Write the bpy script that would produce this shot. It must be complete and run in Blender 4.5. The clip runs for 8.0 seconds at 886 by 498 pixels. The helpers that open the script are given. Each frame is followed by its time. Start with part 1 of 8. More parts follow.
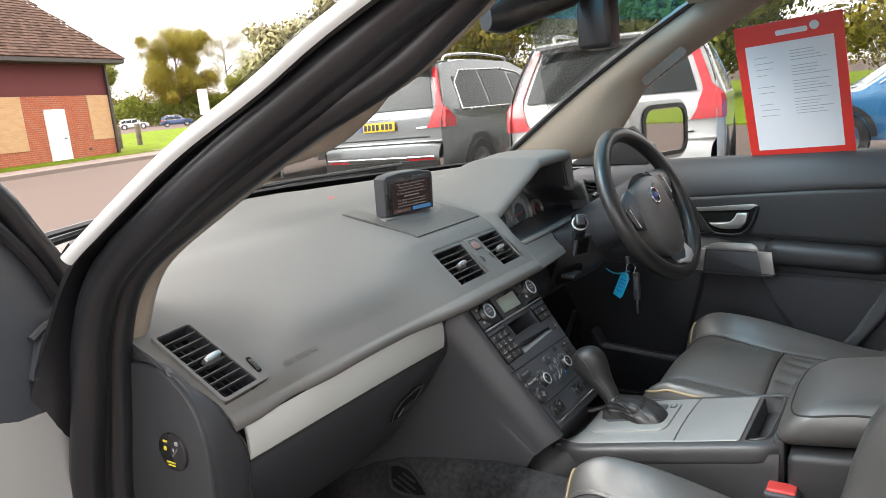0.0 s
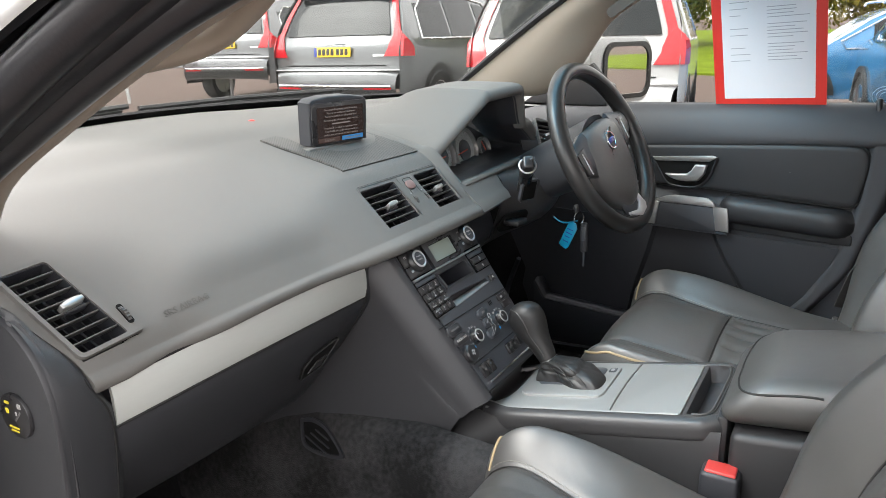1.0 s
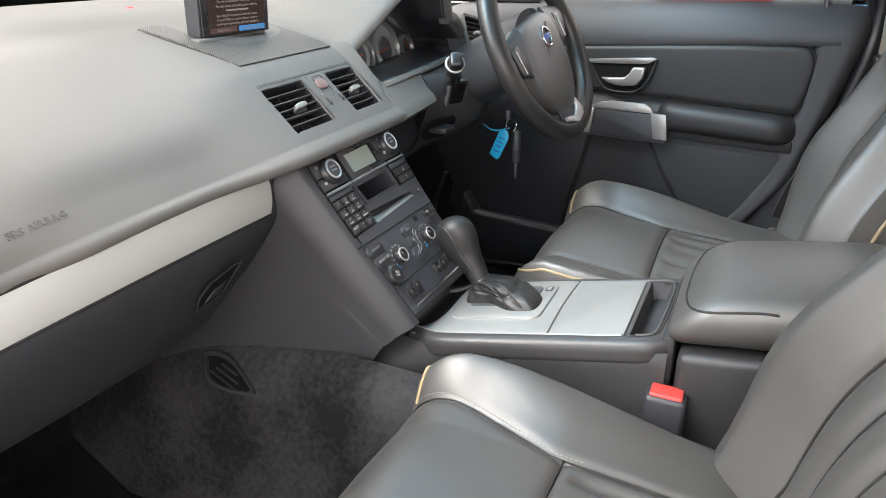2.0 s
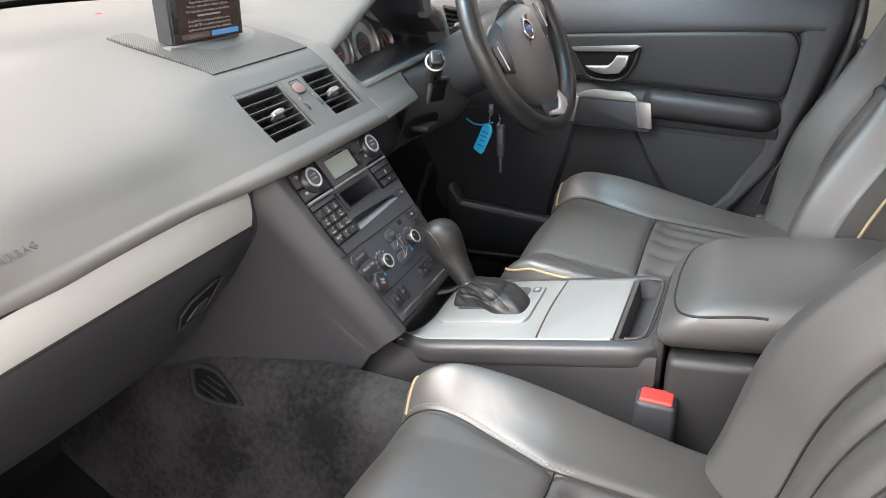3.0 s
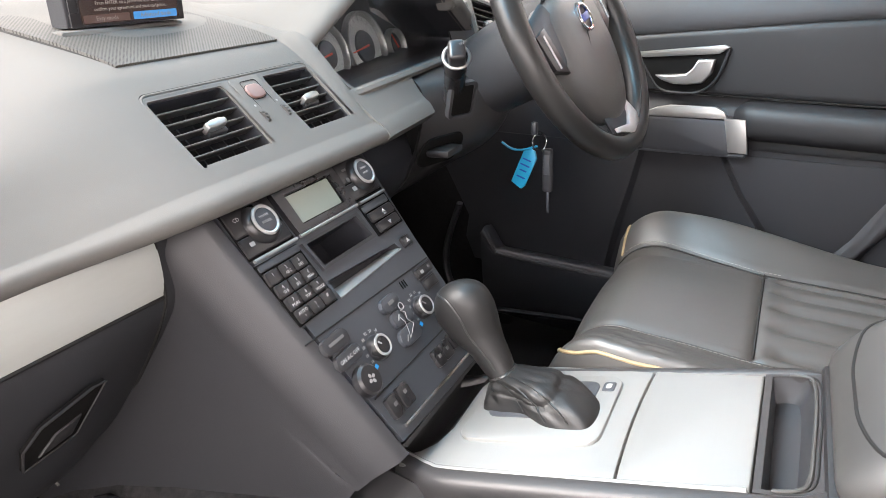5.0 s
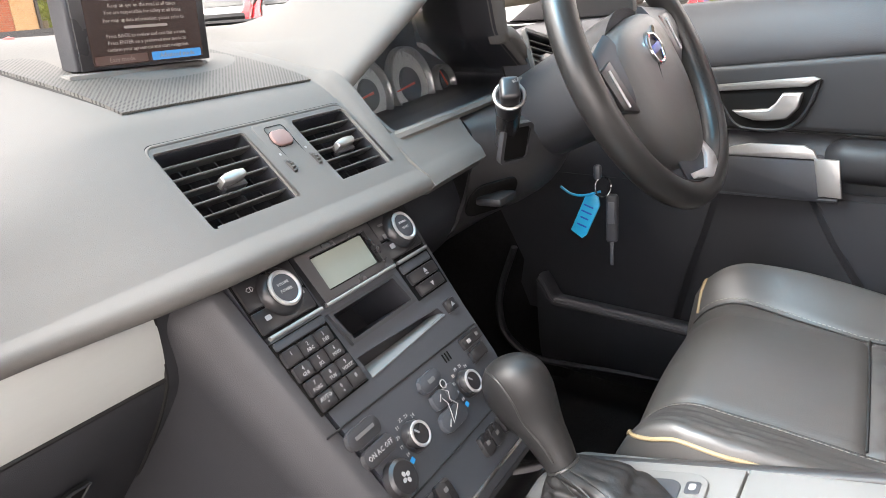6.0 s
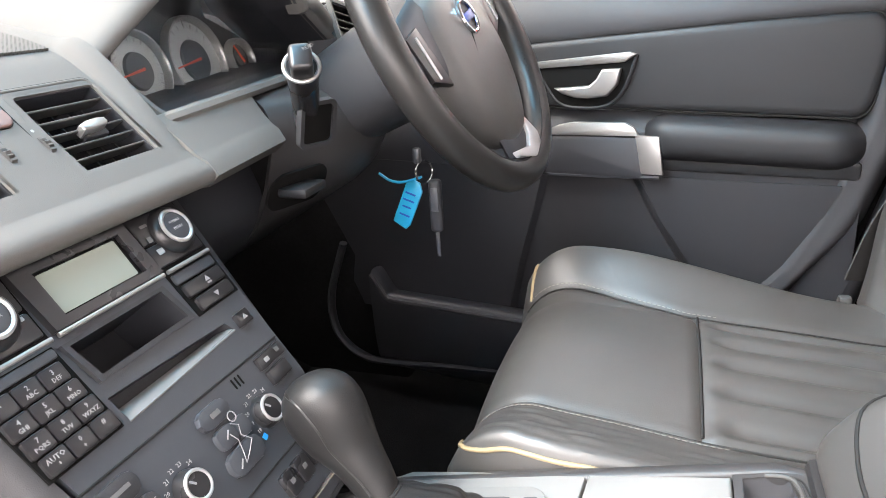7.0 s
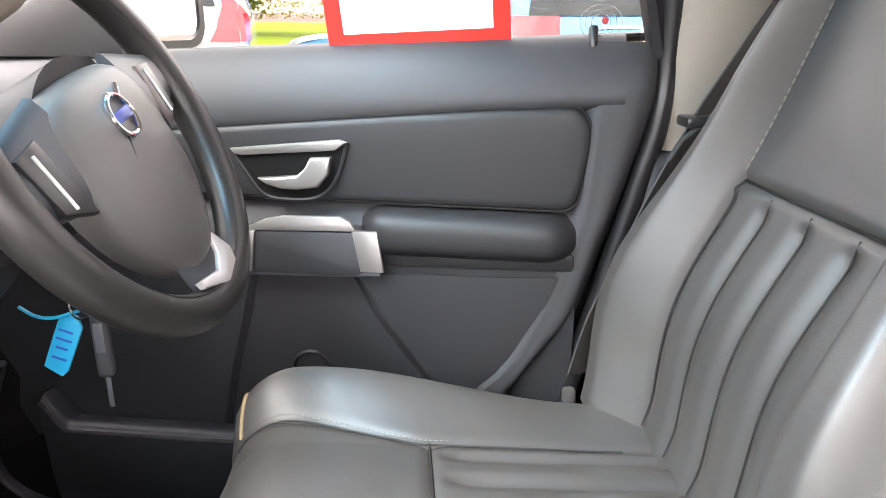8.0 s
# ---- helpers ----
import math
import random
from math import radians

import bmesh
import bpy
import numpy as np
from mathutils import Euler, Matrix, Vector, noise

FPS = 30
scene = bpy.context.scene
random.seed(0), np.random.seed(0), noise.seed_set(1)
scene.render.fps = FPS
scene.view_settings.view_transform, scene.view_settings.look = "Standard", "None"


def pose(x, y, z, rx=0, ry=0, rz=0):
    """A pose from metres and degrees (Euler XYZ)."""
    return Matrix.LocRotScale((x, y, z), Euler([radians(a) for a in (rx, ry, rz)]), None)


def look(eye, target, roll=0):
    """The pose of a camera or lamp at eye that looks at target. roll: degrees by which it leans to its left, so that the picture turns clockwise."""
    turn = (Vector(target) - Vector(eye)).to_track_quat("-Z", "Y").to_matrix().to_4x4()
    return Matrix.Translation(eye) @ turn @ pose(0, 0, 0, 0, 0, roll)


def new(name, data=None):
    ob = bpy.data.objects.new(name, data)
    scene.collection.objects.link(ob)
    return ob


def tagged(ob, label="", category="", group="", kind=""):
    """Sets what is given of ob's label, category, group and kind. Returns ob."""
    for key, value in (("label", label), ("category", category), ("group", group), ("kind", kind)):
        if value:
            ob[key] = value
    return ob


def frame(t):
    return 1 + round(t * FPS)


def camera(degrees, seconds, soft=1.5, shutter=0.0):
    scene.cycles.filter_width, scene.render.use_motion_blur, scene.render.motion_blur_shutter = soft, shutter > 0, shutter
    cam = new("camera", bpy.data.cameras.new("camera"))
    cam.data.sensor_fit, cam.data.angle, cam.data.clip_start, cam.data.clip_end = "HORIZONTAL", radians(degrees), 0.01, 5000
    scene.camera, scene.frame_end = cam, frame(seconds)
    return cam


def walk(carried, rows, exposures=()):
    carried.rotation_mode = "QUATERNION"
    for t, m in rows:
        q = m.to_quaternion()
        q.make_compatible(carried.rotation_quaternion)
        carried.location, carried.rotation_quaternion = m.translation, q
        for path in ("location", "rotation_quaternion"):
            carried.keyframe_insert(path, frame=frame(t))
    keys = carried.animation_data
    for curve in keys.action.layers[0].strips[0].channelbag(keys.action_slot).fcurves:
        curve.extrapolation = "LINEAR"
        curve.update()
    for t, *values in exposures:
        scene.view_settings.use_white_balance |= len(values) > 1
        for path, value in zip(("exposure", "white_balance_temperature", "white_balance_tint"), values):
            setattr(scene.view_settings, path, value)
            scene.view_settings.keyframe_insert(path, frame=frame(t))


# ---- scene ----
from mathutils.bvhtree import BVHTree

cam = camera(64.0, 8.0, soft=0.85)
PATH = [
    (0, (-1.199, -0.494, 1.306), (0.428, 0.604, 0.921), -5.4),
    (0.5, (-1.136, -0.484, 1.288), (0.492, 0.58, 0.823), -3.0),
    (1, (-1.055, -0.452, 1.282), (0.597, 0.521, 0.713), -1.5),
    (1.5, (-0.984, -0.422, 1.245), (0.692, 0.434, 0.57), -0.6),
    (2, (-0.942, -0.398, 1.228), (0.734, 0.359, 0.442), -0.3),
    (2.2, (-0.934, -0.392, 1.225), (0.74, 0.338, 0.409), -0.4),
    (3.3, (-0.886, -0.393, 1.268), (0.777, 0.329, 0.424), -1.9),
    (3.5, (-0.858, -0.379, 1.257), (0.821, 0.349, 0.451), -2.4),
    (4, (-0.752, -0.32, 1.234), (0.953, 0.41, 0.487), -2.9),
    (4.5, (-0.661, -0.278, 1.174), (1.037, 0.474, 0.43), -2.8),
    (5, (-0.586, -0.272, 1.136), (1.078, 0.567, 0.409), -3.2),
    (5.2, (-0.562, -0.262, 1.143), (1.08, 0.647, 0.452), -3.5),
    (6.3, (-0.454, -0.222, 1.118), (1.166, 0.765, 0.486), -4.5),
    (6.5, (-0.431, -0.219, 1.107), (1.226, 0.692, 0.457), -4.5),
    (7, (-0.379, -0.226, 1.095), (1.403, 0.377, 0.417), -3.7),
    (7.5, (-0.299, -0.23, 1.096), (1.579, -0.054, 0.43), -1.8),
    (8, (-0.216, -0.241, 1.142), (1.687, -0.353, 0.537), -0.2),
]
walk(cam, [(t, look(eye, target, roll)) for t, eye, target, roll in PATH], [(0.0, 2.17, 6350, 8), (1.0, 2.40, 6350, 8), (1.5, 2.53, 6430, 9), (2.0, 2.82, 6500, 10), (3.5, 2.92, 6600, 12), (4.0, 2.92, 6600, 12), (5.0, 3.22, 6650, 14), (6.5, 3.32, 6650, 14), (7.0, 3.55, 6650, 14), (7.5, 3.80, 6650, 14), (8.0, 3.70, 6650, 14)])

# ---- daylight: bright overcast ----
SUN_AZ, SUN_EL = 136.0, 48.0
world = bpy.data.worlds.new("sky")
scene.world = world
world.use_nodes = True
wn = world.node_tree.nodes
sky = wn.new("ShaderNodeTexSky")
sky.sky_type, sky.sun_disc = "NISHITA", False
sky.sun_elevation, sky.sun_rotation = radians(SUN_EL), radians(90 - SUN_AZ)
sky.air_density, sky.dust_density, sky.ozone_density = 1.0, 6.0, 1.0
hsv = wn.new("ShaderNodeHueSaturation")
hsv.inputs["Saturation"].default_value = 0.12
world.node_tree.links.new(sky.outputs[0], hsv.inputs["Color"])
cloud = wn.new("ShaderNodeMix")
cloud.data_type = "RGBA"
cloud.inputs["Factor"].default_value, cloud.inputs["B"].default_value = 0.65, (7.65, 7.05, 6.75, 1)
world.node_tree.links.new(hsv.outputs[0], cloud.inputs["A"])
world.node_tree.links.new(cloud.outputs["Result"], wn["Background"].inputs[0])
wn["Background"].inputs[1].default_value = 0.15
sun = new("sun", bpy.data.lights.new("sun", "SUN"))
sun.data.energy, sun.data.angle, sun.data.color = 0.7, radians(30), (1.0, 0.94, 0.86)
d = Vector((math.cos(radians(SUN_AZ)) * math.cos(radians(SUN_EL)), math.sin(radians(SUN_AZ)) * math.cos(radians(SUN_EL)), math.sin(radians(SUN_EL))))
sun.matrix_world = look(d * 30, (0, 0, 0))


# ---- materials ----
def mat(name, base, rough=0.5, metal=0.0, vary=0.08, scale=8.0, bump=0.0, bscale=600.0, spec=0.5, coat=0.0, sheen=0.0, stretch=None, second=None, island=0.0):
    m = bpy.data.materials.new(name)
    m.use_nodes = True
    nt, nd = m.node_tree, m.node_tree.nodes
    b = nd["Principled BSDF"]
    b.inputs["Roughness"].default_value, b.inputs["Metallic"].default_value = rough, metal
    b.inputs["Specular IOR Level"].default_value, b.inputs["Coat Weight"].default_value = spec, coat
    b.inputs["Sheen Weight"].default_value = sheen
    tc, mp = nd.new("ShaderNodeTexCoord"), nd.new("ShaderNodeMapping")
    nt.links.new(tc.outputs["Object"], mp.inputs[0])
    if stretch:
        mp.inputs["Scale"].default_value = stretch
    n1, n2 = nd.new("ShaderNodeTexNoise"), nd.new("ShaderNodeTexNoise")
    n1.inputs["Scale"].default_value, n1.inputs["Detail"].default_value = scale, 6
    n2.inputs["Scale"].default_value, n2.inputs["Detail"].default_value = scale * 14, 3
    for n in (n1, n2):
        nt.links.new(mp.outputs[0], n.inputs["Vector"])
    mix = nd.new("ShaderNodeMix")
    mix.data_type = "RGBA"
    c = Vector(base)
    mix.inputs["A"].default_value = (*(c * (1 - vary)), 1)
    mix.inputs["B"].default_value = (*(Vector(second) if second else c * (1 + vary)), 1)
    add = nd.new("ShaderNodeMath")
    add.operation = "MULTIPLY_ADD"
    add.inputs[1].default_value, add.inputs[2].default_value = 0.35, 0.0
    nt.links.new(n2.outputs[0], add.inputs[0])
    ramp = nd.new("ShaderNodeMath")
    ramp.operation = "MULTIPLY_ADD"
    ramp.inputs[1].default_value = 0.65
    nt.links.new(n1.outputs[0], ramp.inputs[0])
    nt.links.new(add.outputs[0], ramp.inputs[2])
    fac = ramp.outputs[0]
    if vary >= 0.3:
        sharp = nd.new("ShaderNodeMapRange")
        sharp.inputs["From Min"].default_value, sharp.inputs["From Max"].default_value = 0.38, 0.62
        nt.links.new(fac, sharp.inputs["Value"])
        fac = sharp.outputs[0]
    nt.links.new(fac, mix.inputs["Factor"])
    col = mix.outputs["Result"]
    if island:
        geo, h = nd.new("ShaderNodeNewGeometry"), nd.new("ShaderNodeHueSaturation")
        mr = nd.new("ShaderNodeMapRange")
        mr.inputs["To Min"].default_value, mr.inputs["To Max"].default_value = 1 - island, 1 + island
        nt.links.new(geo.outputs["Random Per Island"], mr.inputs["Value"])
        nt.links.new(mr.outputs[0], h.inputs["Value"])
        nt.links.new(col, h.inputs["Color"])
        col = h.outputs[0]
    nt.links.new(col, b.inputs["Base Color"])
    rr = nd.new("ShaderNodeMapRange")
    rr.inputs["To Min"].default_value, rr.inputs["To Max"].default_value = max(rough - min(0.08, vary * 0.7), 0.02), min(rough + min(0.08, vary * 0.7), 1)
    nt.links.new(n1.outputs[0], rr.inputs["Value"])
    nt.links.new(rr.outputs[0], b.inputs["Roughness"])
    if bump:
        n3, bp = nd.new("ShaderNodeTexNoise"), nd.new("ShaderNodeBump")
        n3.inputs["Scale"].default_value, n3.inputs["Detail"].default_value = bscale, 2
        nt.links.new(mp.outputs[0], n3.inputs["Vector"])
        bp.inputs["Strength"].default_value, bp.inputs["Distance"].default_value = bump, 0.001
        nt.links.new(n3.outputs[0], bp.inputs["Height"])
        nt.links.new(bp.outputs[0], b.inputs["Normal"])
    return m


def leather_mat(name, base, rough=0.38, spec=1.0):
    """Leather: pebbled grain, soft creases."""
    m = mat(name, base, rough, vary=0.12, scale=5, bump=0.13, bscale=1100, spec=spec)
    nt, nd = m.node_tree, m.node_tree.nodes
    b = nd["Principled BSDF"]
    fine = b.inputs["Normal"].links[0].from_node
    tc = nd.new("ShaderNodeTexCoord")
    mp = nd.new("ShaderNodeMapping")
    mp.inputs["Scale"].default_value = (7, 10, 9)
    w = nd.new("ShaderNodeTexNoise")
    w.inputs["Scale"].default_value, w.inputs["Detail"].default_value, w.inputs["Distortion"].default_value = 1.0, 3, 0.8
    bp = nd.new("ShaderNodeBump")
    bp.inputs["Strength"].default_value, bp.inputs["Distance"].default_value = 0.34, 0.005
    nt.links.new(tc.outputs["Object"], mp.inputs[0])
    nt.links.new(mp.outputs[0], w.inputs["Vector"])
    nt.links.new(w.outputs[0], bp.inputs["Height"])
    nt.links.new(bp.outputs[0], fine.inputs["Normal"])
    return m


def glass_mat(name, tint=(1, 1, 1), low=0.02):
    m = bpy.data.materials.new(name)
    m.use_nodes = True
    nt, nd = m.node_tree, m.node_tree.nodes
    nd.remove(nd["Principled BSDF"])
    t, g, x, f = nd.new("ShaderNodeBsdfTransparent"), nd.new("ShaderNodeBsdfGlossy"), nd.new("ShaderNodeMixShader"), nd.new("ShaderNodeLayerWeight")
    t.inputs[0].default_value = (*tint, 1)
    g.inputs["Roughness"].default_value = 0.0
    po = nd.new("ShaderNodeMath")
    po.operation = "POWER"
    po.inputs[1].default_value = 5.0
    mr = nd.new("ShaderNodeMapRange")
    mr.inputs["To Min"].default_value, mr.inputs["To Max"].default_value = low, 0.45
    f.inputs[0].default_value = 0.5
    nt.links.new(f.outputs["Facing"], po.inputs[0])
    nt.links.new(po.outputs[0], mr.inputs["Value"])
    nt.links.new(mr.outputs[0], x.inputs[0])
    nt.links.new(t.outputs[0], x.inputs[1])
    nt.links.new(g.outputs[0], x.inputs[2])
    nt.links.new(x.outputs[0], nd["Material Output"].inputs[0])
    return m


def glow_mat(name, color, strength, base=(0.02, 0.02, 0.02)):
    m = mat(name, base, 0.25, vary=0.03)
    b = m.node_tree.nodes["Principled BSDF"]
    b.inputs["Emission Color"].default_value, b.inputs["Emission Strength"].default_value = (*color, 1), strength
    return m


M_DASH = mat("dash_soft_plastic", (0.129, 0.126, 0.120), 0.6, vary=0.06, scale=5, bump=0.22, bscale=1500, spec=0.22)
M_KNEE = mat("black_knee_plastic", (0.0235, 0.0250, 0.0300), 0.48, vary=0.08, scale=7, bump=0.2, bscale=1400, spec=0.5)
M_DARK = mat("dark_plastic", (0.021, 0.021, 0.0225), 0.46, vary=0.08, scale=7, bump=0.2, bscale=1400, spec=0.45)
M_STACK = mat("charcoal_plastic", (0.048, 0.053, 0.062), 0.40, vary=0.07, scale=12, bump=0.10, bscale=1600)
M_HUB = mat("airbag_cover_plastic", (0.085, 0.083, 0.082), 0.36, vary=0.05, scale=8, bump=0.25, bscale=900)
M_SIDE = mat("grey_console_plastic", (0.031, 0.0322, 0.0360), 0.48, vary=0.06, scale=6, bump=0.2, bscale=1400)
M_RIMGREY = mat("grey_rim_plastic", (0.033, 0.0325, 0.034), 0.42, vary=0.06, scale=8, bump=0.2, bscale=1400)
M_GLOVE = mat("glovebox_plastic", (0.028, 0.0292, 0.0330), 0.5, vary=0.06, scale=6, bump=0.2, bscale=1400, spec=0.35)
M_BLACK = mat("gloss_black_plastic", (0.020, 0.020, 0.022), 0.28, vary=0.06)
M_SLAT = mat("dark_slat", (0.060, 0.059, 0.058), 0.42, vary=0.06)
M_LIP = mat("grey_slot_lip", (0.20, 0.20, 0.20), 0.45, vary=0.05)
# near-black that puts the shade of hollows and gaps into the colour
M_VOID = mat("cavity_shade", (0.007, 0.007, 0.007), 0.9, vary=0.05, spec=0.1)
M_RUBBER = mat("black_rubber", (0.0115, 0.0118, 0.0140), 0.36, vary=0.12, scale=10, bump=0.12, bscale=300, spec=0.55)
M_SILVER = mat("brushed_silver_trim", (0.29, 0.295, 0.29), 0.46, metal=0.5, vary=0.04, scale=20, stretch=(1, 14, 1), bump=0.05, bscale=250)
M_INLAY = mat("satin_silver_inlay", (0.50, 0.52, 0.50), 0.38, metal=0.25, vary=0.05, scale=16, stretch=(2, 12, 12))
M_BRIGHT = mat("bright_satin_trim", (0.66, 0.66, 0.67), 0.36, metal=0.45, vary=0.03)
M_CHROME = mat("chrome", (0.75, 0.76, 0.77), 0.12, metal=1.0, vary=0.02)
M_TRIM = mat("matt_silver_trim", (0.36, 0.36, 0.355), 0.34, metal=0.75, vary=0.03)
M_SATIN = mat("satin_chrome", (0.62, 0.62, 0.62), 0.27, metal=1.0, vary=0.03)
M_LEATHER = leather_mat("black_leather", (0.050, 0.0485, 0.047), 0.46, 0.9)
M_WHEEL = mat("wheel_leather", (0.020, 0.020, 0.020), 0.33, vary=0.05, scale=10, bump=0.12, bscale=1500)
M_DOORPAD = mat("door_vinyl", (0.016, 0.0168, 0.0190), 0.48, vary=0.08, scale=5, bump=0.18, bscale=1400, spec=0.35)
M_DOOR = mat("door_plastic", (0.039, 0.040, 0.044), 0.52, vary=0.07, scale=5, bump=0.2, bscale=1400, spec=0.38)
M_DOORLOW = mat("lower_door_plastic", (0.025, 0.026, 0.030), 0.52, vary=0.08, scale=5, bump=0.2, bscale=1400, spec=0.35)
M_BEIGE = mat("beige_trim", (0.29, 0.25, 0.205), 0.6, vary=0.05, scale=6, bump=0.25, bscale=900)
M_HEAD = mat("headliner_cloth", (0.50, 0.46, 0.40), 0.9, vary=0.06, scale=30, bump=0.3, bscale=900)
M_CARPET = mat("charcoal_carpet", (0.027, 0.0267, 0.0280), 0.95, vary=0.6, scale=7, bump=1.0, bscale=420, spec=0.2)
# carpet darkened well below M_CARPET to put the footwell's deep shade into it
M_FLOOR = mat("shade_darkened_floor_carpet", (0.006, 0.006, 0.0065), 0.95, vary=0.5, scale=9, bump=1.0, bscale=420, spec=0.2)
M_PIPING = mat("tan_piping", (0.29, 0.22, 0.125), 0.55, vary=0.12, scale=60)
M_THREAD = mat("pale_thread", (0.19, 0.18, 0.165), 0.7, vary=0.1, scale=200)
M_SEAM = mat("dark_seam", (0.008, 0.008, 0.008), 0.7)
M_BELT = mat("belt_webbing", (0.030, 0.030, 0.030), 0.7, vary=0.2, scale=200)
M_RED = mat("red_buckle_button", (0.48, 0.045, 0.04), 0.4, vary=0.06)
M_PAPER = mat("white_paper", (0.72, 0.71, 0.73), 0.7, vary=0.02, scale=20)
M_HOLDER = mat("red_plastic_holder", (0.72, 0.045, 0.035), 0.35, vary=0.05)
M_INK = mat("printed_ink", (0.40, 0.40, 0.42), 0.7)
M_MARK = mat("white_marking", (0.32, 0.32, 0.32), 0.5)
M_GREYMARK = mat("grey_marking", (0.13, 0.13, 0.13), 0.5)
M_YELLOW = mat("yellow_marking", (0.75, 0.62, 0.05), 0.5)
M_NAVY = mat("dark_blue_car_paint", (0.035, 0.065, 0.16), 0.25, metal=0.2, vary=0.05, coat=0.8, scale=2)
M_BLUEMARK = mat("blue_marking", (0.02, 0.32, 0.75), 0.4)
M_TAG = mat("blue_plastic_tag", (0.012, 0.28, 0.48), 0.35, vary=0.06)
M_RING = mat("bright_silver_ring", (0.55, 0.55, 0.55), 0.32, metal=0.6, vary=0.02)
M_LCD = glow_mat("lcd_panel", (0.50, 0.56, 0.46), 0.02, (0.17, 0.19, 0.165))
M_NAV = glow_mat("nav_screen", (0.10, 0.055, 0.045), 0.04, (0.012, 0.011, 0.011))
M_NAVTEXT = glow_mat("nav_lettering", (0.62, 0.52, 0.48), 0.055)
M_NAVBLUE = glow_mat("nav_blue_bar", (0.05, 0.32, 0.75), 0.10)
M_NAVBAR = glow_mat("nav_brown_bar", (0.20, 0.10, 0.08), 0.05)
M_GLASS = glass_mat("clear_glass", (0.74, 0.75, 0.745), 0.045)
M_SHADE = glass_mat("blue_shade_band", (0.45, 0.78, 0.95))
M_BOOT = leather_mat("boot_leather", (0.012, 0.012, 0.0125), 0.48, 0.45)
M_DIAL = mat("dial_face", (0.50, 0.51, 0.52), 0.38, metal=0.4, vary=0.06)
M_NEEDLE = mat("red_needle", (0.70, 0.08, 0.04), 0.4)
M_BADGE = mat("blue_badge", (0.03, 0.06, 0.30), 0.3)
M_WHITE = mat("white_car_paint", (0.50, 0.51, 0.51), 0.22, vary=0.03, coat=0.8, scale=2)
M_GREY = mat("grey_car_paint", (0.14, 0.148, 0.152), 0.25, metal=0.35, vary=0.05, coat=0.8, scale=2)
M_GREYD = mat("silver_grey_car_paint", (0.17, 0.176, 0.182), 0.25, metal=0.35, vary=0.05, coat=0.8, scale=2)
M_BLUE = mat("blue_car_paint", (0.045, 0.19, 0.38), 0.22, metal=0.2, vary=0.05, coat=0.9, scale=2)
M_CARGLASS = mat("dark_car_glass", (0.020, 0.023, 0.024), 0.08, vary=0.02, spec=0.22)
M_TAIL = mat("red_tail_lens", (0.50, 0.010, 0.018), 0.14, vary=0.06, scale=30, coat=0.6)
M_PLATE = mat("yellow_number_plate", (0.80, 0.55, 0.02), 0.4, vary=0.03)
M_TYRE = mat("tyre_rubber", (0.018, 0.018, 0.018), 0.8, vary=0.15)
M_ALLOY = mat("alloy", (0.45, 0.45, 0.46), 0.3, metal=1.0)
M_ROAD = mat("asphalt", (0.115, 0.086, 0.074), 0.95, vary=0.16, scale=0.5, bump=0.6, bscale=60, spec=0.1)
M_KERB = mat("concrete_kerb", (0.19, 0.155, 0.135), 0.9, vary=0.15, scale=2, spec=0.15)
M_GRASS = mat("grass", (0.115, 0.155, 0.010), 0.95, vary=0.3, scale=1.2, bump=0.8, bscale=40, spec=0.05)
M_BRICK = None
M_BUFF = None
M_BAND = mat("maroon_cladding", (0.110, 0.034, 0.036), 0.75, vary=0.18, scale=1.5, spec=0.2)
M_TILE = mat("brown_roof_tile", (0.090, 0.055, 0.042), 0.9, vary=0.25, scale=2, island=0.3, spec=0.12)
M_FASCIA = mat("dark_fascia_board", (0.05, 0.04, 0.04), 0.5)
M_WDOOR = mat("white_painted_door", (0.78, 0.80, 0.82), 0.45, vary=0.03)
M_BARK = mat("bark", (0.12, 0.095, 0.07), 0.9, vary=0.3, scale=3)
M_LEAF1 = mat("autumn_leaves", (0.300, 0.215, 0.032), 0.8, vary=0.4, scale=0.6, second=(0.200, 0.185, 0.028), island=0.4, spec=0.12)
M_LEAF2 = mat("pale_leaves", (0.34, 0.30, 0.19), 0.8, vary=0.3, scale=0.6, second=(0.26, 0.24, 0.12), island=0.35, spec=0.12)
M_HEDGE = mat("hedge_leaves", (0.215, 0.235, 0.040), 0.8, vary=0.3, scale=0.3, second=(0.160, 0.190, 0.034), island=0.3, spec=0.1)
M_LEAF3 = mat("green_leaves", (0.150, 0.180, 0.030), 0.8, vary=0.4, scale=0.6, second=(0.200, 0.195, 0.040), island=0.4, spec=0.12)


def brick_mat(name, a, b, mortar):
    m = mat(name, a, 0.9, vary=0.1, scale=3, spec=0.15)
    nt, nd = m.node_tree, m.node_tree.nodes
    br = nd.new("ShaderNodeTexBrick")
    for key, c in (("Color1", a), ("Color2", b), ("Mortar", mortar)):
        br.inputs[key].default_value = (*c, 1)
    br.inputs["Scale"].default_value = 1.0
    br.inputs["Brick Width"].default_value, br.inputs["Row Height"].default_value, br.inputs["Mortar Size"].default_value = 0.225, 0.075, 0.006
    tc, mp = nd.new("ShaderNodeTexCoord"), nd.new("ShaderNodeMapping")
    mp.inputs["Rotation"].default_value = (radians(-90), 0, 0)
    nt.links.new(tc.outputs["Object"], mp.inputs[0])
    nt.links.new(mp.outputs[0], br.inputs["Vector"])
    nt.links.new(br.outputs["Color"], nd["Principled BSDF"].inputs["Base Color"])
    return m


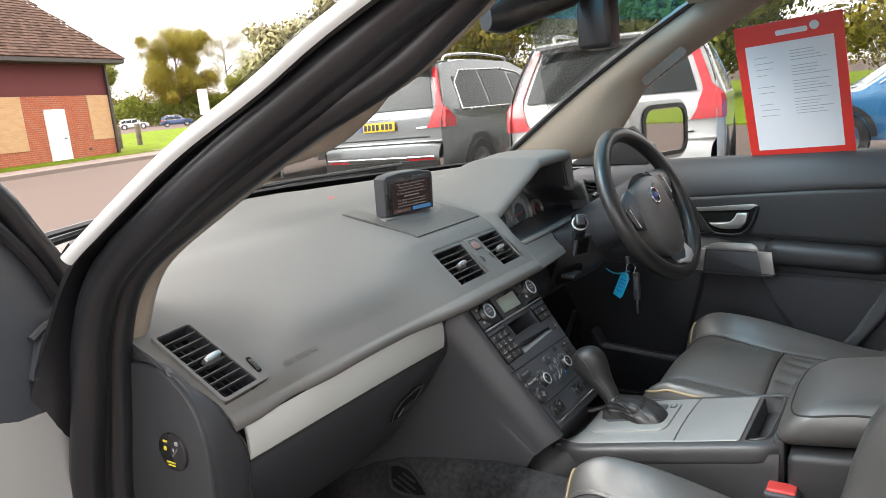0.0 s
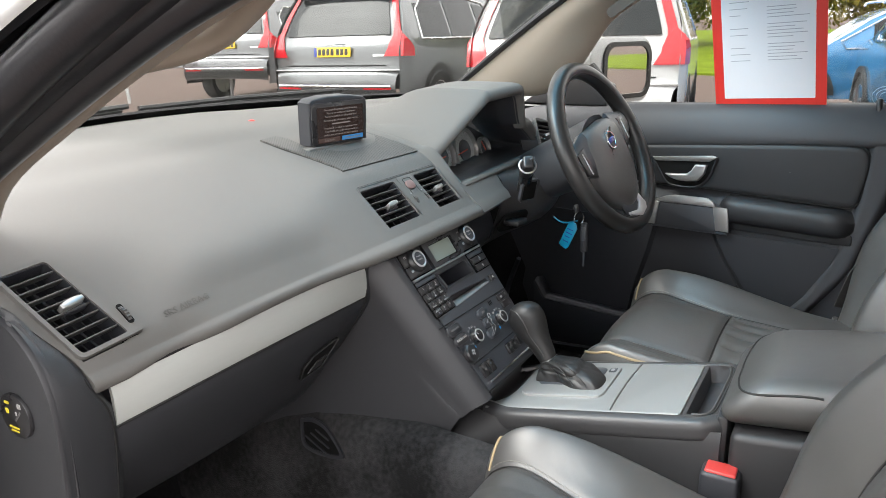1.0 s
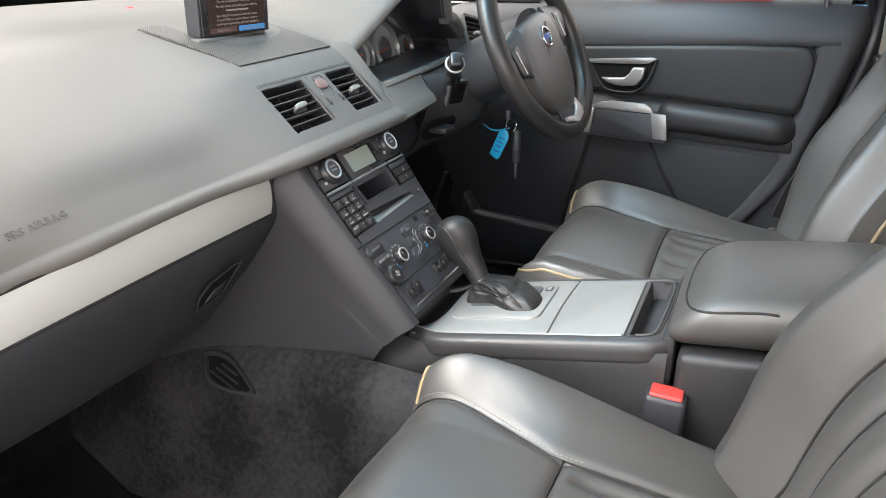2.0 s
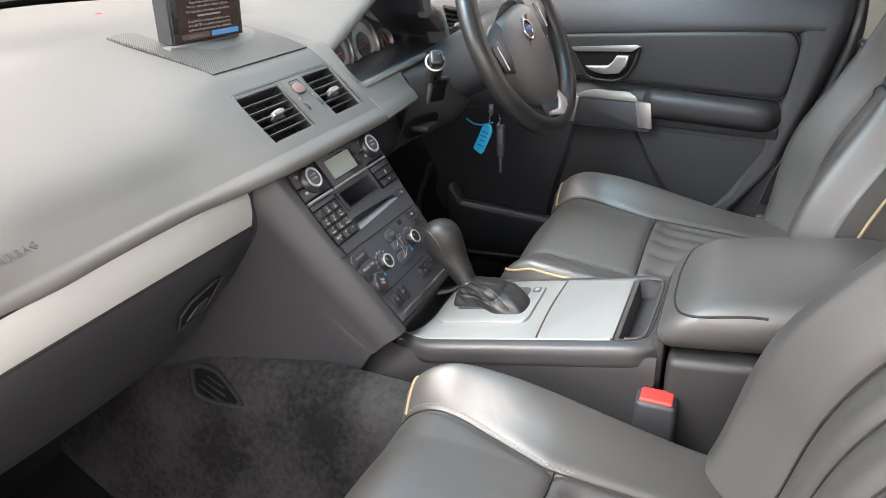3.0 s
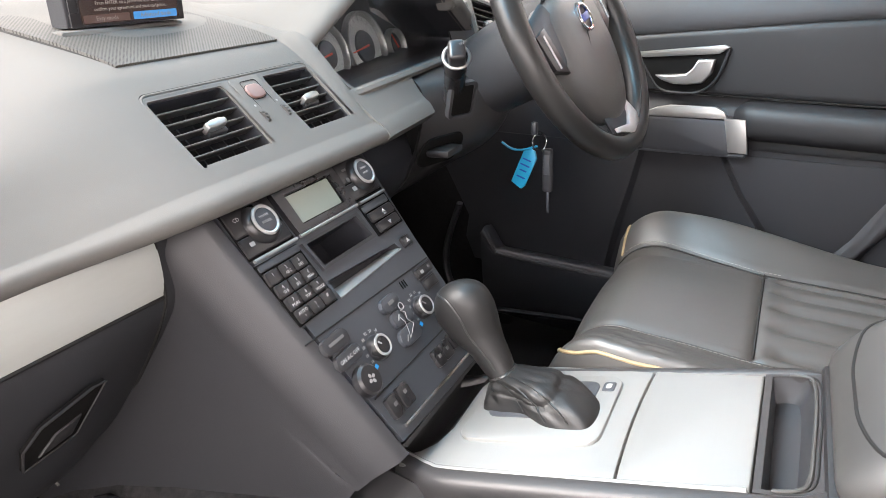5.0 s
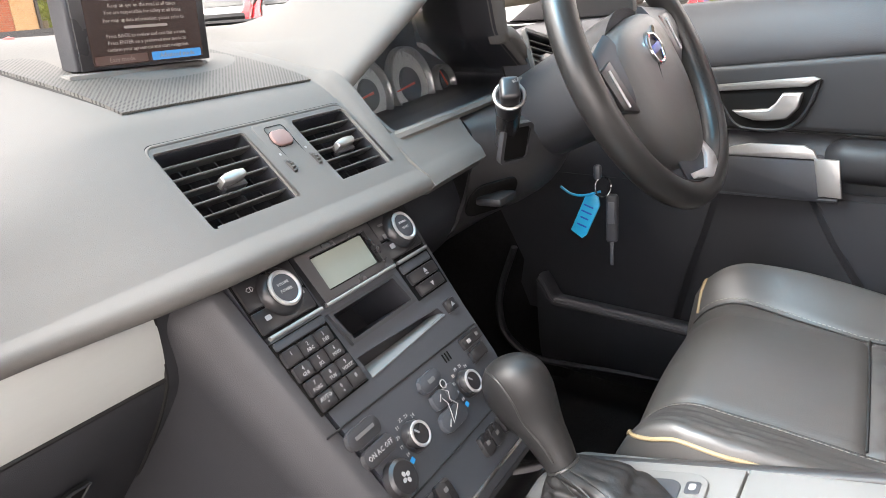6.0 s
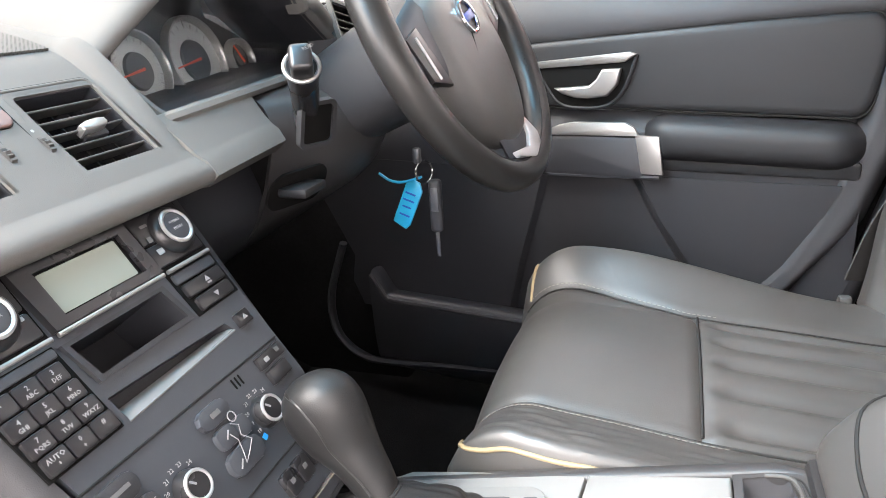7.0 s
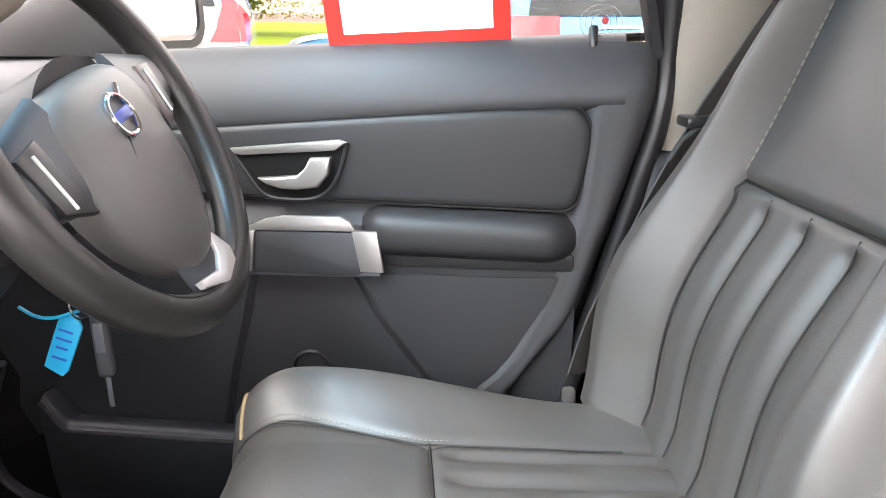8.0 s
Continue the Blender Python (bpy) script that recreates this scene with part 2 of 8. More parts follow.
M_BRICK = brick_mat("red_brick", (0.36, 0.105, 0.055), (0.30, 0.085, 0.05), (0.30, 0.20, 0.15))
M_BUFF = brick_mat("buff_brick", (0.48, 0.30, 0.16), (0.43, 0.25, 0.13), (0.42, 0.32, 0.22))


# ---- helpers for shapes ----
def thing(name, label, category, at=(0, 0, 0), group="", kind=""):
    ob = new(name)
    ob.empty_display_size = 0.05
    ob.location = at
    return tagged(ob, label, category, group, kind)


def part(name, bm, material, parent=None, label="", m=None, smooth=True):
    """Links a bmesh as one mesh object under a thing; its vertices are in world metres unless m is given."""
    me = bpy.data.meshes.new(name)
    if m is not None:
        bm.transform(m)
    bmesh.ops.recalc_face_normals(bm, faces=bm.faces)
    if smooth:
        for f in bm.faces:
            f.smooth = True
        for e in bm.edges:
            if len(e.link_faces) == 2 and e.calc_face_angle(0) > radians(40):
                e.smooth = False
    bm.to_mesh(me)
    bm.free()
    me.materials.append(material)
    ob = new(name, me)
    if parent is not None:
        base = Vector((0, 0, 0))
        p = parent
        while p is not None:
            base += p.location
            p = p.parent
        ob.parent = parent
        me.transform(Matrix.Translation(-base))
    if label:
        ob["label"] = label
    return ob


def spline(pts, n):
    """n points along a Catmull-Rom curve through pts."""
    p = np.array(pts, float)
    p = np.vstack([2 * p[0] - p[1], p, 2 * p[-1] - p[-2]])
    out = []
    for u in np.linspace(0, len(p) - 3 - 1e-9, n):
        i = int(u)
        t = u - i
        a, b, c, e = p[i : i + 4]
        out.append(0.5 * (2 * b + (c - a) * t + (2 * a - 5 * b + 4 * c - e) * t * t + (3 * b - a - 3 * c + e) * t**3))
    return np.array(out)


def grid(rows, thick=0.0, close_u=False, caps=False, cut=None):
    """A sheet through rows of points; thick gives it a back and edges; cut(centre) tells which faces are left out."""
    bm = bmesh.new()
    rows = [list(r) for r in rows]
    vs = [[bm.verts.new(tuple(p)) for p in r] for r in rows]
    nu, nv = len(vs), len(vs[0])
    for i in range(nu - 1):
        for j in range(nv if close_u else nv - 1):
            k = (j + 1) % nv
            bm.faces.new((vs[i][j], vs[i + 1][j], vs[i + 1][k], vs[i][k]))
    if caps:
        bm.faces.new(vs[0])
        bm.faces.new(vs[-1][::-1])
    if cut:
        gone = [f for f in bm.faces if cut(f.calc_center_median())]
        bmesh.ops.delete(bm, geom=gone, context="FACES_ONLY")
    if thick:
        bm.normal_update()
        back = [[bm.verts.new(v.co - v.normal * thick) for v in r] for r in vs]
        for i in range(nu - 1):
            for j in range(nv - 1):
                if not (cut and cut((vs[i][j].co + vs[i + 1][j + 1].co) / 2)):
                    bm.faces.new((back[i][j], back[i][j + 1], back[i + 1][j + 1], back[i + 1][j]))
        for i in range(nu - 1):
            bm.faces.new((vs[i][0], back[i][0], back[i + 1][0], vs[i + 1][0]))
            bm.faces.new((vs[i][-1], vs[i + 1][-1], back[i + 1][-1], back[i][-1]))
        for j in range(nv - 1):
            bm.faces.new((vs[0][j], vs[0][j + 1], back[0][j + 1], back[0][j]))
            bm.faces.new((vs[-1][j], back[-1][j], back[-1][j + 1], vs[-1][j + 1]))
    return bm


def tube(pts, r, n=10, flat=1.0, caps=True, closed=False):
    """A round bar along pts; r may be a list; flat squashes it."""
    p = [Vector(q) for q in pts]
    rr = r if hasattr(r, "__len__") else [r] * len(p)
    rows, side = [], None
    for i, q in enumerate(p):
        if closed:
            d = p[(i + 1) % len(p)] - p[i - 1]
        else:
            d = p[min(i + 1, len(p) - 1)] - p[max(i - 1, 0)]
        d.normalize()
        if side is None:
            side = d.cross(Vector((0, 0, 1)) if abs(d.z) < 0.9 else Vector((0, 1, 0)))
        side = (side - d * side.dot(d)).normalized()
        up = d.cross(side)
        rows.append([q + (side * math.cos(a) + up * math.sin(a) * flat) * rr[i] for a in np.linspace(0, 2 * math.pi, n, endpoint=False)])
    if closed:
        rows.append(rows[0])
    bm = grid(rows, close_u=True, caps=caps and not closed)
    if closed:
        bmesh.ops.remove_doubles(bm, verts=bm.verts, dist=1e-6)
    return bm


def box(x0, x1, y0, y1, z0, z1, r=0.004, seg=2):
    bm = bmesh.new()
    bmesh.ops.create_cube(bm, size=1)
    bm.transform(Matrix.LocRotScale(((x0 + x1) / 2, (y0 + y1) / 2, (z0 + z1) / 2), None, (x1 - x0, y1 - y0, z1 - z0)))
    if r:
        bmesh.ops.bevel(bm, geom=bm.edges[:], offset=min(r, 0.45 * min(x1 - x0, y1 - y0, z1 - z0)), segments=seg, profile=0.5, affect="EDGES")
    return bm


def rrect(w, h, r, n=4, cx=0.0, cy=0.0):
    out = []
    for k, (sx, sy) in enumerate(((1, 1), (-1, 1), (-1, -1), (1, -1))):
        for a in np.linspace(0, math.pi / 2, n):
            b = a + k * math.pi / 2
            out.append((cx + sx * (w / 2 - r) + r * math.cos(b), cy + sy * (h / 2 - r) + r * math.sin(b)))
    return out


def plate(outline, h, bevel=0.0015, z0=0.0, seg=2):
    """A raised plate of the given outline in the local xy plane, from z0 to z0 + h, with a rounded upper edge."""
    bm = bmesh.new()
    top = [bm.verts.new((x, y, z0 + h)) for x, y in outline]
    low = [bm.verts.new((x, y, z0)) for x, y in outline]
    f = bm.faces.new(top)
    bm.faces.new(low[::-1])
    n = len(top)
    for i in range(n):
        bm.faces.new((top[i], low[i], low[(i + 1) % n], top[(i + 1) % n]))
    bm.normal_update()
    if bevel:
        bmesh.ops.bevel(bm, geom=list(f.edges), offset=bevel, segments=seg, profile=0.5, affect="EDGES", clamp_overlap=True)
    return bm


def rim_plate(outer, inner, h, z0=0.0):
    """A flat frame between two outlines with the same number of points."""
    bm = bmesh.new()
    n = len(outer)
    rings = [[bm.verts.new((x, y, z)) for x, y in o] for o, z in ((outer, z0), (outer, z0 + h), (inner, z0 + h), (inner, z0))]
    for a in range(4):
        for i in range(n):
            bm.faces.new((rings[a][i], rings[a][(i + 1) % n], rings[(a + 1) % 4][(i + 1) % n], rings[(a + 1) % 4][i]))
    return bm


def holed_plate(outer, holes, h, z0=0.0):
    """A plate with openings through it, from z0 to z0 + h."""
    bm = bmesh.new()
    edges = []
    for o in [outer] + list(holes):
        vs = [bm.verts.new((x, y, z0 + h)) for x, y in o]
        edges += [bm.edges.new((vs[i], vs[(i + 1) % len(vs)])) for i in range(len(vs))]
    bmesh.ops.triangle_fill(bm, edges=edges, use_beauty=True, use_dissolve=False)
    low = [v for v in bmesh.ops.extrude_face_region(bm, geom=bm.faces[:])["geom"] if isinstance(v, bmesh.types.BMVert)]
    for v in low:
        v.co.z -= h
    return bm


def pocket(outline, depth, z0=0.0, shrink=0.94):
    """The walls and floor of a recess that opens upwards at z0."""
    cx, cy = sum(x for x, y in outline) / len(outline), sum(y for x, y in outline) / len(outline)
    low = [(cx + (x - cx) * shrink, cy + (y - cy) * shrink, z0 - depth) for x, y in outline]
    bm = grid([[(x, y, z0) for x, y in outline], low], close_u=True)
    bm.faces.new([v for v in bm.verts if abs(v.co.z - z0 + depth) < 1e-6])
    return bm


def lathe(profile, n=24):
    """Turns (radius, height) points round the local z axis."""
    rows = [[(r * math.cos(a), r * math.sin(a), z) for a in np.linspace(0, 2 * math.pi, n, endpoint=False)] for r, z in profile]
    bm = grid(rows, close_u=True)
    bmesh.ops.remove_doubles(bm, verts=bm.verts, dist=1e-6)
    return bm


def frame_at(o, ex, ey):
    """A local frame: origin, x axis and (about) y axis."""
    ex = Vector(ex).normalized()
    ez = ex.cross(Vector(ey)).normalized()
    ey = ez.cross(ex)
    return Matrix(((ex.x, ey.x, ez.x, o[0]), (ex.y, ey.y, ez.y, o[1]), (ex.z, ey.z, ez.z, o[2]), (0, 0, 0, 1)))


def letters(text, size, depth=0.0004, align="CENTER"):
    """A bmesh of lettering in the local xy plane, in the built-in font."""
    c = bpy.data.curves.new("lettering", "FONT")
    c.body, c.size, c.extrude, c.align_x, c.align_y, c.resolution_u = text, size, depth, align, "CENTER", 1
    ob = bpy.data.objects.new("lettering", c)
    me = bpy.data.meshes.new_from_object(ob)
    bm = bmesh.new()
    bm.from_mesh(me)
    bpy.data.objects.remove(ob)
    bpy.data.meshes.remove(me)
    return bm


def move(x, y, z=0.0, rz=0.0):
    return pose(x, y, z, 0, 0, rz)


# ---- dashboard ----
def lerp(a, b, t):
    return a + (b - a) * t


def step(a, b, x):
    t = min(max((x - a) / (b - a), 0.0), 1.0)
    return t * t * (3 - 2 * t)


def screen_foot(x):
    """How far ahead the windscreen meets the dash."""
    return 0.95 - 0.78 * x * x


def inlay_u(x):
    return min(max((x + 0.637) / 0.454, 0.0), 1.0)


def inlay_y(x):
    return lerp(0.220, 0.2095, inlay_u(x)) - 0.0105 * math.sin(math.pi * inlay_u(x))


def inlay_top(x):
    return 0.929 + 0.0085 * inlay_u(x) + 0.007 * math.sin(math.pi * inlay_u(x))


def inlay_low(x):
    return 0.879 + 0.003 * inlay_u(x) + 0.0075 * math.sin(math.pi * inlay_u(x))


def pad_profile(x):
    yf, c = screen_foot(x), step(-0.30, -0.12, x)
    end = step(-0.58, -0.70, x)
    low = inlay_top(x) + 0.006
    inset = 0.047 * max(0.0, (-0.58 - x) / 0.125)
    e = step(-0.47, -0.57, x)
    dx = 0.06 * min(x + 0.629, 0.0) * e
    k = step(0.134, 0.152, x)
    f = step(-0.02, -0.16, x)
    pts = [(yf, 1.118), (lerp(0.585, yf, 0.45), 1.129), (min(0.56, yf - 0.04), lerp(1.126, 1.129, f)), (lerp(0.465, 0.482, f), lerp(1.106, 1.110, f)), (lerp(0.39, 0.425, f), lerp(lerp(1.078, 1.090, c), 1.094, f)),
           (lerp(0.335 + 0.005 * e, 0.310, c), lerp(lerp(1.051, 1.0565, e) + dx, 1.064, c) + 0.008 * k), (0.270 + 0.005 * e, lerp(lerp(1.014, 1.0020, e) + dx, 1.040, c) + 0.022 * k), (lerp(0.2365, 0.2045, c), lerp(lerp(0.977, 0.9690, e) + dx, 0.9800, c)),
           (lerp(lerp(0.2160, 0.2265, e), 0.1890, c), lerp(lerp(0.954, 0.947, e), 0.9655, c)), (lerp(lerp(0.2085, 0.2205, e), 0.1750, c), lerp(low, 0.9520, c)), (0.245, lerp(low - 0.004, 0.9475, c))]
    return [(x + inset * step(1.06, 0.93, z), y, z - 0.012 * end * step(0.31, 0.39, y)) for y, z in pts]


def hood_rim(x):
    """The hood's rear edge: how far back and how high."""
    t = min((x - 0.152) / 0.118, 1.0)
    y, z = lerp(0.268, 0.212, t), lerp(1.062, 1.166, t)
    k = step(0.27, 0.40, x)
    y, z = lerp(y, 0.200, k), lerp(z, 1.172, k)
    drop = step(0.406, 0.436, x)
    return lerp(y, 0.205, drop), lerp(z, 1.094, drop) - 0.05 * step(0.45, 0.54, x)


def hood_profile(x):
    yf = screen_foot(x)
    yr, zr = hood_rim(x)
    top = max(zr, 1.10)
    return [(x, y, z) for y, z in ((yf, 1.118), (lerp(0.585, yf, 0.45), 1.129), (min(0.56, yf - 0.04), 1.128), (0.47, lerp(1.116, top, 0.50)), (0.38, lerp(zr, top, 0.45) + 0.008),
                                   (yr + 0.06, zr + 0.010), (yr + 0.016, zr + 0.008), (yr + 0.002, zr + 0.004), (yr, zr - 0.004), (yr + 0.008, zr - 0.008), (yr + 0.022, zr - 0.008))]


vx = Vector((1, 0.0, 0.0))
slope = Vector((0, 0.058, 0.059))
fL = frame_at((-0.070, 0.2302, 1.0094), vx, slope)
fR = frame_at((0.086, 0.2302, 1.0094), vx, slope)
fM = frame_at((0.014, 0.2305, 1.0091), vx, slope)
fP = frame_at((-0.6245, 0.2792, 1.0200), (1, 0.03, 0.06), (0, 0.0955, 0.084))
HOLES = ((fL, 0.112, 0.091, 0.0), (fR, 0.094, 0.091, 0.0))


def taper(x, y):
    """The end vent narrows away from the cabin."""
    t = (y + 0.069) / 0.138
    return x * lerp(1.0, 0.70, t) + lerp(0.0, -0.0290, t) + 0.006 * math.sin(math.pi * min(max(t, 0), 1)) * (1 if x > 0 else 0), y - 0.009


def taper_inner(x, y):
    """The end vent's opening leaves room for its wheel."""
    t = (y + 0.069) / 0.138
    a, b = taper(x, y)
    return a - 0.30 * max(x + 0.01, 0.0) * step(0.85, 0.25, t), b


def in_vent(c):
    """Whether a place on the pad lies in a vent's opening."""
    for fr, w, h, skew in HOLES:
        q = fr.inverted() @ Vector(c)
        if abs(q.x - skew * q.y) < w / 2 - 0.004 and abs(q.y) < h / 2 - 0.003 and abs(q.z) < 0.05:
            return True
    q = fP.inverted() @ Vector(c)
    t = min(max((q.y + 0.078) / 0.138, 0), 1)
    return -0.073 < q.y < 0.055 and lerp(-0.037, -0.054, t) < q.x < lerp(0.037, -0.003, t) + 0.004 * math.sin(math.pi * t) and abs(q.z) < 0.05


dash = thing("dashboard", "grey soft-touch dashboard with silver inlay, air vents and raised instrument hood", "dashboard", (0, 0.45, 0.6))
xs = np.concatenate([np.linspace(-0.705, -0.55, 64), np.linspace(-0.54, -0.16, 26), np.linspace(-0.15, 0.1525, 80)])
part("top_pad", grid([spline(pad_profile(x), 170) for x in xs], thick=0.008, cut=in_vent), M_DASH, dash, "matt grey soft-touch upper dash pad")
part("instrument_hood", grid([spline(hood_profile(x), 44) for x in np.linspace(0.153, 0.72, 150)], thick=0.005), M_DASH, dash, "grey hood over the instruments")
lip = []
for x in np.linspace(0.1512, 0.284, 10):
    t = (x - 0.1512) / 0.1488
    lip.append([(x, lerp(0.226, 0.212, t), lerp(0.999, 1.008, t)), (x, lerp(0.2045, 0.200, t), lerp(0.9795, 0.985, t)), (x, lerp(0.1875, 0.190, t), lerp(0.964, 0.971, t)), (x, lerp(0.1750, 0.181, t), lerp(0.9520, 0.9575, t)), (x, 0.245, lerp(0.9475, 0.952, t))])
part("lower_lip", grid([spline([(a, b - 0.0008, c) for a, b, c in r], 14) for r in lip], thick=0.01), M_DASH, dash)
RIM = [(0.150, 0.268, 1.060), (0.270, 0.214, 1.160), (0.402, 0.202, 1.164), (0.424, 0.202, 1.094), (0.524, 0.202, 1.032), (0.490, 0.200, 1.017), (0.167, 0.217, 1.001)]


def rounded(pts, r, n=5):
    """A closed line through pts with its corners rounded off."""
    out = []
    for k, p in enumerate(pts):
        p, a, b = Vector(p), Vector(pts[k - 1]), Vector(pts[(k + 1) % len(pts)])
        q0, q1 = p + (a - p).normalized() * min(r, (a - p).length * 0.4), p + (b - p).normalized() * min(r, (b - p).length * 0.4)
        out += [q0.lerp(p, t).lerp(p.lerp(q1, t), t) for t in np.linspace(0, 1, n)]
    return out


ringr = rounded(RIM, 0.018)
mid = sum(ringr, Vector()) / len(ringr)
rows = [[p + (mid - p) * k + Vector((0, dy, 0)) for p in ringr] for k, dy in ((-0.03, 0.012), (-0.035, 0.003), (-0.01, -0.002), (0.025, 0.002), (0.04, 0.014))]
part("instrument_rim", grid(rows, close_u=True), M_DASH, dash, "grey rim round the instruments")
rows = [[p + (mid - p) * k + Vector((0, dy, dz)) for p in ringr] for k, dy, dz in ((0.035, 0.008, 0), (0.06, 0.05, 0), (0.08, 0.130, 0.004))]
part("instrument_funnel", grid(rows, close_u=True), M_KNEE, dash, "black instrument recess")
part("instrument_edge_trim", tube([(0.150, 0.232, 0.996), (0.170, 0.2150, 1.002), (0.33, 0.203, 1.012), (0.52, 0.196, 1.024)], 0.0085, 8, 0.8), M_DASH, dash, "grey strip under the instruments")
# instrument cluster
part("instrument_backplate", plate([(0.15, 0.985), (0.54, 0.985), (0.54, 1.04), (0.425, 1.085), (0.41, 1.150), (0.27, 1.145), (0.15, 1.050)], 0.010, 0.001), M_KNEE, dash, "black instrument cluster backplate", frame_at((0, 0.352, 0), (1, 0, 0), (0, 0, 1)))
face = lambda x, z: frame_at((x, 0.318, z), (1, 0, 0), (0, 0.22, 0.97))
for gx, gz, gr in ((0.256, 1.036, 0.042), (0.355, 1.037, 0.050), (0.447, 1.030, 0.024)):
    g = part("gauge", lathe([(gr - 0.004, 0.0), (gr - 0.0035, 0.008), (gr - 0.001, 0.011), (gr + 0.001, 0.011), (gr + 0.002, 0.008), (gr + 0.003, 0.0)], 48), M_TRIM, dash, "silver-ringed dial gauge", face(gx, gz))
    part("dial", lathe([(0.0, 0.003), (gr * 0.62, 0.003), (gr - 0.003, 0.002), (gr - 0.003, 0.0), (0.0, 0.0)], 40), M_DIAL if gr > 0.03 else M_BLACK, g, "", face(gx, gz))
    part("dial_centre", lathe([(0.0, 0.006), (gr * 0.46, 0.006), (gr * 0.5, 0.003)], 30), M_STACK, g, "", face(gx, gz))
    bm = bmesh.new()
    for k in range(17):
        a = radians(225 - k * 270 / 16)
        r0, r1 = gr * 0.76, gr * (0.93 if k % 2 == 0 else 0.86)
        tick = plate([(r0, -0.0006), (r1, -0.0006), (r1, 0.0006), (r0, 0.0006)], 0.0006, 0, 0.0032)
        tick.transform(Matrix.Rotation(a, 4, "Z"))
        me = bpy.data.meshes.new("tmp")
        tick.to_mesh(me)
        tick.free()
        bm.from_mesh(me)
        bpy.data.meshes.remove(me)
    part("dial_ticks", bm, M_MARK, g, "", face(gx, gz))
    part("needle", plate([(-0.006, -0.0016), (gr * 0.8, -0.0008), (gr * 0.8, 0.0008), (-0.006, 0.0016)], 0.0015, 0, 0.0068), M_NEEDLE, g, "red needle", face(gx, gz) @ move(0, 0, 0, 188 if gr > 0.03 else 120))
lens_ = part("instrument_lens", plate([(0.165, 1.000), (0.510, 1.012), (0.520, 1.034), (0.428, 1.088), (0.404, 1.150), (0.275, 1.146), (0.160, 1.054)], 0.002, 0), glass_mat("instrument_lens", (0.96, 0.97, 0.97), 0.07), dash, "clear instrument lens", frame_at((0, 0.262, 0), (1, 0, 0), (0, 0.0, 1)))
lens_.visible_shadow = False
rows = [[(x, y, z + 0.010 * (x - 0.15) / 0.38) for y, z in ((0.216, 1.001), (0.25, 0.995), (0.29, 0.989), (0.318, 0.986), (0.345, 0.985))] for x in np.linspace(0.165, 0.53, 12)]
part("cluster_floor", grid([spline(r, 10) for r in rows], thick=0.003), M_STACK, dash, "grey sloping floor of the instrument recess")
# silver inlay and glovebox
IX = np.linspace(-0.637, -0.183, 24)
rows = []
for x in IX:
    y, a, b = inlay_y(x), inlay_top(x), inlay_low(x)
    rows.append([(x, y + 0.006, a + 0.003), (x, y, a), (x, y - 0.003, lerp(a, b, 0.45)), (x, y, b), (x, y + 0.010, b - 0.003)])
part("silver_inlay", grid([spline(r, 10) for r in rows], thick=-0.006), M_INLAY, dash, "satin silver decorative strip")
part("inlay_gap", tube([(x, inlay_y(x) + 0.0005, inlay_top(x) + 0.0025) for x in IX], 0.0022, 6), M_SEAM, dash)
part("inlay_gap", tube([(x, inlay_y(x) + 0.001, inlay_low(x) - 0.0015) for x in IX], 0.0020, 6), M_SEAM, dash)


def glovebox_front(x):
    y, z = inlay_y(x), inlay_low(x) - 0.004
    k = step(-0.28, -0.17, x)
    return [(x, y + 0.012, z), (x, y + 0.002, z - 0.004), (x, y + 0.012 + 0.014 * k, z - 0.045), (x, y + 0.045 + 0.024 * k, 0.775), (x, y + 0.095 + 0.026 * k, 0.715), (x, 0.40, 0.675), (x, 0.46, 0.670)]


part("glovebox", grid([spline(glovebox_front(x), 24) for x in np.linspace(-0.637, -0.1845, 24)], thick=-0.01), M_GLOVE, dash, "dark grey glovebox front")
rows = []
for x in np.linspace(-0.1815, -0.145, 5):
    q = glovebox_front(x)
    rows.append(spline([(x, 0.236, 0.951), (x, 0.212, 0.948), (x, 0.2105, 0.915)] + [(x, y - 0.001, z) for _, y, z in q[1:]], 30))
part("glovebox_side_trim", grid(rows, thick=-0.008), M_GLOVE, dash, "dark upright panel beside the glovebox")
part("glovebox_gap", tube([(-0.183, inlay_y(-0.183) - 0.0005, 0.936), (-0.183, inlay_y(-0.183) - 0.0005, 0.885)] + [(-0.183, y - 0.0005, z) for _, y, z in spline(glovebox_front(-0.183)[1:], 16)], 0.0018, 6), M_SEAM, dash)
gl_ = spline(glovebox_front(-0.297), 60)
gk_ = min(range(60), key=lambda k: abs(gl_[k][2] - 0.820) + (1 if k < 8 else 0))
gf = frame_at(Vector(gl_[gk_]) + Vector((0, -0.0022, -0.0012)), (1, 0.03, 0), Vector(gl_[gk_ - 4]) - Vector(gl_[gk_ + 4]))
outer = [(-0.034, -0.024), (0.014, -0.020), (0.038, 0.026), (0.024, 0.027), (-0.022, 0.017), (-0.036, 0.0)]
# the recess is a flat plate; its blackness stands in for shade
part("glovebox_latch_recess", plate(outer, 0.004, 0.001), M_VOID, dash, "near-black plate standing for the shade in the latch recess", gf)
part("glovebox_latch", plate([(-0.022, -0.016), (0.008, -0.013), (0.016, 0.004), (-0.008, 0.000)], 0.006, 0.001), M_DARK, dash, "", gf)
part("latch_rim", tube([gf @ Vector((x, y, 0.004)) for x, y in outer + outer[:1]], 0.0012, 6), M_DARK, dash)
# unseen panel, added to stop light leaking down into the footwell
part("added_light_block", box(-0.74, -0.17, 0.42, 0.76, 0.664, 0.676, 0.003), M_KNEE, dash, "unseen black panel added to keep light out under the glovebox")
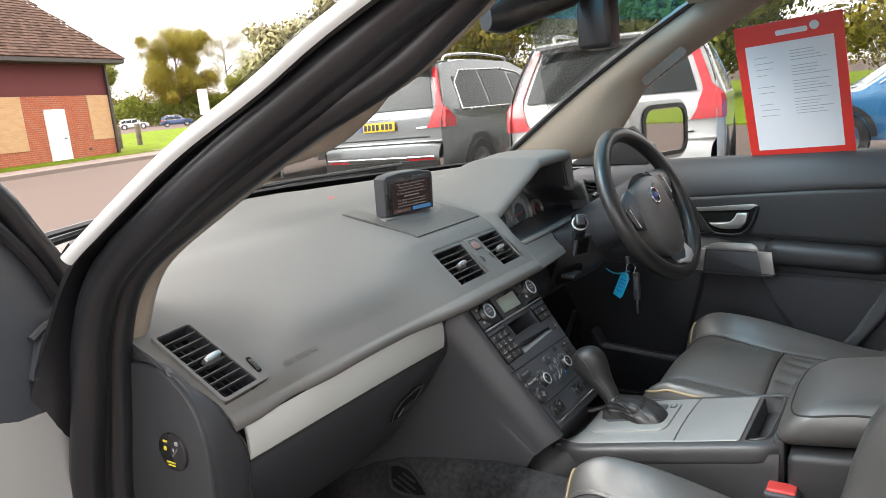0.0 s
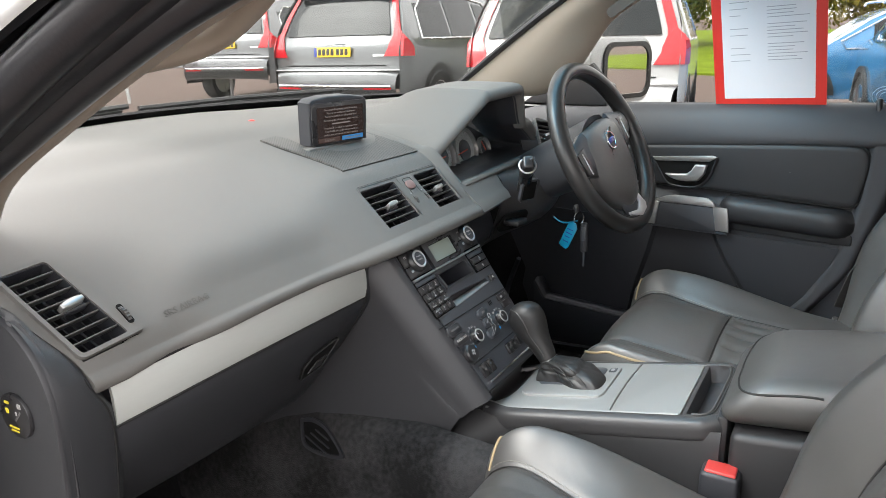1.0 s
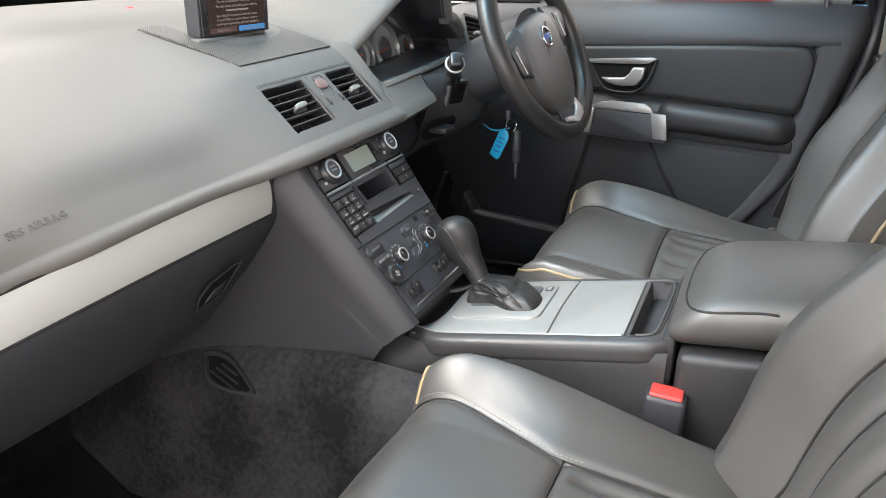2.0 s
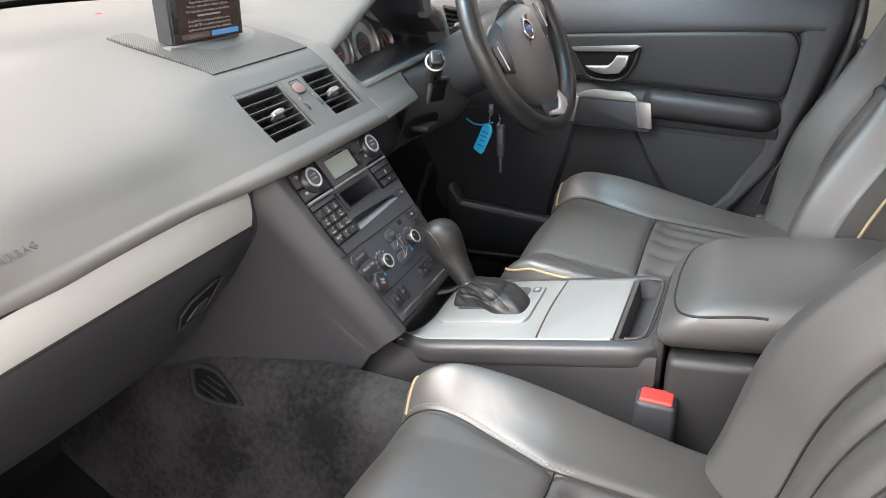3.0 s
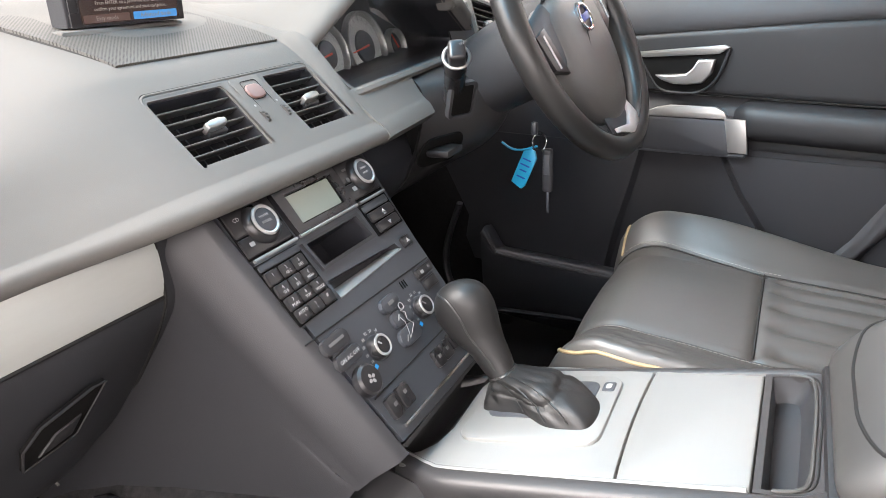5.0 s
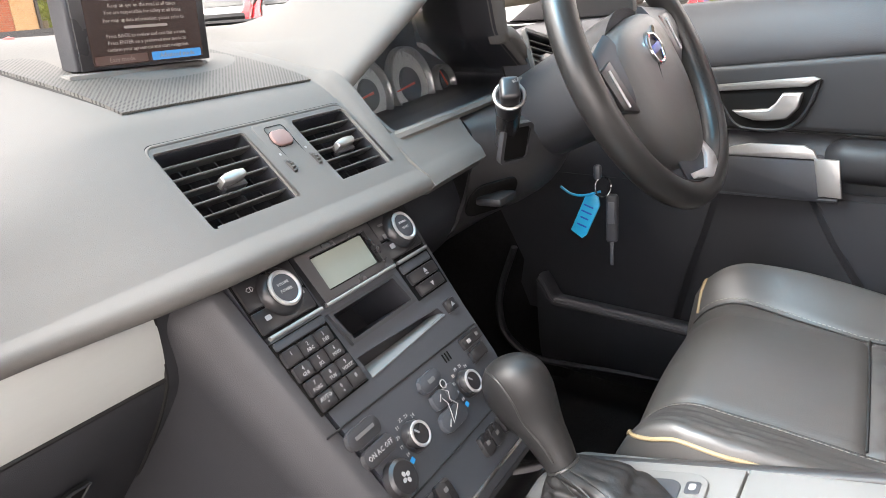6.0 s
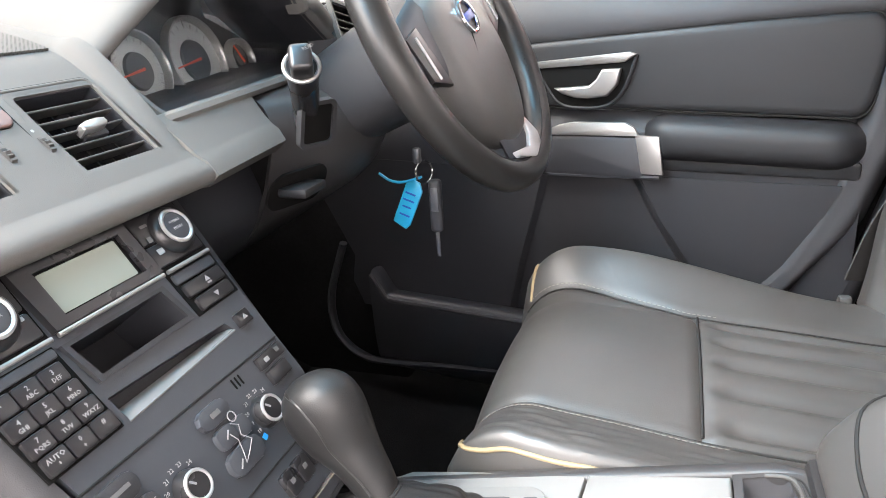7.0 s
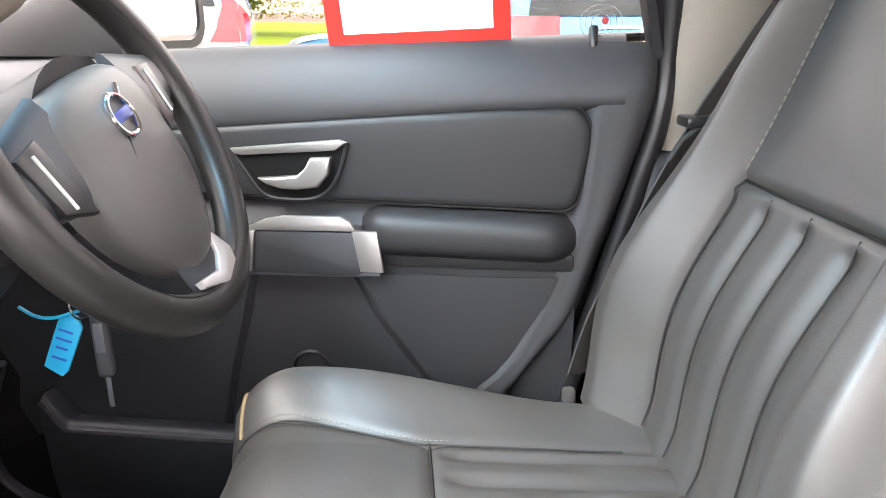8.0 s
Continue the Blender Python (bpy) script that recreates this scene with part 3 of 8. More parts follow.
# end panel towards the passenger door
arc = [(0.40, 1.028), (0.324, 1.027), (0.288, 1.024), (0.257, 1.013), (0.230, 0.990), (0.214, 0.960), (0.208, 0.925), (0.209, 0.88), (0.222, 0.72), (0.25, 0.48)]
brim = [(-0.707, 0.40, 1.058)] + [(x - 0.001, y - 0.0035, z + 0.003) for x, y, z in pad_profile(-0.705)[5:10]] + [(-0.6375, 0.2205, 0.88), (-0.640, 0.245, 0.72), (-0.657, 0.28, 0.48)]
fE = frame_at((-0.708, 0, 0), (0, -1, 0), (0, 0, 1))
line = spline(arc, 40)
part("end_panel", plate([(-p[0], p[1]) for p in line] + [(-0.40, 0.48)], 0.012, 0.004, -0.010), M_SIDE, dash, "dark grey rounded end panel", fE)
rows = []
for p, q in zip(line, spline(brim, 40)):
    a_, b_ = Vector((-0.7045, p[0] - 0.001, p[1] + 0.001)), Vector(q)
    n_ = Vector((0, -0.004, 0.003))
    rows.append([a_ + Vector((0.012, 0.006, -0.004)), a_ + n_ * 0.4, a_.lerp(b_, 0.35) + n_, a_.lerp(b_, 0.75) + n_, b_, b_ + Vector((0.010, 0.010, -0.008))])
part("end_band", grid([spline([tuple(v) for v in r], 12) for r in rows], thick=0.004), M_SIDE, dash, "grey curved band between end panel and pad")
part("end_seam", tube([Vector(q) + Vector((-0.005, -0.003, 0.002)) for q in spline(brim, 50)], 0.0012, 5), M_SEAM, dash)
sf = frame_at((-0.7105, 0.270, 0.917), (0, -1, 0), (0, 0, 1))
st = part("airbag_switch", plate(rrect(0.052, 0.050, 0.024, 8), 0.004, 0.001), M_BLACK, dash, "round black airbag switch with yellow and white legend", sf)
for x, y, w, h, m in ((0.012, 0.014, 0.007, 0.007, M_MARK), (0.004, 0.004, 0.003, 0.006, M_MARK), (-0.010, 0.014, 0.010, 0.004, M_YELLOW), (-0.012, 0.004, 0.006, 0.007, M_YELLOW), (-0.004, -0.014, 0.022, 0.0022, M_YELLOW), (-0.004, -0.018, 0.018, 0.0022, M_YELLOW)):
    part("legend", plate(rrect(w * 0.85, h * 0.8, 0.001, 2, x, y), 0.0006, 0, 0.004), m, st, "", sf)
part("legend", plate([(0.0, -0.004), (0.012, 0.008), (0.013, 0.006), (0.001, -0.006)], 0.0006, 0, 0.004), M_GREYMARK, st, "", sf)


# ---- vents ----
def thumb_wheel(fr, x, y, r, parent):
    """A ribbed wheel half sunk in a dark slot; its axis lies along the local x."""
    star = [((r if k % 2 else r - 0.0012) * math.cos(math.pi * k / 20), (r if k % 2 else r - 0.0012) * math.sin(math.pi * k / 20)) for k in range(40)]
    # the slot is a black plate, its shade put in by colour
    part("wheel_slot", plate(rrect(0.0078, 2.0 * r, 0.0035, 4, x, y), 0.0008, 0, 0.0004), M_VOID, parent, "", fr)
    return part("thumb_wheel", plate(star, 0.0050, 0.0006, -0.0025), M_SLAT, parent, "ribbed thumb wheel", fr @ Matrix.Translation((x, y, 0.0058 - r)) @ pose(0, 0, 0, 0, 90, 0))


def vent(fr, w, h, parent, slats, label, warp=lambda x, y: (x, y), inner=None):
    """An air vent in the local xy plane of fr: frame, dark duct, slats, vanes and knob."""
    outline = [warp(x, y) for x, y in rrect(w, h, 0.007, 5)]
    warp = inner or warp

    def sk(o):
        return [warp(x, y) for x, y in o]

    v = part("air_vent", rim_plate(outline, sk(rrect(w - 0.011, h - 0.010, 0.004, 5)), 0.006, -0.0045), M_DASH, parent, label, fr)
    part("vent_duct", rim_plate(sk(rrect(w - 0.0108, h - 0.0098, 0.004, 5)), sk(rrect(w - 0.0135, h - 0.0125, 0.003, 5)), 0.046, -0.047), M_KNEE, v, "black vent duct", fr)
    # black sheet at the duct's end paints in the depth's shade
    part("cavity_shade", plate(sk(rrect(w - 0.012, h - 0.011, 0.004, 4)), 0.004, 0, -0.050), M_VOID, v, "", fr)
    for k in range(5):
        x = (k - 2) / 5 * (w - 0.012)
        o = box(-0.0008, 0.0008, -(h - 0.016) / 2, (h - 0.016) / 2, -0.040, -0.020, 0.0, 1)
        for q in o.verts:
            q.co.x, q.co.y = warp(q.co.x + x, q.co.y)
        part("vane", o, M_KNEE, v, "", fr)
    for k in range(slats):
        y = (k + 1) / (slats + 1) * (h - 0.012) - (h - 0.012) / 2
        o = box(-0.5, 0.5, -0.0011, 0.0011, -0.0170, -0.0015, 0.0008, 1)
        o.transform(pose(0, 0, 0, 14, 0, 0))
        for q in o.verts:
            q.co.x, q.co.y = warp(q.co.x * (w - 0.013), q.co.y + y)
        part("slat", o, M_SLAT, v, "", fr)
    kb = plate([(-0.0145, -0.0035), (-0.006, -0.0050), (0.010, -0.0045), (0.0145, -0.002), (0.0145, 0.0032), (0.006, 0.0050), (-0.006, 0.0050), (-0.0145, 0.0030)], 0.011, 0.0028, -0.006, 3)
    part("vent_knob", kb, M_TRIM, v, "silver vent knob", fr @ move(*warp(0.004, 0.0), 0, 4))
    part("knob_foot", box(-0.012, 0.014, -0.0065, 0.001, -0.012, -0.002, 0.002), M_KNEE, v, "", fr @ move(*warp(0.004, -0.002)))
    return v


vent(fL, 0.112, 0.091, dash, 5, "square centre air vent with black slats")
vent(fR, 0.094, 0.091, dash, 5, "square centre air vent with black slats")
unit = rrect(0.2535, 0.0950, 0.010, 8, -0.0115, 0.0)
part("vent_surround", tube([fM @ Vector((x, y, 0.0014)) for x, y in unit], 0.0016, 8, closed=True), M_DASH, dash, "raised lip round the centre vents")
part("vent_gap", tube([fM @ Vector((x, y, 0.0012)) for x, y in rrect(0.2570, 0.0985, 0.011, 8, -0.0115, 0.0)], 0.0009, 5, closed=True), M_SEAM, dash)
fM = fM @ Matrix.Translation((0, 0, 0.0030))
cp = part("vent_centre_panel", plate(rrect(0.046, 0.088, 0.004, 4), 0.006, 0.001, -0.0050), M_DASH, dash, "", fM)
part("panel_gap", tube([fM @ Vector((x, y, 0.0011)) for x, y in rrect(0.0255, 0.078, 0.004, 5, 0.001, -0.001)], 0.0006, 5, closed=True), M_SEAM, cp)
part("button_gap", plate(rrect(0.026, 0.0195, 0.008, 6, -0.001, 0.0225), 0.0012, 0, 0.0004), M_SEAM, cp, "", fM)
part("hazard_button", plate(rrect(0.0245, 0.018, 0.0075, 6, -0.001, 0.0225), 0.0034, 0.0016, 0.0008, 3), mat("dull_pink_button", (0.20, 0.125, 0.115), 0.4), cp, "faded pinkish hazard button", fM)
for x in (-0.017, 0.0185):
    thumb_wheel(fM, x, -0.010, 0.0125, cp)
    part("thumb_mark", plate(rrect(0.0028, 0.0028, 0.0012, 3, x, 0.006), 0.0006, 0, 0.0010), M_MARK, cp, "", fM)
    part("thumb_mark", tube([fM @ Vector((x + 0.0018 * math.cos(a), -0.0265 + 0.0018 * math.sin(a), 0.0012)) for a in np.linspace(0, 6.2, 10)], 0.0003, 4), M_MARK, cp)
vp = vent(fP, 0.082, 0.130, dash, 8, "long end air vent with black slats and thumb wheel", taper, taper_inner)
thumb_wheel(fP @ Matrix.Translation((0, 0, 0.0018)), 0.0315, -0.048, 0.014, vp)
fS = frame_at((0.556, 0.197, 1.053), (1, 0.03, -0.18), (0.03, 0.30, 0.95))
vent(fS, 0.125, 0.075, dash, 5, "driver's side air vent with black slats")
part("dash_end_driver", box(0.548, 0.72, 0.255, 0.40, 0.93, 1.06, 0.02, 3), M_DASH, dash)

# airbag lettering, speaker grille, alarm light
pad_tree = BVHTree.FromPolygons([q for x in np.linspace(-0.60, -0.44, 17) for q in spline(pad_profile(x), 60)], [(60 * i + j, 60 * i + j + 1, 60 * i + j + 61, 60 * i + j + 60) for i in range(16) for j in range(59)])
hits = [pad_tree.find_nearest(Vector((x, 0.232, 0.977))) for x in (-0.552, -0.515, -0.478)]
up_ = hits[1][1] if hits[1][1].z > 0 else -hits[1][1]
ab = frame_at(hits[1][0] + up_ * 0.0086, hits[2][0] - hits[0][0], up_.cross(hits[2][0] - hits[0][0]))
part("airbag_lettering", letters("SRS AIRBAG", 0.0125, 0.0005), mat("embossed_lettering", (0.108, 0.105, 0.100), 0.6, spec=0.2), dash, "embossed lettering", ab)
M_GRILLE = mat("perforated_grille", (0.085, 0.083, 0.078), 0.6, vary=0.06, scale=40)
nt = M_GRILLE.node_tree
tcg, mpg, vo = nt.nodes.new("ShaderNodeTexCoord"), nt.nodes.new("ShaderNodeMapping"), nt.nodes.new("ShaderNodeTexVoronoi")
mpg.inputs["Scale"].default_value, mpg.inputs["Rotation"].default_value = (1, 1, 0), (0, 0, radians(45))
vo.voronoi_dimensions = "2D"
vo.inputs["Scale"].default_value, vo.inputs["Randomness"].default_value = 330, 0.0
hole, dots = nt.nodes.new("ShaderNodeMapRange"), nt.nodes.new("ShaderNodeMix")
hole.inputs["From Min"].default_value, hole.inputs["From Max"].default_value = 0.24, 0.36
dots.data_type, dots.inputs["A"].default_value = "RGBA", (0.012, 0.012, 0.012, 1)
pb = nt.nodes["Principled BSDF"]
nt.links.new(pb.inputs["Base Color"].links[0].from_socket, dots.inputs["B"])
nt.links.new(tcg.outputs["Object"], mpg.inputs[0])
nt.links.new(mpg.outputs[0], vo.inputs["Vector"])
nt.links.new(vo.outputs["Distance"], hole.inputs["Value"])
nt.links.new(hole.outputs[0], dots.inputs["Factor"])
nt.links.new(dots.outputs["Result"], pb.inputs["Base Color"])
rows = []
for t in np.linspace(0, 1, 10):
    y = lerp(0.300, 0.468, t)
    hw0, hw1 = lerp(-0.109, -0.126, t), lerp(0.131, 0.114, t)
    rows.append([(x, y + 0.018 * (1 - ((x - 0.004) / 0.13) ** 2) * t, lerp(1.0670, 1.1135, t ** 0.82)) for x in np.linspace(hw0, hw1, 14)])
part("speaker_grille", grid(rows, thick=0.004), M_GRILLE, dash, "perforated grey centre speaker grille")
edge = [rows[0][0], rows[0][-1]] + [r[-1] for r in rows[1:]] + rows[-1][::-1] + [r[0] for r in rows[::-1]]
part("grille_gap", tube([(x, y, z - 0.001) for x, y, z in edge], 0.0022, 6), M_SEAM, dash)
part("alarm_light", lathe([(0.0, 0.008), (0.006, 0.006), (0.009, 0.002), (0.014, 0.0), (0.014, -0.003)], 20), M_RED, dash, "small red alarm light", pose(-0.022, 0.587, 1.131))
part("defroster_slot", box(-0.42, -0.10, 0.70, 0.712, 1.118, 1.1335, 0.002), M_DARK, dash, "windscreen defroster slot")
part("defroster_slot", box(0.10, 0.42, 0.70, 0.712, 1.118, 1.1335, 0.002), M_DARK, dash, "windscreen defroster slot")

# ---- navigation screen ----
nav = thing("navigation_screen", "raised charcoal navigation screen with dim lit display on the dash", "screen", (-0.015, 0.40, 1.10))
fN = frame_at((-0.016, 0.384, 1.102), (0.148, -0.024, 0.0), (0, -0.05, 0.99)) @ Matrix.Translation((0.0075, 0, 0)) @ Matrix.Diagonal((0.90, 1.0, 1.0, 1.0))
body = [(-0.078, 0.0), (0.078, 0.0), (0.079, 0.074), (0.070, 0.080), (0.03, 0.085), (-0.03, 0.086), (-0.068, 0.082), (-0.079, 0.076)]
hull = plate(body, 0.030, 0.004, -0.028, 3)
part("housing", hull, M_KNEE, nav, "charcoal plastic housing", fN)
part("screen_bezel", plate([(-0.074, 0.0), (0.074, 0.0), (0.075, 0.070), (0.066, 0.075), (-0.066, 0.075), (-0.075, 0.070)], 0.004, 0.001, 0.0005), M_BLACK, nav, "", fN)
disp = part("display", plate(rrect(0.128, 0.064, 0.002, 2, 0.002, 0.035), 0.0008, 0, 0.0045), M_NAV, nav, "dim brownish lit display with lines of text", fN)
for k, (txt, y) in enumerate((("Please read all important safety information.", 0.062), ("Keep an eye on the road at all times.", 0.056), ("You are responsible for safety at all times.", 0.050), ("For map update information, please refer to", 0.043), ("Press BACK to review and exit this screen.", 0.029), ("Press ENTER on a preferred user mode to", 0.023), ("confirm your agreement and start navigation.", 0.017))):
    part("text_line", letters(txt, 0.0052, 0.0002), M_NAVTEXT, disp, "", fN @ move(0.002, y, 0.0056))
part("text_line", plate(rrect(0.05, 0.0026, 0.001, 2, 0.002, 0.0365), 0.0003, 0, 0.0054), M_NAVTEXT, disp, "", fN)
part("mode_bar", plate(rrect(0.058, 0.008, 0.001, 2, -0.031, 0.008), 0.0004, 0, 0.0053), M_NAVBAR, disp, "", fN)
part("mode_bar", plate(rrect(0.060, 0.008, 0.001, 2, 0.033, 0.008), 0.0004, 0, 0.0053), M_NAVBLUE, disp, "blue highlighted mode bar", fN)
part("text_line", letters("Easy mode", 0.0065, 0.0002), M_NAVTEXT, disp, "", fN @ move(-0.031, 0.008, 0.0060))
part("text_line", letters("Advanced mode", 0.0065, 0.0002), M_NAVTEXT, disp, "", fN @ move(0.033, 0.008, 0.0060))
part("slot_collar", box(-0.094, 0.068, 0.382, 0.425, 1.084, 1.1005, 0.004), M_DASH, nav)

# ---- centre stack ----
stack = thing("centre_stack", "charcoal centre stack with radio, number keys and climate controls", "control panel", (0, 0.11, 0.65))
fC = frame_at((0, 0.169, 0.9227), (1, 0, 0), (0, 0.562, 0.827))
P = lambda u, v, z=0.0: move(u / 1000, -v / 1000, z)


def uv(*pts):
    return [(u / 1000, -v / 1000) for u, v in pts]


CUBBY = uv((-60, 39), (31, 39), (38, 66), (-54, 66))
SLOT = uv((-60, 81), (-20, 83), (68, 88), (72, 96), (0, 99), (-57, 101))
fascia = part("fascia", holed_plate(uv((-137, -30), (106, -30), (109, 160), (94, 256), (-97, 250)), [CUBBY, SLOT], 0.010, -0.010), M_STACK, stack, "matt charcoal fascia plate", fC)
# flared side panels
for s in (-1, 1):
    e0, e1 = (-0.139, -0.100) if s < 0 else (0.110, 0.097)
    rows = []
    for t in np.linspace(0, 1, 12):
        u, v = lerp(e0, e1, t), lerp(-0.022, 0.262, t)
        p = fC @ Vector((u, -v, -0.002))
        rim = fC @ Vector((u + s * 0.012, -v, -0.004))
        out = rim + Vector((s * lerp(0.022, 0.016, t), lerp(0.030, 0.022, t), lerp(-0.020, -0.014, t)))
        mid = Vector((rim.x + s * lerp(0.036, 0.024, t), lerp(0.30, 0.07, t), lerp(0.86, 0.668, t)))
        far = Vector((rim.x + s * lerp(0.058, 0.034, t), lerp(0.40, 0.11, t), lerp(0.70, 0.600, t)))
        low = Vector((rim.x + s * lerp(0.06, 0.05, t), lerp(0.44, 0.15, t), lerp(0.60, 0.54, t)))
        edge_ = out + Vector((s * 0.0015, 0.010, -0.010))
        rows.append([p, rim - Vector((s * 0.003, 0, 0)), rim + Vector((0, 0.002, -0.002))] + [rim.lerp(out, k) for k in (0.3, 0.7, 1.0)] + [Vector(q) for q in spline([edge_, edge_.lerp(mid, 0.5), mid, far, low], 14)])
    rows.insert(0, [q + Vector((0, 0.035, 0.028)) for q in rows[0]])
    part("side_panel", grid(rows, thick=0.002), M_SIDE, stack, "dark grey flared side panel")


def button(u0, u1, v0, v1, h=0.004, material=None, parent=fascia, label="", name="button", r=0.002, skew=0):
    o = rrect((u1 - u0) / 1000, (v1 - v0) / 1000, r, 3, (u0 + u1) / 2000, -(v0 + v1) / 2000)
    return part(name, plate(o, h, 0.001), material or M_BLACK, parent, label, fC)


def legend(u, v, text, size=5.5, m=None, z=0.0045, parent=fascia):
    part("legend", letters(text, size / 1000, 0.0002), m or M_MARK, parent, "", fC @ P(u, v, z))


def bars(u, v, w, h, m=None, z=0.0042, parent=fascia, rz=0.0):
    part("legend", plate(rrect(w / 1000, h / 1000, 0.0004, 2), 0.0004, 0), m or M_MARK, parent, "", fC @ P(u, v, z) @ move(0, 0, 0, rz))


# display block
part("display_bezel", rim_plate(uv((-66, -23), (40, -23), (44, 27), (-62, 27)), uv((-50, -14), (30, -14), (31, 20), (-49, 20)), 0.0065), M_BLACK, fascia, "gloss black display surround", fC)
part("lcd_backing", plate(uv((-52, -16), (32, -16), (33, 22), (-51, 22)), 0.0012, 0, 0.0003), M_VOID, fascia, "", fC)
part("lcd", plate(rrect(0.073, 0.031, 0.001, 2, -0.0100, -0.003), 0.0012, 0, 0.0012), M_LCD, fascia, "pale green-grey lit display", fC)
# knobs and their blocks
for u0, u1, v0, v1 in ((-132, -68, -24, 4), (-132, -68, 6, 25), (46, 104, -24, 3), (46, 103, 5, 24)):
    button(u0, u1, v0, v1, 0.003)
legend(-121, -12, "CD", 6)
bars(-120, 14, 6, 4)
bars(-76, 9, 5, 3)
bars(58, -12, 8, 2.5, M_GREYMARK)
bars(55, 0, 5, 5, M_GREYMARK)
bars(57, 12, 7, 5)
for u in (-95, 82):
    k = part("volume_knob" if u < 0 else "tuning_knob", lathe([(0.0215, 0.002), (0.0205, 0.006), (0.0178, 0.0100), (0.0160, 0.0108)], 40), M_BLACK, fascia, "black rotary knob with silver ring", fC @ P(u, 0))
    part("knob_ring", lathe([(0.0160, 0.0095), (0.0156, 0.0118), (0.0140, 0.0126), (0.0122, 0.0116)], 40), M_RING, k, "silver ring", fC @ P(u, 0))
    part("knob_cap", lathe([(0.0, 0.0115), (0.0108, 0.0115), (0.0123, 0.0110), (0.0123, 0.009)], 40), M_STACK, k, "", fC @ P(u, 0))
    part("legend", letters("VOLUME" if u < 0 else "TUNING", 0.0034, 0.0002), M_MARK, k, "", fC @ P(u, -4.0, 0.0118))
    part("legend", letters("POWER" if u < 0 else "MENU", 0.0038, 0.0002), M_MARK, k, "", fC @ P(u, 2, 0.0118))
# silver strips
for a, b in ((-131, -68), (-62, 43), (48, 101)):
    part("silver_strip", tube([fC @ Vector((a / 1000, -0.0295, 0.005)), fC @ Vector((b / 1000, -0.0295, 0.005))], 0.0019, 8), M_TRIM, fascia, "thin silver strip")
# cubby and disc slot
cub = part("cubby_frame", rim_plate(uv((-65, 36), (36, 36), (44, 70), (-58, 70)), uv((-60, 39), (31, 39), (38, 66), (-54, 66)), 0.004), M_SIDE, fascia, "grey-rimmed open cubby", fC)
part("cubby_box", pocket(CUBBY, 0.060, 0.001, 0.9), M_KNEE, cub, "black inside of the cubby", fC)
slot = part("disc_slot", pocket(SLOT, 0.020, -0.0005, 0.9), M_KNEE, fascia, "recessed disc slot with pale lower lip", fC)
lipr = [[fC @ Vector((x / 1000, -y / 1000, z)) for x, y, z in ((lerp(-58, 70, t), lerp(91.5, 91.5, t), -0.012), (lerp(-58, 71, t), lerp(98, 94, t), -0.003), (lerp(-58, 72, t), lerp(102, 97.5, t), 0.0012), (lerp(-58, 72, t), lerp(103, 98.5, t), 0.0002))] for t in np.linspace(0, 1, 6)]
part("slot_lip", grid(lipr), M_LIP, slot, "pale grey slot lip")
# keypad, four rows of three
names = ("1", "2\nABC", "3\nDEF", "4\nGHI", "5\nJKL", "6\nMNO", "7\nPQRS", "8\nTUV", "9\nWXYZ", "AUTO\n*", "0\n+", "#")
# near-black sheets paint the shade in the gaps between keys
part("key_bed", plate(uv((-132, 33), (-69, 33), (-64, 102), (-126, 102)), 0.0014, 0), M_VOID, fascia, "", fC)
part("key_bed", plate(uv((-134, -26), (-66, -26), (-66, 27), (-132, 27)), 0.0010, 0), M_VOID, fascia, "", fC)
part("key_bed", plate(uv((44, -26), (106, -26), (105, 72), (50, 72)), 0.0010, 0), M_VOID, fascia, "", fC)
button(-130, -70, 34, 41, 0.0035, M_STACK)
for k in range(12):
    r, c = divmod(k, 3)
    u0, v0 = lerp(-130, -124, r / 3) + c * 19.4, 43 + r * 14.5
    button(u0, u0 + 18.6, v0, v0 + 13.7, 0.0045, M_BLACK, fascia, "", "number_key")
    bits = names[k].split("\n")
    legend(u0 + 9, v0 + 4.5, bits[0], 5.0, None, 0.005)
    if len(bits) > 1:
        legend(u0 + 9, v0 + 9.5, bits[1], 4.4, None, 0.005)
# right-hand keys
button(50, 101, 33, 42, 0.0035, M_STACK)
button(52, 100, 44, 56, 0.0045)
button(55, 99, 58, 70, 0.0045)
button(78, 95, 87, 100, 0.0045)
for u, v, rz in ((79, 49, 0), (78, 64, 180), (87, 93, 0)):
    part("legend", plate([(-0.003, -0.002), (0.003, -0.002), (0, 0.0025)], 0.0005, 0, 0.0046), M_MARK, fascia, "", fC @ P(u, v) @ move(0, 0, 0, rz))
bars(79, 53, 5, 1.6, None, 0.0048)
# division line, climate controls
part("panel_gap", tube([fC @ Vector((-0.133, -0.118, 0.0004)), fC @ Vector((0.105, -0.124, 0.0004))], 0.0010, 6), M_SEAM, fascia)
for k in range(3):
    bars(34 + k * 4.5, 131 + 0.2 * k, 1.6, 9, M_VOID, 0.0004)
button(66, 102, 127, 139, 0.004)
button(68, 96, 142, 155, 0.004)
bars(76, 133, 6, 4, None, 0.0045)
bars(93, 132, 5, 4, M_GREYMARK, 0.0045)
button(-122, -82, 124, 141, 0.005, M_SIDE, fascia, "grey worn push button", r=0.007)
button(-118, -78, 144, 160, 0.005, M_SIDE, fascia, "grey worn push button", r=0.007)
bars(-102, 132, 24, 3, M_GREYMARK, 0.0055)
legend(-98, 152, "ON AC OFF", 6.2, None, 0.0055)
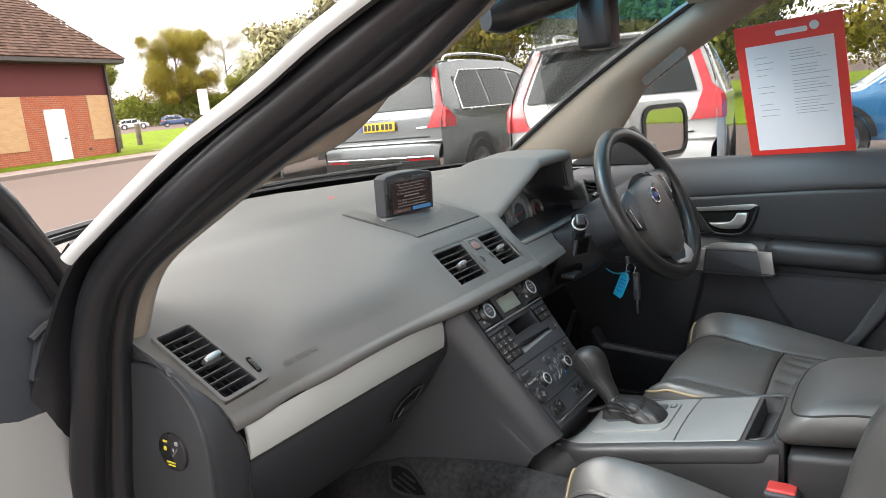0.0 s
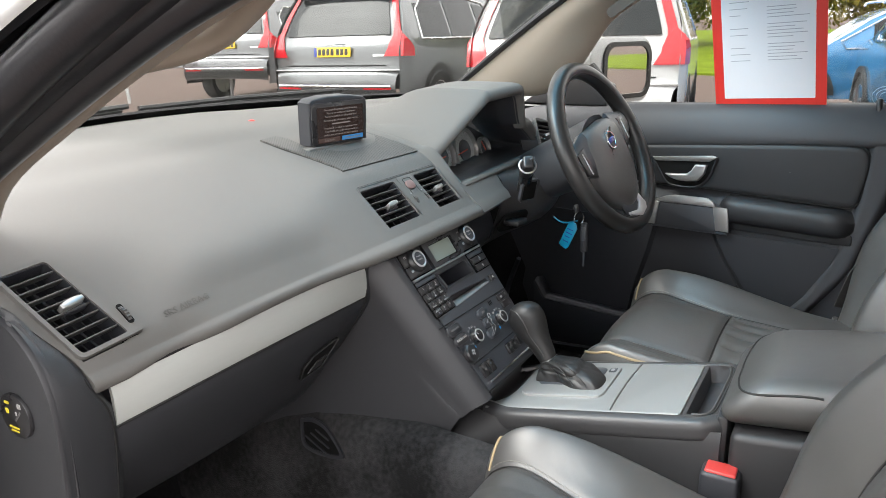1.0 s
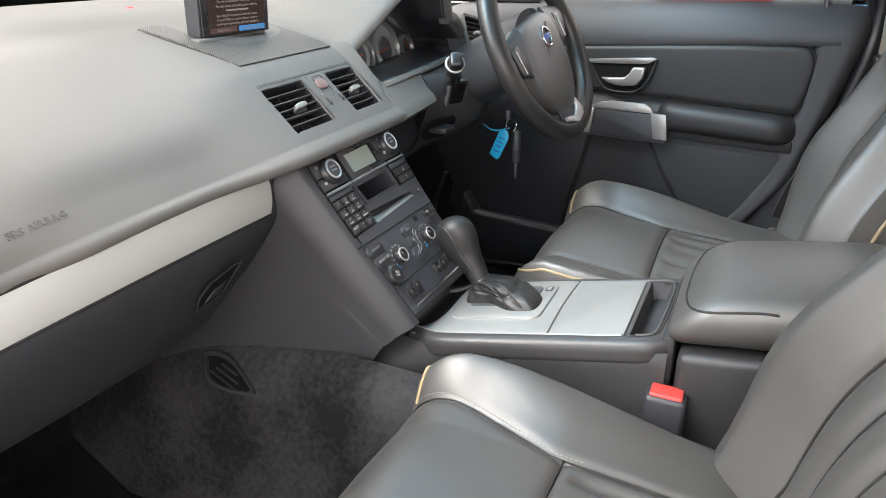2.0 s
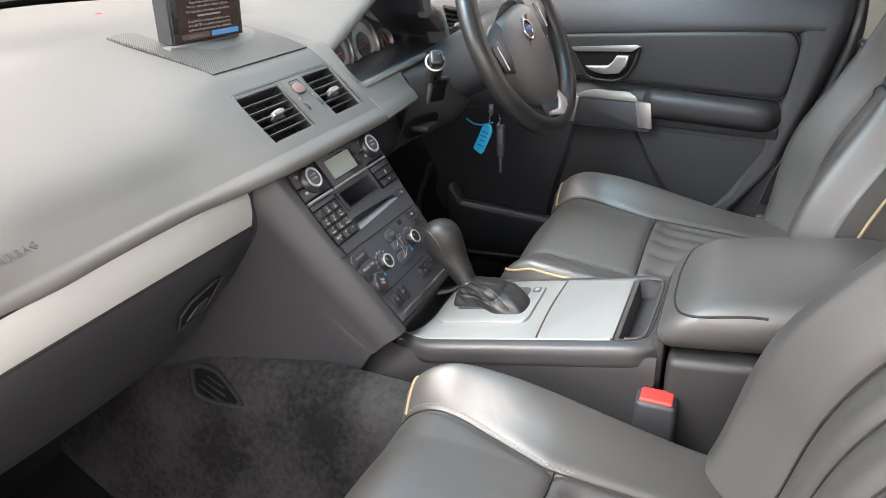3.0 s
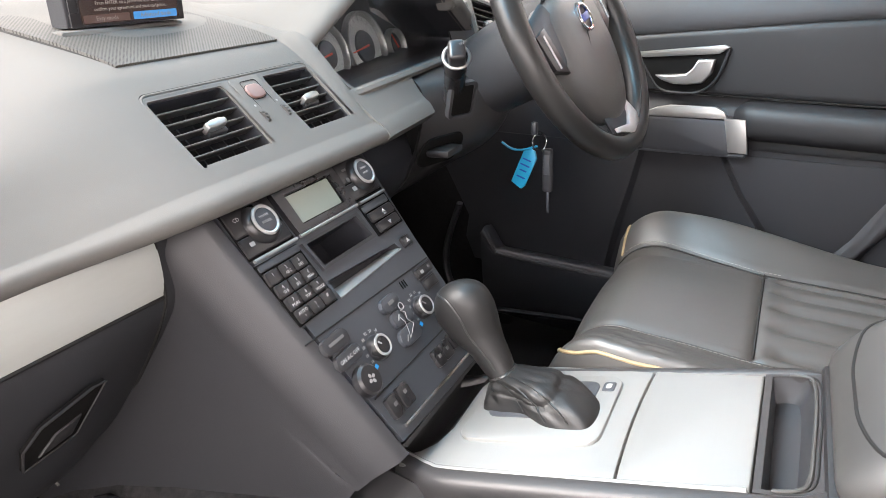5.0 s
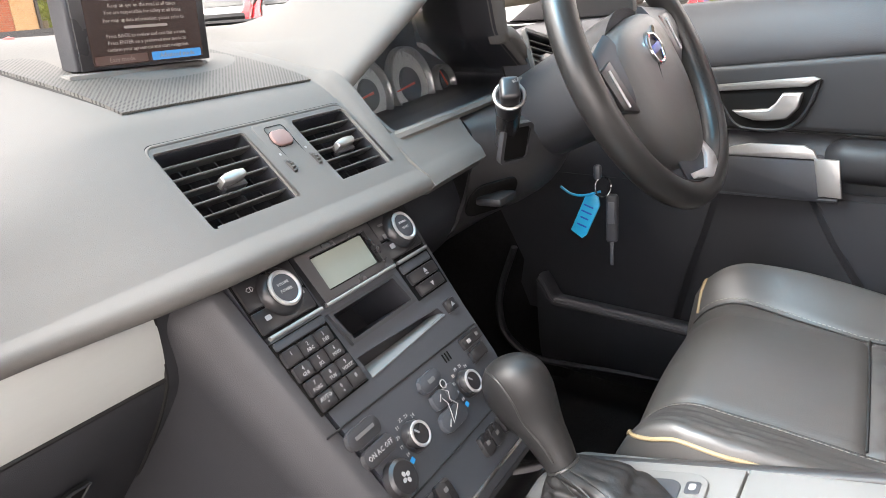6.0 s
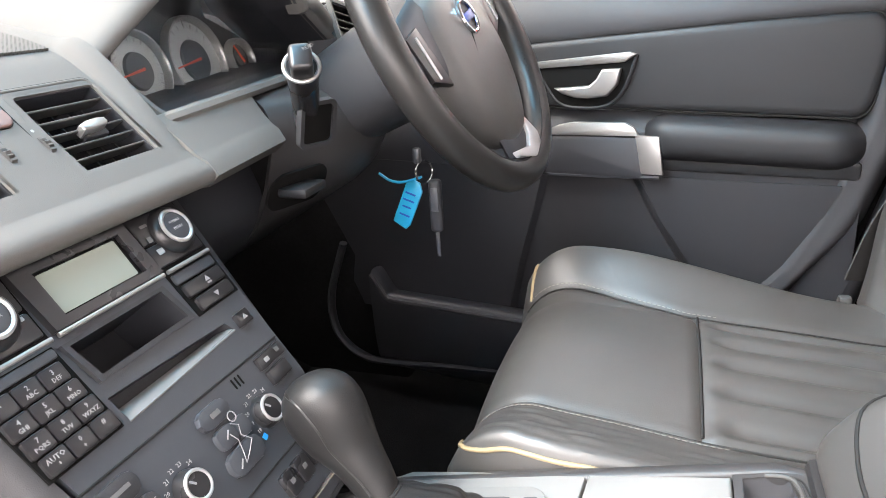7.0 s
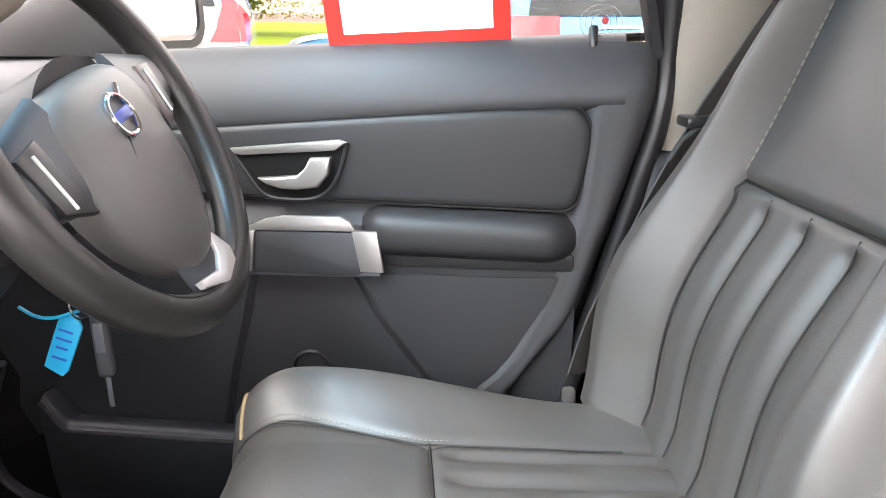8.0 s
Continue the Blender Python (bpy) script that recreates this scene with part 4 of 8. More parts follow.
fan = part("fan_knob", lathe([(0.0165, 0.0), (0.0160, 0.007), (0.0135, 0.0095), (0.0, 0.0100)], 30), M_BLACK, fascia, "black fan speed knob", fC @ P(-95, 181))
for k in range(4):
    part("fan_mark", plate(rrect(0.0044, 0.0034, 0.0016, 3), 0.0004, 0), M_MARK, fan, "", fC @ P(-95, 181, 0.0101) @ move(0, 0, 0, k * 90 + 20) @ move(0.0034, 0))
for u in (-55, 42):
    k = part("temperature_knob", lathe([(0.0140, 0.0), (0.0132, 0.006), (0.0117, 0.0095)], 32), M_BLACK, fascia, "black temperature knob with silver ring", fC @ P(u, 164))
    part("knob_ring", lathe([(0.0118, 0.0085), (0.0115, 0.0106), (0.0104, 0.0112), (0.0090, 0.0104)], 32), M_RING, k, "silver ring", fC @ P(u, 164))
    part("knob_cap", lathe([(0.0, 0.0102), (0.0088, 0.0102), (0.0091, 0.008)], 32), M_BLACK, k, "", fC @ P(u, 164))
    part("pointer", plate(rrect(0.0016, 0.006, 0.0004, 2, 0, 0.005), 0.0004, 0, 0.0103), M_MARK, k, "", fC @ P(u, 164) @ move(0, 0, 0, 40))
    for j, txt in enumerate(("18", "19", "20", "21", "22", "23", "24")):
        a = radians(205 - j * 26)
        part("legend", letters(txt, 0.0046, 0.0002), M_MARK, fascia, "", fC @ P(u + 18.5 * math.cos(a), 164 - 18.5 * math.sin(a), 0.0008))
    bars(u - 16, 178, 5, 4.5, M_BLUEMARK, 0.0006, fascia, 20)
for (u0, u1, v0, v1), r in (((-20, 14, 129, 145), 0.008), ((-16, 4, 148, 164), 0.005), ((6, 20, 150, 166), 0.004), ((-22, 18, 167, 186), 0.008)):
    button(u0, u1, v0, v1, 0.005, M_STACK, fascia, "", "air_flow_button", r)
part("legend", tube([fC @ P(u, v, 0.0055) @ Vector((0, 0, 0)) for u, v in ((2, 150), (8, 155), (4, 162), (10, 170), (0, 176), (-8, 180), (-4, 172), (-1, 163), (-4, 156))], 0.0004, 5), M_MARK, fascia)
part("legend", tube([fC @ P(8 + 4 * math.cos(a), 147 + 4 * math.sin(a), 0.0052) @ Vector((0, 0, 0)) for a in np.linspace(0, 6.2, 12)], 0.0005, 5), M_MARK, fascia)
bars(-6, 155, 8, 1.2, None, 0.0055, fascia, 40)
bars(-12, 178, 8, 1.2, None, 0.0055, fascia, 40)
bars(-3, 137, 10, 4, M_GREYMARK, 0.0055)
# lower switch bank
part("panel_gap", tube([fC @ Vector((-0.098, -0.2, 0.0004)), fC @ Vector((0.098, -0.2, 0.0004))], 0.0009, 6), M_SEAM, fascia)
for u0, u1, v0, v1 in ((8, 24, 208, 228), (26, 44, 208, 228), (48, 66, 207, 226), (-92, -74, 207, 230), (-72, -52, 207, 230)):
    button(u0, u1, v0, v1, 0.005, M_BLACK, fascia, "", "switch", 0.003)
for u, v in ((16, 217), (35, 217), (57, 216), (-83, 217), (-62, 215)):
    bars(u, v, 5, 4, M_GREYMARK, 0.0055)
part("silver_strip", tube([fC @ Vector((-0.086, -0.240, 0.003)), fC @ Vector((0.085, -0.241, 0.003))], 0.0022, 8), M_SATIN, fascia, "thin silver strip")


# ---- centre console ----
console = thing("centre_console", "dark tunnel console with brushed silver cover plates and open tray", "console", (0, -0.12, 0.36))
fT = frame_at((0, -0.173, 0.724), (1, 0, 0), (0, 0.979, -0.205))


def top_z(y):
    return 0.724 - 0.2094 * (y + 0.173)


part("gear_plate", plate([(x, 0.0012 + 0.0045 * (1 - (x / 0.1) ** 2)) for x in np.linspace(-0.090, 0.101, 9)] + [(0.112, 0.10), (0.115, 0.160), (0.104, 0.180), (0.063, 0.192), (-0.020, 0.190), (-0.048, 0.195), (-0.064, 0.207), (-0.074, 0.226), (-0.088, 0.220), (-0.095, 0.195), (-0.096, 0.163), (-0.093, 0.10)], 0.006, 0.002, -0.006), M_SILVER, console, "brushed silver gear plate", fT)
part("lid", plate([(-0.088, -0.106), (0.094, -0.108)] + [(x, -0.0008 + 0.0045 * (1 - (x / 0.1) ** 2)) for x in np.linspace(0.102, -0.0895, 9)], 0.0065, 0.0025, -0.006, 3), M_SILVER, console, "brushed silver lid", fT)
tray = [(x, y) for x, y in spline([(-0.0835, -0.114), (-0.0862, -0.126), (-0.0835, -0.140), (-0.072, -0.148), (-0.03, -0.151), (0.04, -0.1535), (0.078, -0.152), (0.090, -0.146), (0.0935, -0.132), (0.0920, -0.1155)], 40)]
deep = [[(x * k, (y + 0.116) * m - 0.116, z) for x, y in tray] for k, m, z in ((1.0, 1.0, -0.001), (0.985, 0.93, -0.008), (0.96, 0.72, -0.022), (0.94, 0.60, -0.027))]
bm = grid(deep, close_u=True)
bm.faces.new([v for v in bm.verts if abs(v.co.z + 0.027) < 1e-6])
part("open_tray", bm, M_SIDE, console, "open grey tray with sloping back behind the lid", fT)
part("tray_lip", tube([fT @ Vector((x, y, 0.0010)) for x, y in tray[3:36]], 0.0018, 8), M_SLAT, console, "worn pale edge of the tray")
part("tray_step", tube([fT @ Vector((x, y - 0.0048, 0.0004)) for x, y in tray[4:35]], 0.0008, 6), M_SEAM, console)
part("tray_rim", rim_plate([(-0.0885, -0.108), (-0.091, -0.132), (-0.088, -0.154), (-0.072, -0.165), (0.080, -0.169), (0.095, -0.160), (0.098, -0.137), (0.097, -0.109)], [tray[k] for k in (0, 5, 10, 16, 24, 30, 35, 39)], 0.006, -0.006), M_RIMGREY, console, "dark rounded tray rim", fT)
bez = part("gear_bezel", plate(rrect(0.128, 0.148, 0.018, 6, 0.021, 0.102), 0.004, 0.002), M_SILVER, console, "raised silver gear surround", fT)
part("gear_gate", plate(rrect(0.074, 0.108, 0.012, 5, 0.034, 0.104), 0.0015, 0.0005, 0.0035), M_STACK, console, "", fT)
for k, txt in enumerate("PRND"):
    part("legend", letters(txt, 0.007, 0.0002), M_MARK, bez, "", fT @ move(0.066, 0.145 - 0.021 * k, 0.0048))
part("park_button", plate(rrect(0.018, 0.013, 0.003, 4, 0.061, 0.040), 0.002, 0.0006, 0.003), M_STACK, bez, "", fT)
part("park_mark", plate(rrect(0.009, 0.006, 0.002, 3, 0.061, 0.040), 0.0006, 0, 0.005), M_MARK, bez, "", fT)
for s in (-1, 1):
    q, rim, rows, line = s * (1.0 if s < 0 else 1.07), [], [], []
    for y in np.linspace(0.046, -0.338, 34):
        z = top_z(y)
        k = 0.026 * step(-0.025, 0.055, y) ** 1.4 + 0.016 * step(-0.300, -0.345, y) ** 1.6
        rim.append([(q * (0.091 - k), y, z - 0.006), (q * (0.0935 - k), y, z - 0.001), (q * (0.098 - k), y, z + 0.0005), (q * (0.106 - k), y, z - 0.002), (q * (0.1095 - k), y, z - 0.008), (q * (0.1105 - k), y, z - 0.016), (q * (0.1105 - k), y, z - 0.026), (q * (0.106 - k), y, z - 0.028)])
        line.append((q * (0.1108 - k), y, z - 0.0265))
    part("console_rim", grid([spline(r, 20) for r in rim], thick=0.003), M_RIMGREY, console, "grey rounded rim along the console")
    part("side_line", tube(line, 0.0009, 5), M_LIP, console)
    for y in np.linspace(0.118, -0.338, 30):
        z, f = top_z(y), step(-0.02, 0.09, y)
        rows.append([(q * (0.104 - 0.016 * f), y, z - 0.016 * (1 - f)), (q * lerp(0.109, 0.112, f), y, z - 0.032), (q * lerp(0.113, 0.132, f), y, z - 0.060), (q * lerp(0.120, 0.142, f), y, z - 0.10), (q * 0.132, y, 0.56), (q * 0.150, y, 0.46)])
    part("console_side", grid([spline(r, 24) for r in rows], thick=0.004), M_DARK, console, "dark grained console side")
    if s < 0:
        part("plate_edge", tube(spline([(-0.070, 0.046, 0.6795), (-0.079, 0.026, 0.6835), (-0.088, 0.005, 0.6880), (-0.0915, -0.02, 0.6930), (-0.0905, -0.17, 0.7235), (-0.0885, -0.275, 0.7455)], 40), 0.0032, 8), M_SILVER, console, "bright rolled plate edge")
part("console_end", box(-0.100, 0.108, -0.345, -0.328, 0.50, 0.764, 0.006), M_DARK, console)
scoop = []
for t in np.linspace(0, 1, 8):
    x = lerp(-0.098, 0.098, t)
    scoop.append([fC @ Vector((x, -0.252, 0.001)), (x, 0.064, 0.688), (x, 0.058, 0.664), (x, 0.035, 0.662), (x, 0.012, 0.680)])
part("scoop", grid([spline([tuple(p) for p in r], 10) for r in scoop], thick=0.004), M_DARK, console, "dark scooped bin under the fascia")
part("tunnel", box(-0.150, 0.155, -0.95, 0.46, 0.30, 0.60, 0.03, 3), M_CARPET, console, "carpeted transmission tunnel")

# ---- gear selector ----
gear = thing("gear_selector", "black leather automatic gear selector with gathered boot", "gear lever", (0.022, -0.07, 0.70))


def ring(c, rx, ry, up, n=18, fold=0.0, seed=0):
    """An oval ring of points round c, square to up."""
    up = Vector(up).normalized()
    a = up.cross(Vector((0, 1, 0))).normalized()
    b = a.cross(up)
    out = []
    for k in range(n):
        w = 2 * math.pi * k / n
        f = 1 + fold * math.sin(5 * w + seed) + fold * 0.6 * math.sin(9 * w + 2.1 * seed)
        out.append(Vector(c) + (a * math.cos(w) * rx + b * math.sin(w) * ry) * f)
    return out


BASE = [(0.054, -0.006), (0.014, -0.008), (0.005, -0.030), (0.002, -0.058), (-0.017, -0.086), (-0.021, -0.110), (-0.016, -0.131), (0.016, -0.134), (0.042, -0.122), (0.060, -0.094), (0.062, -0.045)]
foot_ = spline([(x, y, top_z(y) + 0.004) for x, y in BASE + BASE[:1]], 73)[:72]
neck_ = ring((0.037, -0.0225, 0.7275), 0.0155, 0.0155, (0, 0.6, 1), 72)
mid_ = sum((Vector(p) for p in foot_), Vector()) / 72
start = min(range(72), key=lambda k: sum((Vector(foot_[j]) - mid_).normalized().dot((neck_[(j + k) % 72] - Vector((0.037, -0.0225, 0.7275))).normalized()) * -1 for j in range(0, 72, 6)))
flip_ = [neck_[(k + start) % 72] for k in range(72)]
back_ = [neck_[(start - k) % 72] for k in range(72)]
best = min((flip_, back_), key=lambda n_: min(sum((Vector(foot_[j]) - mid_).normalized().dot((n_[(j + k) % 72] - Vector((0.037, -0.0225, 0.7275))).normalized()) * -1 for j in range(0, 72, 6)) for k in range(72)))
turn_ = min(range(72), key=lambda k: sum((Vector(foot_[j]) - mid_).normalized().dot((best[(j + k) % 72] - Vector((0.037, -0.0225, 0.7275))).normalized()) * -1 for j in range(0, 72, 6)))
rows = []
for i in range(30):
    t = i / 29
    r = []
    for k in range(72):
        p, q = Vector(foot_[k]), best[(k + turn_) % 72]
        v = Vector((lerp(p.x, q.x, t ** 1.25), lerp(p.y, q.y, t ** 1.25), lerp(p.z, q.z, 1 - (1 - t) ** 2.0)))
        bag = math.sin(math.pi * t)
        w = 2 * math.pi * k / 72
        v.z += 0.006 * bag * step(-0.01, -0.10, p.y)
        crease = 1.0 * abs(math.sin(2 * w + 3.0 * t + 0.4)) ** 0.5 + 0.30 * abs(math.sin(7 * w - 2.5 * t)) ** 0.5 - 0.9 + 1.0 * noise.noise(v * 34) - 0.7 * math.exp(-((t - 0.40 - 0.10 * math.sin(2 * w)) / 0.05) ** 2)
        v += ((v - mid_) * Vector((1, 1, 0.6))).normalized() * 0.0050 * crease * bag ** 0.7
        r.append(v)
    rows.append(r)
part("boot", grid(rows, close_u=True, caps=True), M_BOOT, gear, "gathered black leather boot")
for k in (20, 27, 34):
    part("boot_seam", tube([rows[i][k] + Vector((0, 0, 0.0006)) for i in range(2, 29)], 0.0009, 5), M_WHEEL, gear)
KNOB = [((0.038, -0.0215, 0.726), 0.0152, 0.0160, 0.55), ((0.041, -0.0115, 0.740), 0.0172, 0.0195, 0.45), ((0.0435, -0.001, 0.754), 0.0205, 0.0220, 0.40), ((0.046, 0.0120, 0.767), 0.0240, 0.0295, 0.30), ((0.0465, 0.0215, 0.783), 0.0264, 0.0350, 0.20), ((0.047, 0.0255, 0.799), 0.0268, 0.0345, 0.10), ((0.047, 0.0245, 0.8115), 0.0240, 0.0285, 0.0), ((0.047, 0.0210, 0.8205), 0.0165, 0.0185, -0.05), ((0.047, 0.0195, 0.8245), 0.0070, 0.0075, -0.1), ((0.047, 0.0195, 0.8250), 0.001, 0.001, -0.1)]
keyed = [spline([ring(c, rx, ry, (0, up, 1), 32)[k] for c, rx, ry, up in KNOB], 30) for k in range(32)]
rows = [[keyed[k][i] for k in range(32)] for i in range(30)]
part("knob", grid(rows, close_u=True, caps=True), M_BOOT, gear, "black leather knob")
part("knob_seam", tube([Vector(p) for p in spline([tuple(rows[i][31]) for i in (2, 5, 8, 11, 14)] + [tuple(rows[17][0]), tuple(rows[19][2]), tuple(rows[19][5]), tuple(rows[18][8])], 40)], 0.0010, 6), M_WHEEL, gear)
part("boot_collar", tube(ring((0.037, -0.0225, 0.7275), 0.0152, 0.0155, (0, 0.6, 1), 26), 0.0020, 6, closed=True), M_WHEEL, gear)

# ---- armrest box ----
arm = thing("armrest_box", "black leather padded armrest on a dark storage box", "armrest", (0.0, -0.55, 0.45))


def cushion_box(x0, x1, y0, y1, z0, z1, r, seg=5, crown=0.0):
    bm = box(x0, x1, y0, y1, z0, z1, r, seg)
    bmesh.ops.subdivide_edges(bm, edges=[e for e in bm.edges if e.calc_length() > 0.06], cuts=5, use_grid_fill=True)
    for v in bm.verts:
        if v.co.z > (z0 + z1) / 2:
            a, b = (v.co.x - (x0 + x1) / 2) / (x1 - x0) * 2, (v.co.y - (y0 + y1) / 2) / (y1 - y0) * 2
            v.co.z += crown * (1 - a * a) * (1 - b * b)
        v.co.y -= 0.048 * step(y1 - 0.22, y1, v.co.y) * min(max((v.co.z - z0) / (z1 - z0), 0), 1) ** 1.4
        v.co.z += 0.12 * min(max(-0.345 - v.co.y, 0.0), 0.22)
    return bm


pad_bm = cushion_box(-0.118, 0.122, -0.80, -0.322, 0.756, 0.826, 0.032, 6, 0.018)
pad_tree = BVHTree.FromBMesh(pad_bm)
seam_line = []
for k in range(60):
    a = lerp(-1.45, 1.45, k / 59)
    start = Vector((0.002, -0.47, lerp(0.798, 0.827, step(0.2, 1.45, abs(a))))) + Vector((math.sin(a) * 0.5, math.cos(a) * 0.5, 0))
    hit = pad_tree.ray_cast(start, Vector((-math.sin(a), -math.cos(a), 0)))[0]
    if hit is not None:
        seam_line.append(hit)
ap = part("pad", pad_bm, M_LEATHER, arm, "rounded black leather pad")
part("pad_seam", tube(seam_line, 0.0017, 6), M_SEAM, ap)
store = box(-0.122, 0.126, -0.80, -0.350, 0.42, 0.752, 0.012, 3)
bmesh.ops.subdivide_edges(store, edges=[e for e in store.edges if e.calc_length() > 0.3], cuts=6, use_grid_fill=True)
for v in store.verts:
    if v.co.z > 0.70:
        v.co.z += 0.12 * min(max(-0.345 - v.co.y, 0.0), 0.22)
part("storage_box", store, M_DARK, arm, "dark plastic storage box")

# ---- seats ----
def seam_at(d, start=0.77):
    """Where the seam between insert and bolster runs, d metres behind the front edge."""
    if start < 0.6:
        return lerp(start, 0.57, min(d / 0.22, 1.0)) - 0.03 * math.sin(math.pi * min(d / 0.22, 1.0))
    return lerp(start, 0.53, min(d / 0.22, 1.0) ** 1.15) + (0.77 - start) * 0.25 * math.sin(math.pi * min(d / 0.22, 1.0))


def cushion_top(s, d, lift):
    """Height over the seat's base line at s (-1..1 across) and d metres behind the front edge."""
    a, m = abs(s), seam_at(d, lift[2 + int(s > 0)])
    bol = lift[int(s > 0)] * step(m - 0.03, 0.90, a) * (1 - 0.8 * step(0.12, 0.42, d)) - 0.110 * step(0.87, 1.0, a) ** 2.0
    pleat = 0.0
    if d > 0.235 and a < m - 0.02:
        pleat = -0.009 * (abs(math.cos(math.pi * s / m * 2.5)) ** 5) * step(0.235, 0.27, d)
    crown = 0.010 * (1 - min(a / 0.5, 1) ** 2)
    nose = 0.105 * (1 - math.sqrt(max(1 - max(1 - d / 0.085, 0) ** 2, 0)))
    groove = -0.006 * math.exp(-((d - 0.232) / 0.006) ** 2) if a < m else 0.0
    edge = -0.0050 * math.exp(-((a - m) / 0.028) ** 2)
    fold = (0.0032 if s < 0 and lift[2] < 0.6 else 0.0) * step(m + 0.02, m + 0.10, a) * step(0.02, 0.06, d) * (1 - step(0.20, 0.34, d)) * (abs(noise.noise(Vector((s * 20.0 + d * 12, d * 22.0 - s * 9, 7.0)))) - 0.25)
    wear = 0.0010 * noise.noise(Vector((s * 4.0 + d * 6.0, d * 17.0 - s * 2.0, lift[1] * 40))) * step(0.05, 0.10, d) + 0.0003 * noise.noise(Vector((s * 11.0 + d * 20.0, d * 33.0, 3.0)))
    return bol + crown + pleat + groove + edge + fold + wear * (1 - 0.75 * step(m, m + 0.12, a)) - nose - 0.085 * d


def back_face(s, h):
    """How far the backrest's face stands forward at s (-1..1 across) and h metres up."""
    a = abs(s)
    bol = 0.055 * step(0.50, 0.76, a) * (1 - 0.35 * step(0.42, 0.60, h)) - 0.050 * step(0.84, 1.0, a) ** 2
    pleat = 0.0
    if 0.0 < h < 0.320 and a < 0.56:
        pleat = -0.008 * (abs(math.cos(math.pi * s / 0.56 * 2.0)) ** 6) * step(0.0, 0.06, h) * (1 - step(0.300, 0.320, h))
    belly = 0.030 * math.exp(-((h - 0.18) / 0.13) ** 2)
    groove = -0.007 * math.exp(-((h - 0.326) / 0.006) ** 2) if a < 0.56 else 0.0
    return bol + pleat + belly + groove - 0.004 * math.exp(-((a - 0.55) / 0.02) ** 2)


def seat(name, bx, shift, front, zb, lean, foot, lift, label, half=0.225, zback=0.0, tuck=0.0):
    cx = bx + shift
    ob = thing(name, label, "car seat", (cx, front - 0.25, 0.36), "front seats")
    length = 0.52
    ss = np.linspace(-1, 1, 161)
    rows = []
    for d in np.concatenate([np.linspace(0, 0.085, 12), np.linspace(0.095, 0.26, 24), np.linspace(0.27, length, 15)]):
        w = half * (0.93 + 0.07 * step(0, 0.12, d))
        r = [(cx + s * w, front - d, zb + cushion_top(s, d, lift)) for s in ss]
        z0 = zb - 0.135
        rows.append([(cx - 0.94 * w, front - 0.02 - d * 0.95, z0)] + [(cx - w * 1.005, front - d, lerp(z0, r[0][2], 0.5))] + r + [(cx + w * 1.005, front - d, lerp(z0, r[-1][2], 0.5)), (cx + 0.94 * w, front - 0.02 - d * 0.95, z0)])
    part("cushion", grid(rows, close_u=True, caps=True), M_LEATHER, ob, "creased black leather cushion")
    part("cushion_base", box(cx - 0.225, cx + 0.225, front - 0.46, front - 0.03, zb - 0.24, zb - 0.128, 0.02, 3), M_DARK, ob, "dark plastic seat base")
    for x in (-0.19, 0.19):
        part("seat_rail", box(cx + x - 0.02, cx + x + 0.02, front - 0.50, front + 0.02, zb - 0.29, zb - 0.235, 0.004), M_DARK, ob)
    e = 0.0022
    for sg in (-1, 1):
        def on(d, off, up_):
            s = sg * (seam_at(d, lift[2 + int(sg > 0)]) + off)
            return (cx + s * half * (0.93 + 0.07 * step(0, 0.12, d)), front - d, zb + cushion_top(s, d, lift) + up_)

        part("seam", tube([on(d, 0.0, e * 0.6) for d in np.linspace(0.012, 0.45, 44)], 0.0011, 5), M_SEAM, ob)
        bm = bmesh.new()
        for k in range(40):
            d = 0.016 + k * 0.0060
            t = tube([on(d, 0.022, 0.0006), on(d + 0.0038, 0.022, 0.0006)], 0.00065, 5)
            me = bpy.data.meshes.new("tmp")
            t.to_mesh(me)
            t.free()
            bm.from_mesh(me)
            bpy.data.meshes.remove(me)
        part("stitching", bm, M_THREAD, ob, "fine pale stitching")
    part("seam", tube([(cx + s * half, front - 0.232, zb + cushion_top(s, 0.232, lift) + e) for s in np.linspace(-0.53, 0.53, 24)], 0.0015, 5), M_SEAM, ob)
    # tan piping round the bolster fronts
    for sg in (-1, 1):
        pts = []
        for k in np.linspace(0, 1, 40):
            f = min(1.0, k / 0.35)
            s_, d_ = lerp(0.78, 0.922 if sg < 0 and half < 0.25 else 0.940, f ** 0.8), 0.016 + 0.016 * f ** 2 + 0.15 * max(0.0, (k - 0.35) / 0.65)
            w_ = half * (0.93 + 0.07 * step(0, 0.12, d_))
            pts.append((cx + sg * s_ * w_, front - d_, zb + cushion_top(sg * s_, d_, lift) + 0.0008))
        part("piping", tube(spline(pts[::4] + pts[-1:], 60), 0.0023, 8), M_PIPING, ob, "tan piping")
    # backrest
    cx, half = bx, 0.252
    up = Vector((0, -math.sin(lean), math.cos(lean)))
    fw = Vector((0, math.cos(lean), math.sin(lean)))
    o = Vector((cx, foot, zb - 0.055 + zback))
    hs = np.concatenate([np.linspace(0, 0.295, 24), np.linspace(0.302, 0.355, 14), np.linspace(0.37, 0.66, 16)])

    def slim(h):
        return 1 - 0.48 * step(0.08, 0.48, h)

    def at(s, h, off=0.0):
        w = half * (1.0 - 0.16 * step(0.30, 0.66, h)) * (0.94 + 0.06 * step(0, 0.12, h))
        top = 0.06 * step(0.60, 0.66, h) ** 2
        s_ = math.copysign(min(abs(s), 0.55) + max(abs(s) - 0.55, 0) * slim(h), s) - tuck * step(0.10, 0.52, h) * max(s - 0.55, 0) / 0.45
        return o + Vector((s_ * w, 0, 0)) + up * h + fw * (back_face(s, h) - top + off)

    rows = []
